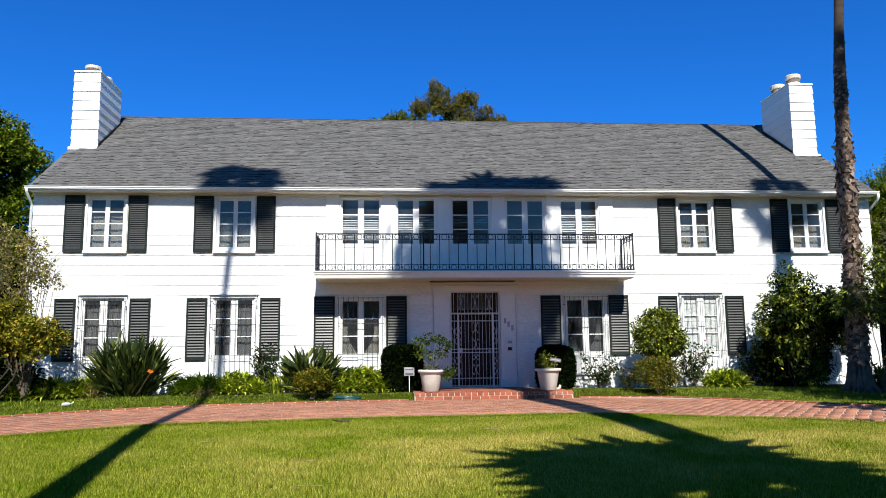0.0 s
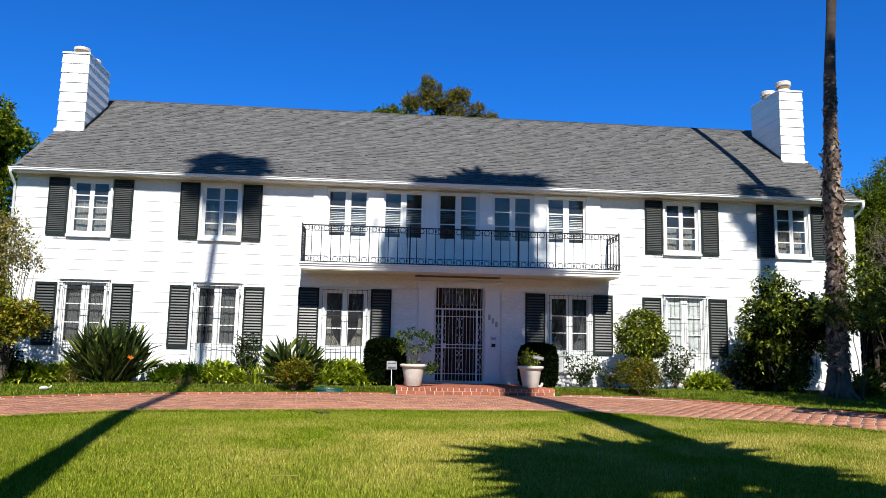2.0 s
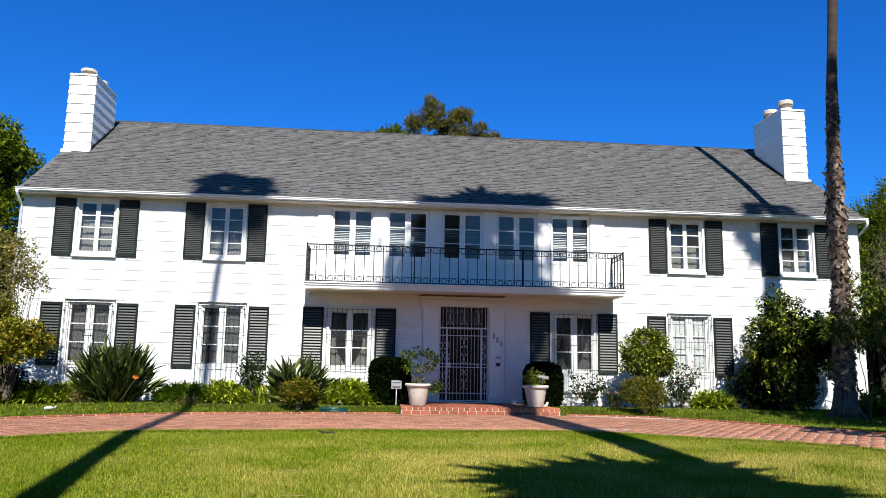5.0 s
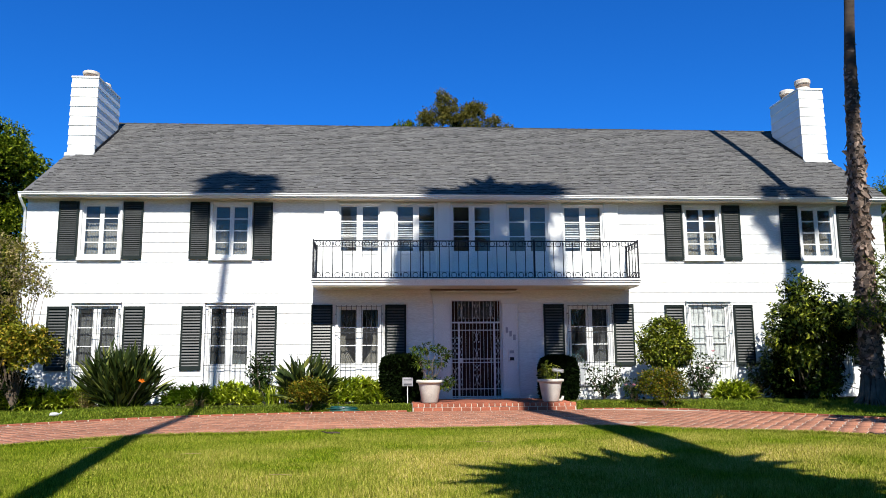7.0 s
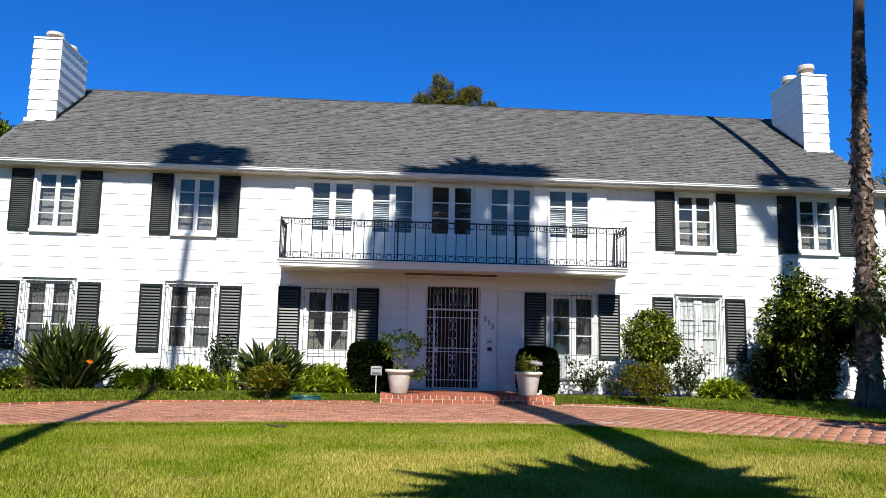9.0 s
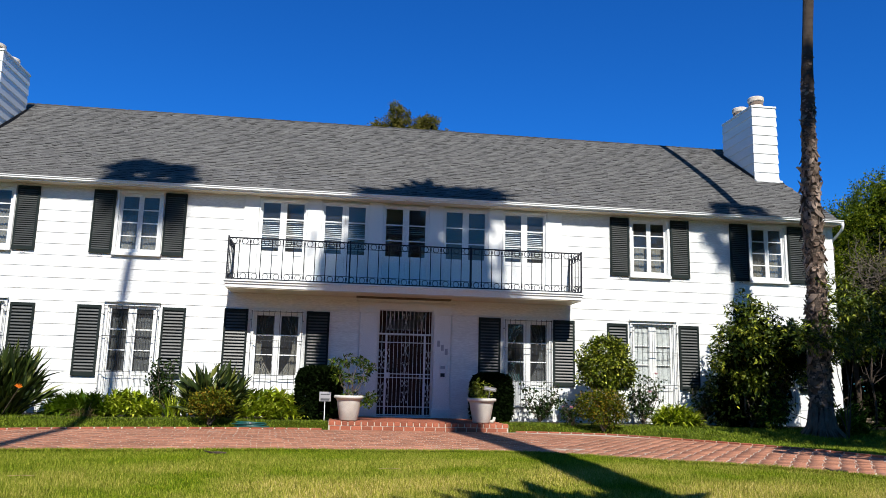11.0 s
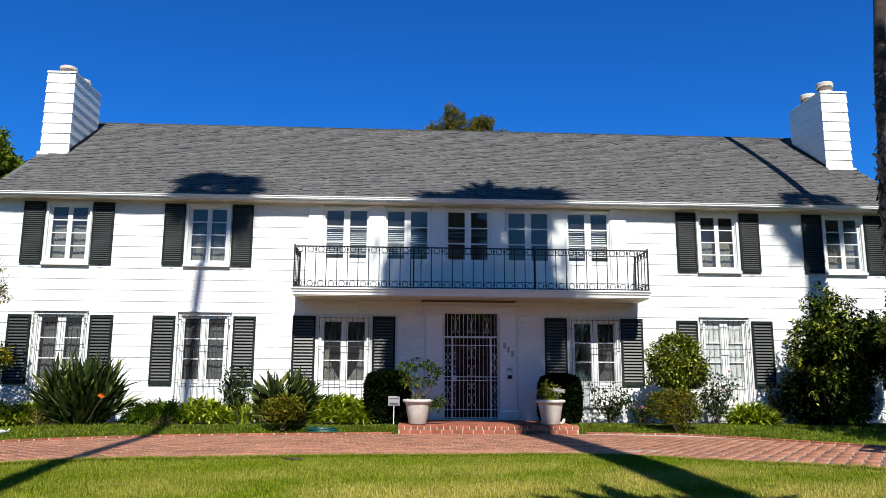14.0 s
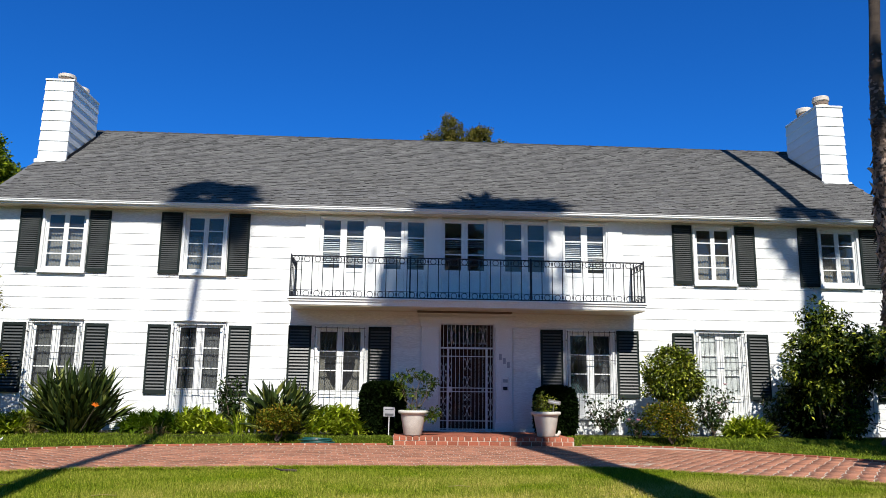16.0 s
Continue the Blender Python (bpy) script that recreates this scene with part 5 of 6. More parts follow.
def rose(at, h, w, n, label, blooms, seed):
    t = thing("rose_bush", (at[0], at[1], at[2] + ground_z(at[0], at[1])), label, "rose bush", "rose bushes")
    rn = random.Random(seed)
    tips = [(rn.uniform(-w, w), rn.uniform(-0.2, 0.2), rn.uniform(0.5, 1.0) * h) for _ in range(14)]
    part("stem_mass", branches((0, 0, 0), tips, 0.012, 0.005, 0.1, 5, seed), TWIG, t, kind="stuff")
    P = np.array([Vector((0, 0, 0)).lerp(Vector(q), rn.uniform(0.3, 1.05)) + Vector((rn.uniform(-0.12, 0.12), rn.uniform(-0.12, 0.12), rn.uniform(-0.1, 0.1))) for q in tips for _ in range(n // 6)])
    ob = new("foliage", leaf_mesh("foliage", P, unit(rng.normal(size=P.shape)), 0.095, ROSE, 0.55))
    ob.parent = t
    for bx, bz in blooms:
        f = Mesh()
        for k in range(9):
            a, r = k * 2.4, 0.02 + 0.004 * k
            f.add([(bx, -0.22, bz - 0.02), (bx + r * math.cos(a) - 0.02 * math.sin(a), -0.22 + 0.5 * r * math.sin(a) - 0.03, bz + 0.02), (bx + 1.5 * r * math.cos(a), -0.22 + r * math.sin(a) - 0.02, bz + 0.03 + 0.02 * math.sin(a)), (bx + r * math.cos(a) + 0.02 * math.sin(a), -0.2, bz + 0.02)], [(0, 1, 2, 3)])
        part("bloom", f, PETAL, t, "pale pink bloom")
    return t


rose((-5.65, -0.7, 0), 1.3, 0.34, 420, "straggling rose bush before the white wall", (), 3)
rose((3.3, -0.65, 0), 0.95, 0.5, 260, "thin rose bush with a few pink blooms before the wall", ((0.52, 0.38), (0.66, 0.25)), 5)
rose((5.95, -0.65, 0), 1.3, 0.45, 330, "thin rose bush with pink blooms before the wall", ((0.28, 1.25), (0.1, 0.80)), 8)
rose((7.5, -0.6, 0), 1.1, 0.3, 200, "thin rose bush before the wall", (), 9)
rose((3.75, -1.9, 0), 0.6, 0.25, 120, "small flowering bush with pink blooms", ((-0.1, 0.42), (0.15, 0.30)), 12)

# bed soil in front of the wall
shape = Mesh()
edge = [(-12.2, -2.1), (-9, -2.15), (-7, -2.05), (-5, -1.9), (-3, -1.75), (-1.8, -1.7)]
shape.v += [(x, 0.0, 0.09) for x, y in edge] + [(x, y, 0.09) for x, y in edge]
shape.f += [(i + 6, i + 7, i + 1, i) for i in range(5)]
single("ground_bed", shape, SOIL, "dark planting soil along the house wall", "soil", "structure")
shape = Mesh()
edge = [(2.17, -1.15), (4, -1.3), (6, -1.45), (8, -1.6), (11, -1.7), (17, -1.6)]
shape.v += [(x, 0.0 if x < 12 else 4.0, 0.09) for x, y in edge] + [(x, y, 0.09) for x, y in edge]
shape.f += [(i + 6, i + 7, i + 1, i) for i in range(5)]
single("ground_bed", shape, SOIL, "dark planting soil along the house wall", "soil", "structure")

# ---- pots, sign, hose and small things ----


def pot(at):
    t = thing("terracotta_pot", at, "large weathered cream terracotta pot on the brick porch", "pot", "porch pots")
    part("body", Mesh().lathe([(0.185, 0.0), (0.20, 0.015), (0.275, 0.44), (0.285, 0.47), (0.325, 0.475), (0.335, 0.50), (0.33, 0.535), (0.305, 0.545), (0.285, 0.53), (0.27, 0.46)], n=36), CLAY, t, smooth=True)
    part("soil", Mesh().lathe([(0.26, 0.44), (0.272, 0.47), (0.1, 0.485)], n=20), SOIL, t)
    return t


pot((-1.385, -1.95, 0.136))
second = pot((1.60, -1.95, 0.136))
part("drip_foot", Mesh().tube([(0.17, -0.06, 0.03), (0.24, -0.08, 0.03), (0.275, -0.085, 0.07), (0.285, -0.085, 0.13)], [0.03, 0.038, 0.036, 0.028], 10), CLAY, second, "small cream clay foot", smooth=True)
t = thing("potted_citrus", (-1.385, -1.95, 0.60), "small open citrus bush growing in the pot", "plant")
tips = [(-0.32, 0, 0.75), (-0.1, 0.1, 0.85), (0.2, 0, 0.82), (0.42, -0.05, 0.72), (0.05, 0, 0.45), (0.48, -0.1, 0.05), (0.4, -0.1, -0.05), (-0.25, 0.0, 0.5), (0.3, 0.1, 0.5)]
part("stem_mass", branches((0, 0, -0.05), tips, 0.014, 0.006, 0.07, 6, 5), TWIG, t, kind="stuff")
P, N = clumps([(x, y, z, 0.15, 0.13, 0.12) for x, y, z in tips] + [(0.05, 0, 0.08, 0.24, 0.2, 0.08)], 950, 0.1, 1)
ob = new("foliage", leaf_mesh("foliage", P, N, 0.085, CITRUS, 0.5))
ob.parent = t
t = thing("potted_shrub", (1.60, -1.95, 0.60), "low green plant growing in the pot", "plant")
part("stem_mass", branches((0, 0, -0.05), [(-0.1, 0, 0.3), (0.1, 0, 0.35), (0.2, 0, 0.2), (-0.2, 0, 0.25)], 0.012, 0.005, 0.04, 6, 6), TWIG, t, kind="stuff")
P, N = clumps([(0, 0, 0.2, 0.25, 0.22, 0.2), (0.18, 0, 0.28, 0.12, 0.12, 0.1), (-0.1, 0, 0.35, 0.1, 0.1, 0.15)], 700, 0.3)
ob = new("foliage", leaf_mesh("foliage", P, N, 0.065, CAMELLIA, 0.5))
ob.parent = t
tag = thing("plant_tag", (1.75, -2.15, 0.85), "small white name tag stuck in the pot", "tag")
tag.rotation_euler = (0, 0.16, 0)
part("plate", Mesh().box(-0.14, 0.14, -0.004, 0.004, 0.0, 0.085), TAG, tag, "dull grey plate")
part("stake", Mesh().box(-0.006, 0.006, 0.004, 0.01, -0.24, 0.03), TAG, tag)
part("print", Mesh().box(-0.11, 0.11, -0.0055, -0.004, 0.03, 0.055), GREYBAR, tag, "dark unreadable print")

sign = thing("yard_sign", (-1.92, -1.66, 0.06), "small white yard sign on a metal stake beside the porch", "sign")
part("stake", Mesh().box(-0.009, 0.009, -0.009, 0.009, -0.1, 0.5), PLASTIC, sign)
part("plate", Mesh().box(-0.13, 0.13, -0.022, -0.011, 0.47, 0.68, 0.004), STEEL, sign)
part("print", Mesh().box(-0.10, 0.10, -0.0245, -0.0225, 0.61, 0.635), DARKBAR, sign)
part("print", Mesh().box(-0.10, 0.10, -0.0245, -0.0225, 0.485, 0.535), DARKBAR, sign)

pts, rh = [], random.Random(2)
for k in range(150):
    a = 6.283 * k / 26
    r = 0.34 + 0.05 * math.sin(a * 0.37) + 0.02 * rh.uniform(-1, 1)
    pts.append((r * 1.15 * math.cos(a) + 0.04 * math.sin(a * 0.21), r * 0.75 * math.sin(a), 0.02 + 0.0008 * k + 0.010 * math.sin(a * 1.7)))
hose = thing("garden_hose", (-3.45, -2.3, ground_z(-3.45, -2.3) + 0.005), "coiled green garden hose lying on the grass", "hose")
hose.scale = (0.8, 0.8, 0.8)
part("coil", Mesh().tube(pts, 0.016, 6), HOSE, hose, smooth=True)
part("coupling", Mesh().tube([pts[-1], (pts[-1][0] + 0.06, pts[-1][1] - 0.02, pts[-1][2])], 0.016, 8), STEEL, hose)

news = thing("wrapped_newspaper", (-9.6, -3.5, ground_z(-9.6, -3.5)), "white wrapped newspaper lying on the grass by the driveway", "newspaper")
news.rotation_euler, news.scale = (0, 0, 0.9), (0.6, 0.6, 0.75)
s = Mesh().tube([(-0.17, 0, 0.05), (-0.1, 0.01, 0.055), (0.0, 0.0, 0.055), (0.1, 0.015, 0.05), (0.15, 0.02, 0.05)], [0.03, 0.05, 0.055, 0.05, 0.035], 10)
part("roll", s, PLASTIC, news)
part("bag_end", Mesh().add([(0.14, 0, 0.05), (0.26, -0.04, 0.10), (0.29, 0.03, 0.13), (0.24, 0.06, 0.07), (0.26, 0.0, 0.04)], [(0, 1, 2), (0, 2, 3), (0, 4, 1), (0, 3, 4)]), PLASTIC, news)

for x, y, a, l in ((5.05, -9.55, -0.35, 0.28), (-3.3, -8.15, 0.25, 0.3)):
    f = thing("fallen_bark", (x, y, ground_z(x, y) + 0.02), "dark curled piece of palm bark on the driveway edge", "bark", "fallen bark")
    part("strip", Mesh().tube([(-l / 2 * math.cos(a), -l / 2 * math.sin(a), 0.05), (-l / 6, 0.02, 0.02), (l / 6, 0, 0.02), (l / 2 * math.cos(a), l / 2 * math.sin(a), 0.01)], [0.006, 0.016, 0.022, 0.02], 6), SOIL, f)
for x, y, a in ((-4.9, -10.6, 0.1), (-1.0, -9.9, 0.05), (-3.5, -12.4, -0.3), (-3.3, -13.9, 0.0), (-6.4, -9.9, 0.2)):
    st = thing("straw", (x, y, ground_z(x, y) + 0.03), "pale dry straw lying on the lawn", "straw", "straws")
    part("stalk", Mesh().tube([(-0.13 * math.cos(a), -0.13 * math.sin(a), 0.008), (0, 0, 0.015), (0.13 * math.cos(a), 0.13 * math.sin(a), 0.008)], 0.0045, 5), DRY, st)

# ---- palms ----


def trunk_path(pts, n=28):
    return [spline(pts, k / n) for k in range(n + 1)]


def fan_crown(centre, radius, fronds, seed, up=0.5):
    """A fan palm's crown: stalks that end in pleated fans."""
    rn = random.Random(seed)
    V, F = [], []
    c = Vector(centre)
    for k in range(fronds):
        az = 6.283 * (k * 0.618 % 1) + rn.uniform(-0.2, 0.2)
        el = radians(75 - 125 * ((k + 0.5) / fronds) ** (0.9 if up > 0.4 else 0.7))
        d = Vector((math.cos(az) * math.cos(el), math.sin(az) * math.cos(el), math.sin(el)))
        side = d.cross(Vector((0, 0, 1))).normalized()
        nor = side.cross(d)
        hub = c + d * radius * rn.uniform(0.2, 0.52) - Vector((0, 0, 0.06 * radius))
        i = len(V)
        w = 0.02 * radius
        V += [c + side * w, c - side * w, hub - side * w, hub + side * w]
        F.append((i, i + 1, i + 2, i + 3))
        for b in range(11):
            a = radians(-100 + 20 * b)
            dd = (d * math.cos(a) + side * math.sin(a)).normalized()
            L = radius * rn.uniform(0.40, 0.56) * (1 - 0.25 * abs(a) / 1.83)
            q = (side * math.cos(a) - d * math.sin(a)).normalized()
            m = hub + dd * L * 0.58 + nor * 0.03 * radius
            tip = hub + dd * L - Vector((0, 0, 0.12 * L))
            ww = 0.052 * radius
            i = len(V)
            V += [hub, m + q * ww, tip, m - q * ww]
            F.append((i, i + 1, i + 2, i + 3))
    return V, F


def palm(at, path, radii, crown_r, fronds, seed, label, boots=(), group="tall palms", shade_skirt=(), flat=1.0):
    t = thing("palm_tree", at, label, "palm tree", group)
    o = Vector(at)
    pts = [p - o for p in trunk_path([Vector(q) for q in path], 30)]
    rad = [float(np.interp(k / 30, np.linspace(0, 1, len(radii)), radii)) * (1 + 0.05 * math.sin(5.1 * k) + 0.03 * math.sin(11.3 * k)) for k in range(31)]
    part("trunk", Mesh().tube(pts, rad, 16), BARK, t, smooth=True)
    V, F = fan_crown(pts[-1], crown_r, fronds, seed)
    V = [Vector((v[0], v[1], pts[-1].z + (v[2] - pts[-1].z) * flat)) for v in V]
    ob = new("crown", quick("crown", np.array([tuple(v) for v in V]), np.array(F), FROND))
    ob.parent = t
    # unseen mass of hanging fronds, added and shaped to shade the entrance wall
    if shade_skirt:
        V, F, rn = [], [], random.Random(seed + 2)
        z0, z1, r, n, shift = shade_skirt
        for k in range(n):
            a, zt = rn.uniform(0, 6.283), rn.uniform(z0, z1)
            p = spline([Vector(q) - o for q in path], min(0.99, zt / pts[-1].z))
            rr = r * math.sqrt(rn.uniform(0.04, 1.0))
            L = rn.uniform(1.0, 1.8)
            c = Vector((p.x + shift + rr * math.cos(a), p.y + 0.4 * rr * math.sin(a), zt))
            sd = Vector((-math.sin(a), math.cos(a), 0))
            for w in range(-3, 4):
                tip = c + sd * 0.17 * w + Vector((0.1 * math.cos(a), 0.1 * math.sin(a), -L * (1 - 0.06 * abs(w))))
                i = len(V)
                m = c.lerp(tip, 0.5)
                V += [c, m + sd * 0.05, tip, m - sd * 0.05]
                F.append((i, i + 1, i + 2, i + 3))
        ob = new("shade_skirt", quick("shade_skirt", np.array([tuple(v) for v in V]), np.array(F), DRY))
        ob.parent = t
    if boots:
        z0, z1, n = boots
        s, rn = Mesh(), random.Random(seed + 5)
        zs = [q.z for q in pts]
        for k in range(n):
            z = z0 + (z1 - z0) * (k / n) ** 1.35
            if rn.random() < (z - 7.0) / (z1 - 7.0):
                continue
            p = Vector((float(np.interp(z, zs, [q.x for q in pts])), float(np.interp(z, zs, [q.y for q in pts])), z))
            r = float(np.interp(z, zs, rad))
            a = rn.uniform(0, 6.283)
            z += rn.uniform(-0.05, 0.05)
            shag = float(np.interp(z, (0, 1.5, 3.2, 6.0, 7.2, 8.6, 9.4), (0.5, 0.8, 1.0, 1.0, 0.6, 0.35, 0.2)))
            l, w = rn.choice((0.06, 0.09, 0.12, 0.17, 0.24)) * shag, rn.uniform(0.035, 0.085) * (0.55 + 0.45 * shag)
            out, sd = Vector((math.cos(a), math.sin(a), 0)), Vector((-math.sin(a), math.cos(a), 0))
            skew = sd * rn.uniform(-0.5, 0.5) * l
            rows, q = [], Vector((p.x, p.y, z)) + out * (r - 0.012)
            ang, curl = rn.uniform(0.05, 0.30), rn.uniform(-0.1, 1.0)
            if rn.random() < 0.45:
                ang, curl = 3.0 - ang, -0.2 * curl
            for m in range(4):
                ww = w * (1.0, 1.0, 0.85, rn.uniform(0.25, 0.7))[m]
                nrm = out * math.cos(ang) - Vector((0, 0, math.sin(ang)))
                rows.append([q + sd * ww, q - sd * ww, q - sd * ww - nrm * 0.010, q + sd * ww - nrm * 0.010])
                q = q + (out * math.sin(ang) + Vector((0, 0, math.cos(ang)))) * l / 3 + skew / 3
                ang += curl / 3
            faces = [(0, 1, 2, 3), (15, 14, 13, 12)]
            for m in range(3):
                faces += [(4 * m + e, 4 * m + (e + 1) % 4 + 0, 4 * m + 4 + (e + 1) % 4, 4 * m + 4 + e) for e in range(4)]
            s.add([v for row in rows for v in row], faces)
        part("bark_sheath", s, BOOT, t, "ragged dry leaf bases clinging to the trunk", kind="stuff")
    return t


near_palm = palm((9.3, -2.95, 0), [(9.25, -2.95, -0.1), (9.3, -2.95, 2.8), (9.32, -2.95, 5.7), (9.42, -2.95, 8.7), (9.68, -2.9, 12.0), (9.78, -2.8, 16.0), (9.7, -2.7, 20.0)], [0.27, 0.20, 0.185, 0.135, 0.125, 0.12, 0.12], 1.5, 34, 3, "tall slender palm with a ragged brown trunk beside the house", (0.7, 9.3, 1900))
s = Mesh()
for k in range(110):
    rn = random.Random(k)
    a = k * 2.399 + rn.uniform(-0.3, 0.3)
    r = 0.34 + 0.26 * rn.random()
    s.tube([(0.23 * math.cos(a), 0.23 * math.sin(a), 0.7 * rn.uniform(0.5, 1.1)), (0.31 * math.cos(a), 0.31 * math.sin(a), 0.25), (r * math.cos(a), r * math.sin(a), 0.0)], [0.012 + 0.016 * rn.random(), 0.015 + 0.025 * rn.random(), 0.012], 5)
part("root_flare", s, TWIG, near_palm, "spreading roots at the foot of the trunk", True, (-0.05, 0, -0.03), "stuff")
palm((-4.1, -24, -0.45), [(-4.1, -24, -0.5), (-4.5, -24, 5.0), (-4.95, -24, 10.0), (-5.25, -24, 14.0), (-5.4, -24, 19.0), (-5.25, -24, 25.0), (-4.85, -24, 28.5)], [0.32, 0.24, 0.19, 0.15, 0.12, 0.10, 0.095], 2.0, 19, 21, "very tall palm by the street with a curved trunk", flat=0.72)
palm((2.2, -24, -0.45), [(2.2, -24, -0.5), (2.2, -24, 6.0), (2.4, -24, 12.0), (2.8, -24, 18.0), (2.5, -24, 23.0), (2.1, -24, 26.85)], [0.5, 0.42, 0.37, 0.38, 0.39, 0.38], 3.3, 18, 31, "very tall palm by the street with a thick shaggy trunk", flat=0.72, shade_skirt=(24.1, 27.4, 2.75, 460, -0.3))
palm((0.6, -24, -0.45), [(0.6, -24, -0.5), (0.7, -24, 3.0), (0.95, -24, 6.0), (1.3, -24, 8.85)], [0.4, 0.35, 0.32, 0.3], 3.15, 34, 41, "shorter palm by the street with a broad crown", group="short palms")
palm((10.3, -24, -0.45), [(10.3, -24, -0.5), (10.3, -24, 8.0), (10.25, -24, 16.0), (10.4, -24, 22.0), (10.7, -24, 27.9)], [0.3, 0.22, 0.17, 0.14, 0.12], 1.5, 15, 51, "very tall slender palm by the street", flat=0.62)

# creeper and low growth round the palm's foot, and shaded growth under the corner shrub
P, N = shoots([(0.05, -0.1, 2.35, 0.5, 0.35, 0.3), (0.45, -0.1, 2.9, 0.4, 0.3, 0.35), (-0.45, -0.1, 2.2, 0.35, 0.3, 0.25), (0.75, 0.1, 2.2, 0.45, 0.4, 0.4), (0.3, 0.0, 3.4, 0.25, 0.25, 0.25), (0.95, 0.1, 2.9, 0.4, 0.4, 0.4), (1.1, 0.1, 2.2, 0.45, 0.4, 0.35), (0.2, -0.35, 2.0, 0.4, 0.2, 0.2)], 430, (0.15, 0.35), 10, 0.2, 0.2, 0.1)
t = thing("creeper", (9.3, -3.2, 0), "leafy creeper climbing the lower palm trunk", "plant")
ob = new("foliage", leaf_mesh("foliage", P, N, 0.12, BUSH, 0.38))
ob.parent = t
part("stem_mass", branches((0.25, -0.25, 0), [(0, -0.25, 2.4), (0.3, -0.2, 2.9), (0.7, 0.1, 2.2), (0.9, 0.1, 2.9), (-0.4, -0.1, 2.2)], 0.013, 0.006, 0.05, 6, 4), BARK, t, kind="stuff")
# the shade under the corner shrub is painted as near-black leaves
shrub("shaded_shrub", (-11.2, -2.4, 0), [(0, 0, 0.45, 0.7, 0.4, 0.4), (-0.9, 0, 0.6, 0.8, 0.5, 0.55), (-0.3, 0.3, 0.9, 0.6, 0.3, 0.4)], 4200, 0.09, BOX_SHADE, "low growth under the corner shrub, its leaves darkened for shade", 0.45, [(0, 0, 0.5), (0.6, 0.2, 0.5)], 0.02)
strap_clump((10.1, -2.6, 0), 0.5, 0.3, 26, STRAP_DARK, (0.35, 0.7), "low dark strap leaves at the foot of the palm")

# ---- trees round the house ----


def tree(name, at, blobs, n, size, mat, label, trunk_r=0.2, aspect=0.5, twigs=0, seed=1, inner=0.45):
    t = thing(name, at, label, "tree")
    top = max(b[2] for b in blobs)
    part("trunk", Mesh().tube([(0, 0, -0.1), (0.05, 0.02, top * 0.25), (-0.05, 0, top * 0.5), (0.05, 0, top * 0.75)], [trunk_r, trunk_r * 0.8, trunk_r * 0.55, trunk_r * 0.25], 10), TWIG, t, smooth=True)
    rn = random.Random(seed)
    part("limb_mass", branches((0, 0, top * 0.3), [(b[0], b[1], b[2]) for b in blobs], trunk_r * 0.4, 0.02, 0.3, 6, seed), TWIG, t, kind="stuff")
    if twigs:
        ends = []
        for b in blobs:
            ends += [(b[0] + rn.uniform(-1, 1) * b[3], b[1] - rn.uniform(0.3, 1) * b[4], b[2] + rn.uniform(-0.8, 1) * b[5]) for _ in range(twigs)]
        part("twig_mass", branches((0, 0, top * 0.45), ends, 0.022, 0.006, 0.35, 4, seed + 1), BARE, t, kind="stuff")
    P, N = clumps(blobs, n, inner)
    ob = new("crown", leaf_mesh("crown", P, N, size, mat, aspect, 0.25))
    ob.parent = t
    return t


def billow(name, at, blobs, each, size, seed, n, length, per, leaf, mat, label, trunk_r=0.25, up=0.5, aspect=0.45, twigs=(), fork=0.3, inner=0.4, width=0.12, core=1.0):
    """A tree with a crown of many leafy shoots gathered in billows; twigs: blobs with bare twigs."""
    t = thing(name, at, label, "tree")
    top = max(b[2] for b in blobs)
    part("trunk", Mesh().tube([(0, 0, -0.1), (0.05, 0.02, top * 0.25), (-0.05, 0, top * 0.5), (0.05, 0, top * 0.75)], [trunk_r, trunk_r * 0.8, trunk_r * 0.55, trunk_r * 0.25], 10), BARK, t, smooth=True)
    part("limb_mass", branches((0, 0, top * fork), [(b[0], b[1] + 0.3, b[2]) for b in blobs], trunk_r * 0.2, 0.012, 0.3, 6, seed), BARK, t, kind="stuff")
    # inner leaves of near-black colour stand in for shade within the crown
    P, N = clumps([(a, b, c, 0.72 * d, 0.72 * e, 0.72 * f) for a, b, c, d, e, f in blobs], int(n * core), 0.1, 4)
    ob = new("shade_foliage", leaf_mesh("shade_foliage", P, N, leaf * 2.0, BOX_SHADE, 0.6, 0.2, 0.8))
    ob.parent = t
    if twigs:
        part("twig_mass", tangle(twigs, 46, (0.5, 1.2), 0.0075, seed + 3, 0.45), BARE, t, kind="stuff")
    P, N = shoots(lumps(blobs, each, size, seed), n, length, per, up, inner, width)
    ob = new("crown", leaf_mesh("crown", P, N, leaf, mat, aspect, 0.15, 0.5))
    ob.parent = t
    return t


K = 2.6
far_tree = [(0.35, 0, 13.38, 0.5, 0.5, 0.55), (0.6, 0, 12.7, 0.45, 0.5, 0.4), (-0.45, 0, 12.65, 0.32, 0.4, 0.34), (1.9, 0, 13.0, 0.42, 0.5, 0.40), (1.2, 0, 12.75, 0.55, 0.6, 0.40), (1.5, 0, 12.3, 0.8, 0.7, 0.42), (2.6, 0, 12.25, 0.45, 0.6, 0.3), (3.25, 0, 11.95, 0.42, 0.5, 0.26), (0.9, 0, 11.8, 1.6, 0.9, 0.5)]
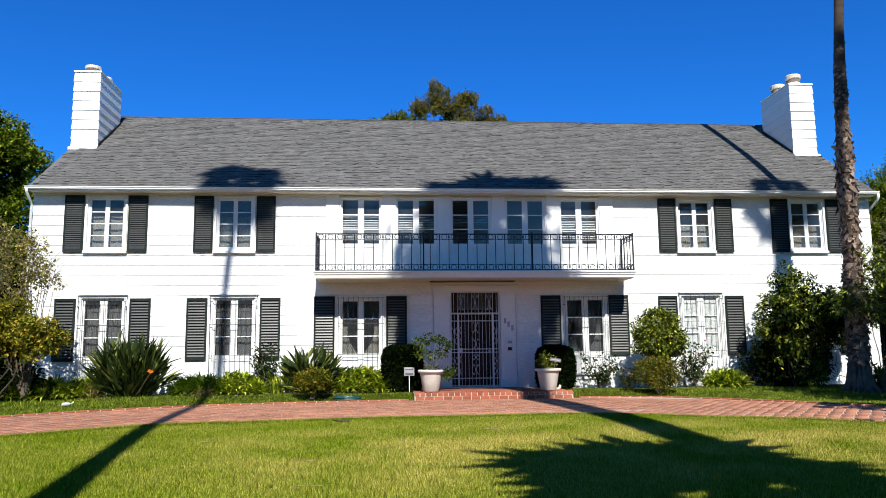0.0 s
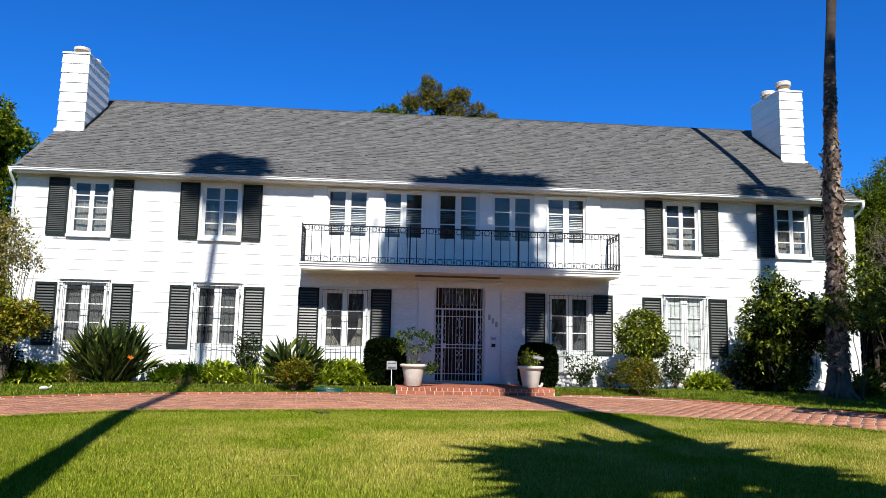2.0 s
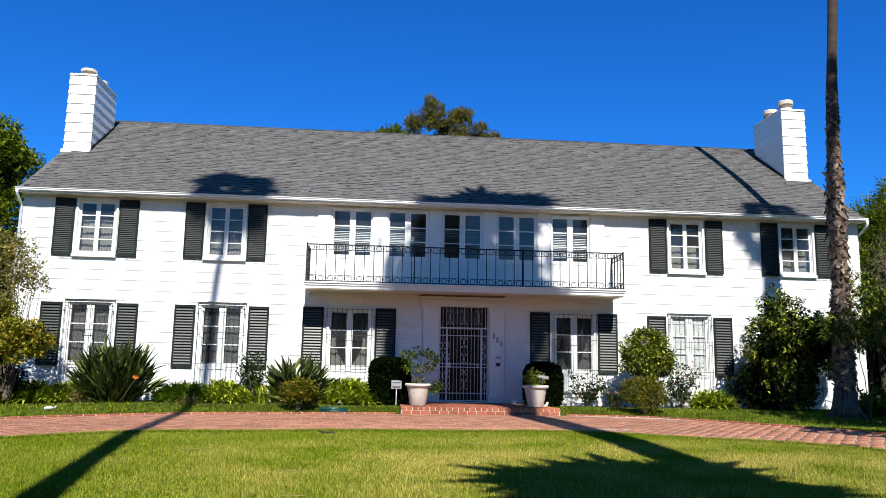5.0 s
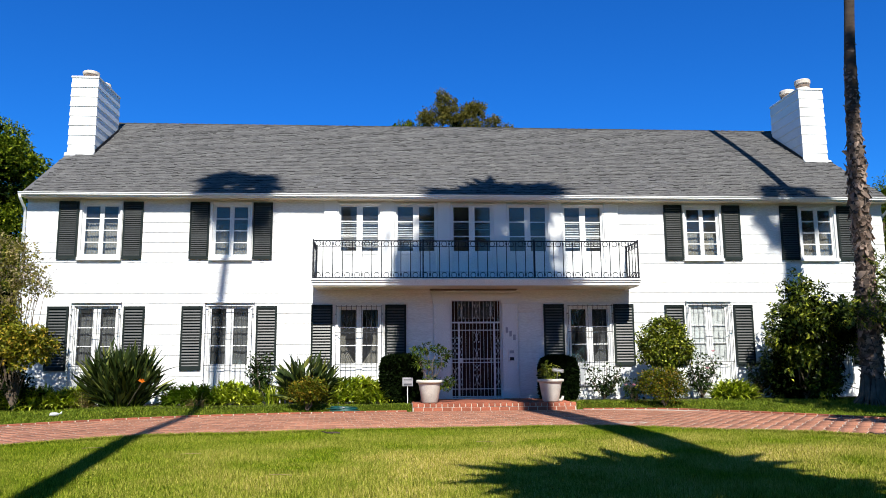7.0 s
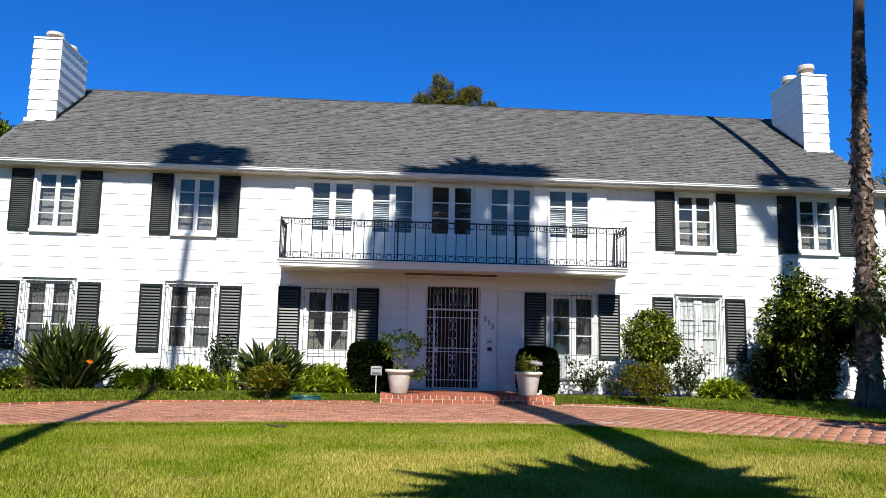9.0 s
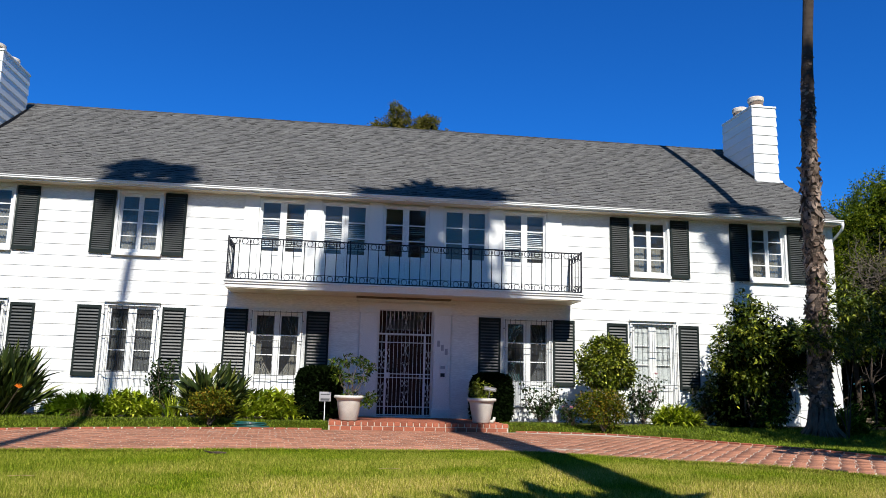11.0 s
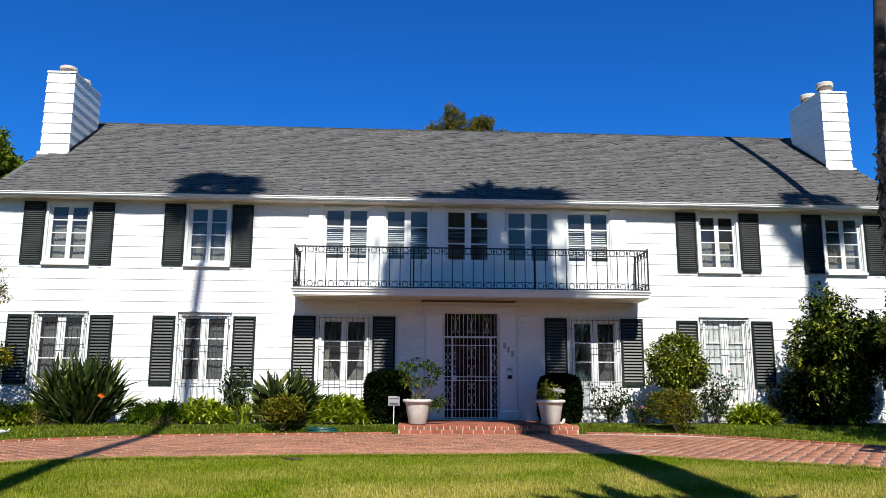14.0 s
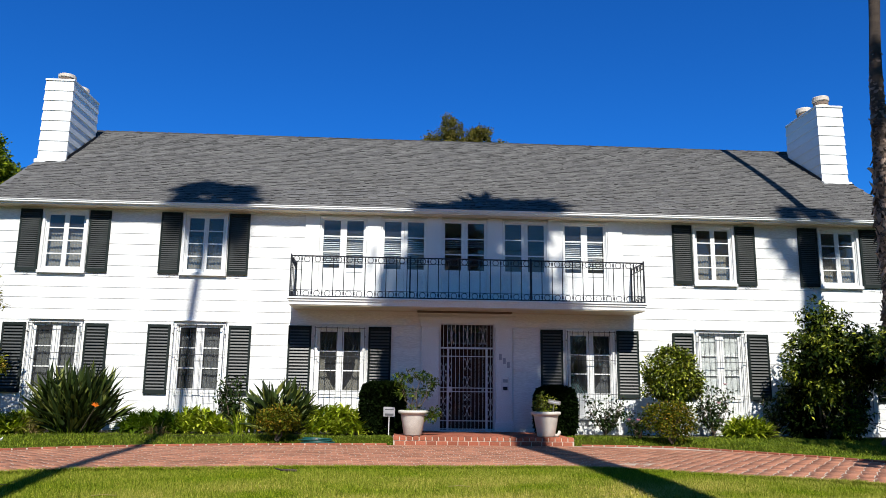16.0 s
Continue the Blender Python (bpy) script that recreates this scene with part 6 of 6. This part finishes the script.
billow("background_tree", (3.1, 70.6, 0), [(K * a, K * b, 1.05 + K * (c - 1.05), K * d, K * e, K * f) for a, b, c, d, e, f in far_tree], 11, (0.30, 0.62), 3, 2100, (0.3, 0.9), 12, 0.24, PINE, "tall olive-green tree standing far behind the roof", 0.5, 0.3, 0.5, fork=0.6, width=0.3, core=0.2)
near_top = [(0.1, 0, 11.75, 0.55, 0.6, 0.42), (0.7, 0, 11.7, 0.5, 0.5, 0.3), (-0.6, 0, 11.5, 0.45, 0.5, 0.3), (-1.15, 0, 11.4, 0.4, 0.5, 0.26), (0.2, 0, 11.0, 1.0, 0.8, 0.6)]
billow("background_tree", (-1.05, 69.6, 0), [(K * a, K * b, 1.05 + K * (c - 1.05), K * d, K * e, K * f) for a, b, c, d, e, f in near_top], 8, (0.4, 0.8), 4, 1000, (0.3, 0.8), 12, 0.29, TREE, "bright green tree top far behind the roof", 0.4, 0.4, 0.5, fork=0.6, width=0.3)
billow("broadleaf_tree", (-17.75, 8.0, 0), [(0.3, 0, 9.25, 1.2, 1.1, 0.9), (1.1, 0, 8.5, 1.0, 1.0, 0.7), (-0.9, 0, 9.0, 1.4, 1.2, 1.2), (0.9, 0, 7.2, 1.2, 1.1, 0.9), (-0.4, 0, 7.4, 1.6, 1.2, 1.2), (1.2, 0, 5.8, 1.1, 1.0, 0.9), (-0.6, 0, 5.6, 1.6, 1.2, 1.1), (1.5, 0, 4.5, 1.0, 1.0, 0.8), (0.2, 0, 3.9, 1.5, 1.2, 1.0), (-1.4, 0, 3.2, 1.4, 1.2, 1.2), (0.9, 0, 2.8, 1.2, 1.0, 1.0), (0, 0, 1.5, 1.6, 1.0, 1.2)], 11, (0.34, 0.56), 5, 6000, (0.15, 0.36), 13, 0.12, LIVELY, "leafy green tree beyond the corner of the house", 0.3, 0.45, 0.55, inner=0.6, width=0.14, core=1.6)
# the tall bright tree behind, and the lower tree of dark leaves and bare twigs before it
crown = [(0.2, 0.6, 5.0, 0.8, 0.9, 0.8), (1.3, 0.6, 5.7, 0.9, 1.0, 0.8), (2.4, 0.8, 6.4, 0.9, 1.0, 0.9), (3.3, 0.9, 7.1, 0.9, 1.0, 0.9), (4.6, 1.0, 6.8, 1.1, 1.1, 1.0), (6.0, 1.0, 7.1, 1.1, 1.1, 1.1), (7.4, 1.0, 7.0, 1.2, 1.1, 1.2), (0.5, 0.9, 4.4, 0.9, 0.9, 0.8), (2.0, 1.2, 5.2, 1.2, 1.0, 0.9), (3.9, 1.4, 5.6, 1.4, 1.0, 1.0), (5.8, 1.4, 5.6, 1.5, 1.0, 1.2)]
billow("broadleaf_tree", (12.9, 1.6, 0), crown, 8, (0.34, 0.58), 6, 8000, (0.22, 0.55), 14, 0.085, LIVELY, "tall bright green tree with upright shoots beyond the garden", 0.25, 0.8, 0.45, inner=0.7, width=0.12, core=1.6)
lower = [(0.4, -0.6, 2.9, 0.8, 0.8, 0.6), (1.6, -0.9, 2.9, 1.2, 0.9, 0.7), (3.2, -0.9, 3.1, 1.3, 0.9, 0.8), (4.9, -0.6, 3.0, 1.4, 0.9, 0.9), (1.2, -1.6, 3.3, 1.0, 0.8, 0.6), (2.7, -1.9, 3.2, 1.1, 0.8, 0.7), (4.3, -2.0, 3.4, 1.2, 0.8, 0.8), (5.8, -1.6, 3.8, 1.2, 0.8, 1.0), (2.0, -0.6, 3.9, 1.2, 0.7, 0.5), (3.9, -0.6, 4.2, 1.3, 0.7, 0.6), (0.7, 0.0, 3.9, 0.8, 0.6, 0.6), (2.9, -2.0, 2.5, 0.9, 0.6, 0.5), (4.0, -2.3, 2.4, 1.0, 0.6, 0.55), (5.3, -2.1, 2.5, 1.1, 0.6, 0.6)]
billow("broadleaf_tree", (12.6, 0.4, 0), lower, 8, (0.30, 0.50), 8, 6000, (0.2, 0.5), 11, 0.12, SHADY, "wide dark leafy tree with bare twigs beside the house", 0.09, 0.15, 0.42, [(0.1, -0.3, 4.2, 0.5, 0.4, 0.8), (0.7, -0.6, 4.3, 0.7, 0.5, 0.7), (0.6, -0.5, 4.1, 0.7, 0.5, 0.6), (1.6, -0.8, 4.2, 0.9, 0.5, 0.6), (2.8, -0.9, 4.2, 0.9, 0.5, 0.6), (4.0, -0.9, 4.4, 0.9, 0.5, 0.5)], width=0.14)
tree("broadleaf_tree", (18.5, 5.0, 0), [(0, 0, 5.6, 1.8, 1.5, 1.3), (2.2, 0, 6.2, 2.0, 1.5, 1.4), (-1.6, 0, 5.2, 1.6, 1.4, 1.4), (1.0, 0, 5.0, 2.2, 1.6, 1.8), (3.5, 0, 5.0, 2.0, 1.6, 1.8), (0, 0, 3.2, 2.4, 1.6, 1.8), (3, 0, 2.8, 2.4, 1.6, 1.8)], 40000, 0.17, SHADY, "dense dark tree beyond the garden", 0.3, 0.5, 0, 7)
under = [(2.6, 0.8, 1.2, 1.1, 0.8, 1.0), (4.2, 0.8, 1.4, 1.3, 0.8, 1.2), (5.8, 0.8, 1.5, 1.3, 0.8, 1.2), (2.2, 0.4, 0.4, 0.8, 0.5, 0.5), (4.2, 0.3, 0.4, 1.3, 0.5, 0.5), (6.2, 0.3, 0.4, 1.3, 0.5, 0.5)]
# the black shade under the trees is put into these leaves
shrub("shaded_shrub", (10.9, 0.2, 0), under + [(7.2, 0.8, 1.6, 1.3, 0.8, 1.2), (2.6, 2.0, 2.6, 1.2, 0.8, 1.2), (4.2, 2.0, 2.6, 1.5, 0.8, 1.3), (6.0, 1.8, 2.6, 1.6, 0.8, 1.3)], 44000, 0.17, BOX_SHADE, "shrubs under the trees beside the house, their leaves darkened for shade", 0.4, [(b[0], b[1], b[2]) for b in under], 0.05)
# low fern-like growth and a bare sapling in the shade beside the palm
shrub("shaded_shrub", (10.1, -2.2, 0), [(0.2, 0.3, 0.3, 0.5, 0.35, 0.28), (0.8, 0.4, 0.22, 0.45, 0.3, 0.2), (-1.3, 0.5, 0.35, 0.3, 0.3, 0.35)], 900, 0.16, CITRUS, "low sparse growth at the foot of the palm", 0.3, [(0.2, 0.1, 0.4), (0.6, 0.2, 0.35), (-1.2, 0.4, 0.5)], 0.015)
t = thing("sapling", (11.6, -1.6, 0.0), "thin bare sapling in the shade under the tree", "tree")
part("trunk", Mesh().tube([(0, 0, 0), (0.03, 0, 0.7), (-0.03, 0.02, 1.4), (0.05, 0, 2.2), (0.0, 0, 3.0)], [0.03, 0.027, 0.024, 0.02, 0.014], 8), BARK, t, smooth=True)
part("limb_mass", branches((-0.02, 0.02, 1.2), [(-0.35, 0, 1.75), (0.5, 0.1, 2.3), (0.9, -0.1, 2.0), (-0.3, 0.1, 2.6)], 0.013, 0.006, 0.08, 6, 4), BARK, t, kind="stuff")

# a spreading tree on the verge, whose shade lies on the corner of the garden
shade = [(-3.9, 0, 11.1, 1.4, 1.1, 0.8), (-3.4, 0, 10.0, 1.2, 1.0, 0.7), (-1.8, 0.2, 11.1, 1.6, 1.3, 1.0), (0.3, 0, 11.4, 1.8, 1.4, 1.2), (2.4, 0, 11.8, 2.0, 1.5, 1.4), (4.6, 0, 11.7, 2.1, 1.5, 1.4), (6.6, 0, 11.6, 2.0, 1.5, 1.4), (8.4, 0, 11.2, 1.8, 1.4, 1.4), (-1.0, -0.5, 9.4, 1.7, 1.2, 0.7), (1.5, -0.8, 9.4, 1.7, 1.2, 1.0), (4.0, -0.8, 9.4, 1.9, 1.2, 1.1), (1.2, -0.9, 7.9, 1.5, 1.0, 0.7), (3.8, -0.9, 7.8, 1.6, 1.0, 0.8), (-5.7, 0.5, 6.7, 1.0, 0.8, 0.4)]
tree("street_tree", (13.4, -14.0, -0.3), shade, 19000, 0.36, TREE, "spreading leafy tree on the verge", 0.26, 0.5, 0, 77)

# trees across the street
for k in range(11):
    x = -66 + 13 * k + 3 * math.sin(5 * k)
    tree("street_tree", (x, -58 + 3 * math.sin(3 * k), -0.5), [(0, 0, 8.5 + 1.5 * math.sin(2 * k), 5.5, 3.5, 3.4), (-3.5, 0, 5.5, 4.5, 3.0, 3.6), (3.5, 0, 5.2, 4.5, 3.0, 3.6), (0, 0, 2.2, 5.5, 3.0, 2.4)], 9000, 0.85, TREE, "leafy street tree across the road", 0.3, 0.6, 0, 60 + k)

# ---- grass ----


def grass(name, xs, ys, n, keep, h, w, label, sink=0.022, mat=None, line=None, slant=(0.3, 1.5)):
    X, Y = rng.uniform(*xs, n), rng.uniform(*ys, n)
    if line:
        Y = Y + np.array([line(a) for a in X])
    ok = np.array([keep(a, b) for a, b in zip(X, Y)])
    X, Y = X[ok], Y[ok]
    n = len(X)
    Z = np.array([ground_z(a, b) for a, b in zip(X, Y)]) - sink
    B = np.stack([X, Y, Z], 1)
    az = rng.uniform(0, 6.283, n)
    H = rng.uniform(h[0], h[1], n) * (1 + 0.25 * np.sin(1.7 * X) * np.sin(1.3 * Y))
    lean = rng.uniform(*slant, n)
    d = np.stack([np.cos(az) * lean, np.sin(az) * lean, np.ones(n)], 1)
    sd = np.stack([-np.sin(az), np.cos(az), np.zeros(n)], 1) * rng.uniform(w[0], w[1], n)[:, None]
    V = np.stack([B + sd, B - sd, B + d * H[:, None]], 1).reshape(-1, 3)
    F = np.arange(3 * n).reshape(-1, 3)
    ob = new(name, quick(name, V, F, mat or GRASS))
    return tagged(ob, label, "grass", kind="stuff")


grass("lawn_grass", (-9.5, 6.2), (-16.5, -7.2), 820000, lambda x, y: y < near_y(x) + 0.10 + 0.04 * math.sin(7 * x) + 0.03 * math.sin(17 * x), (0.032, 0.058), (0.0034, 0.0064), "mown lawn grass, green with dry patches, before the driveway", 0.012, slant=(0.1, 0.8))
grass("lawn_edge_grass", (-9.5, 6.2), (-0.18, 0.16), 60000, lambda x, y: y < near_y(x) + 0.10 + 0.03 * math.sin(9 * x) + 0.02 * math.sin(23 * x), (0.04, 0.075), (0.004, 0.007), "longer grass along the edge of the driveway", 0.012, None, near_y)
grass("border_grass", (-12.5, 14.0), (-9.5, -1.0), 260000, lambda x, y: y > far_y(x) + 0.12 and y < (-1.45 if x < -1.8 else -2.4 if x < 2.17 else -1.0) and not (-1.85 < x < 2.2), (0.03, 0.065), (0.005, 0.010), "narrow green grass strip between the driveway and the borders", 0.022, STRIP)

# ---- drive bricks ----


U0, U1, ROWS_N, ROW, LONG = 0.095, 0.953, 37, 0.153, 0.2135
BRICK_ONE = Mesh().box(-0.1015, 0.1015, -0.073, 0.073, 0, 0.02, 0.002).data("brick", PAVER)


def drive_lines():
    """The guide that the courses run parallel to, and its outward normals: a bow between two straights."""
    def run(turn, bend, way):
        p, s, rows = np.array([-2.0, -7.45]), 0.0, []
        while s < 12.0:
            a = radians(turn) * min(1.0, s / bend)
            rows.append((p[0], p[1], -math.sin(a * way), math.cos(a * way)))
            p = p + 0.04 * np.array([way * math.cos(a), math.sin(a)])
            s += 0.04
        return np.array(rows)
    left, right = run(-33.0, 4.0, -1), run(-35.0, 5.5, 1)
    both = np.concatenate([left[:0:-1], right])
    return both[:, :2], both[:, 2:]


def lay_drive():
    V, F, singles = [], [], 0
    rnd = random.Random(9)
    edge, out = drive_lines()
    ref = int(np.argmin(abs(edge[:, 0] + 2.6)))
    for r in range(-14, ROWS_N):
        line = edge + out * (r + 0.5) * ROW
        cum = np.concatenate([[0], np.cumsum(np.linalg.norm(np.diff(line, axis=0), axis=1))])
        d = cum[ref] % LONG + (LONG / 2 if r % 2 else 0.0) - LONG + rnd.uniform(-0.018, 0.018)
        while d + LONG < cum[-1]:
            d += LONG
            at = d + rnd.uniform(-0.006, 0.006)
            x, y = float(np.interp(at, cum, line[:, 0])), float(np.interp(at, cum, line[:, 1]))
            if y > far_y(x) + 0.05 or x > 7.5 or x < -12.0 or y < near_y(x) + 0.02:
                continue
            k = min(len(line) - 2, int(np.searchsorted(cum, d)))
            a = math.atan2(-out[k][0], out[k][1]) + rnd.uniform(-0.01, 0.01)
            z = ground_z(x, y) + rnd.uniform(-0.0004, 0.001)
            if singles < 300 and 0 <= r < 14 and -4.0 < x < 2.0:
                singles += 1
                ob = part("brick", BRICK_ONE, BRICK_PIECE, drive, at=(x, y, z))
                ob.rotation_euler = (0, 0, a)
                continue
            ca, sa, i = math.cos(a), math.sin(a), len(V)
            for zz, q in ((0.0, 0.0), (0.02, 0.002)):
                for lx, ly in ((-0.1015, -0.073), (0.1015, -0.073), (0.1015, 0.073), (-0.1015, 0.073)):
                    lx, ly = lx - math.copysign(q, lx), ly - math.copysign(q, ly)
                    V.append((x + ca * lx - sa * ly, y + sa * lx + ca * ly, z + zz))
            F += [(i + 4, i + 5, i + 6, i + 7), (i, i + 1, i + 5, i + 4), (i + 1, i + 2, i + 6, i + 5), (i + 2, i + 3, i + 7, i + 6), (i + 3, i, i + 4, i + 7)]
    ob = new("paving_bricks", quick("paving_bricks", np.array(V), np.array(F), BRICK))
    ob.parent = drive
    tagged(ob, "red paving bricks in running bond", kind="stuff")


lay_drive()
# raised edging along the lawn strip
EDGE = Mesh().box(-0.110, 0.110, -0.05, 0.05, 0, 0.046, 0.006).data("brick", BRICK_PIECE)
line = [spline(FAR, U0 + (U1 - U0) * k / 400) for k in range(401)]
cum = [0.0]
for a, b in zip(line, line[1:]):
    cum.append(cum[-1] + (b - a).length)
kerb = single("kerb", Mesh().tube([(p.x - 0.025, p.y + 0.055, ground_z(p.x, p.y) + 0.022) for p in line[::4] if p.x < -1.9], 0.024, 8).tube([(p.x + 0.04, p.y + 0.05, ground_z(p.x, p.y) + 0.022) for p in line[::4] if p.x > 2.3], 0.024, 8), MORTAR, "low red brick edging along the driveway", "edging", "structure")
d = 0.13
while d < cum[-1] - 0.2:
    k = int(np.searchsorted(cum, d)) - 1
    p, t = line[k].lerp(line[k + 1], (d - cum[k]) / (cum[k + 1] - cum[k])), (line[k + 1] - line[k]).normalized()
    d += 0.25
    if -1.9 < p.x < 2.28:
        continue
    n = Vector((-t.y, t.x)) * (1 if t.x > 0 else -1)
    ob = part("brick", EDGE, BRICK_PIECE, kerb, at=(p.x + n.x * 0.06, p.y + n.y * 0.06, ground_z(p.x, p.y) + 0.005))
    ob.rotation_euler = (0, 0, math.atan2(t.y, t.x))

# ---- roof shingles ----
EXPO = 0.132
TAB = Mesh()
TAB.add([(-0.108, 0, 0.012), (0.108, 0, 0.012), (0.108, 0.165, 0.002), (-0.108, 0.165, 0.002), (-0.108, 0, -0.004), (0.108, 0, -0.004), (0.108, 0.165, -0.004), (-0.108, 0.165, -0.004)], [(0, 1, 2, 3), (4, 5, 1, 0), (5, 6, 2, 1), (7, 4, 0, 3), (6, 7, 3, 2), (7, 6, 5, 4)])
TAB_DATA = TAB.data("shingle", SHINGLE_PIECE)
# the front butt face of each tab takes the darker material
TAB_DATA.materials.append(DARK_EDGE)
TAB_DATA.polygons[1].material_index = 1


def lay_roof():
    rnd = random.Random(5)
    V, F, singles = [], [], 0
    length = math.hypot(RIDGE_Y + 0.36, RIDGE - 5.66)
    n = int(length / EXPO)
    up = np.array([0.0, -math.sin(SLOPE), math.cos(SLOPE)])
    along = np.array([0.0, math.cos(SLOPE), math.sin(SLOPE)])
    origin = np.array([0.0, -0.40, 5.66 - 0.04 * math.tan(SLOPE)])
    for j in range(n + 1):
        x = XL - 0.06 + rnd.uniform(0.0, 0.3)
        while x < XR + 0.05:
            w = rnd.choice((0.07, 0.10, 0.13, 0.16, 0.22))
            c = x + w / 2
            x += w + 0.0015
            if c - w / 2 < XL - 0.08 or c + w / 2 > XR + 0.08:
                continue
            if (c < -11.37 or c > 11.0) and 2.45 < j * EXPO * math.cos(SLOPE) - 0.36 < 4.2:
                continue
            lift = rnd.choice((0.001, 0.004, 0.008, 0.014))
            base = origin + along * (j * EXPO + (rnd.choice((-0.03, -0.012, 0.0, 0.0, 0.015)) if j else 0.0)) + np.array([c, 0, 0])
            if singles < 300 and 2 <= j < 11 and -5.0 < c < 6.0 and w == 0.22:
                singles += 1
                ob = part("shingle", TAB_DATA, SHINGLE_PIECE, roof, at=tuple(base + up * lift))
                ob.rotation_euler = (SLOPE, 0, 0)
                continue
            i = len(V)
            h = w / 2 - 0.001
            top = min(0.165, length - j * EXPO + 0.04)
            for a, b, z in ((-h, 0, lift + 0.010), (h, 0, lift + 0.010), (h, top, 0.003), (-h, top, 0.003), (-h, 0, -0.003), (h, 0, -0.003)):
                V.append(base + np.array([a, 0, 0]) + along * b + up * z)
            F += [(i, i + 1, i + 2, i + 3), (i + 4, i + 5, i + 1, i)]
    me = quick("roof_shingles", np.array(V), np.array(F), SHINGLE)
    me.materials.append(DARK_EDGE)
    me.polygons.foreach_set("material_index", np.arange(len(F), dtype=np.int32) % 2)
    ob = new("roof_shingles", me)
    ob.parent = roof
    tagged(ob, "grey asphalt shingles laid in courses", kind="stuff")


lay_roof()
x = XL - 0.06
RCAP = Mesh().add([(0, -0.095, -0.082), (0, 0, 0.012), (0, 0.095, -0.082), (0.30, -0.092, -0.094), (0.30, 0, -0.006), (0.30, 0.092, -0.094)], [(0, 3, 4, 1), (1, 4, 5, 2), (0, 1, 2), (3, 5, 4)]).data("ridge_shingle", RIDGE_CAP)
while x < XR - 0.2:
    part("ridge_shingle", RCAP, SHINGLE_PIECE, roof, at=(x, RIDGE_Y, RIDGE + 0.025))
    x += 0.25
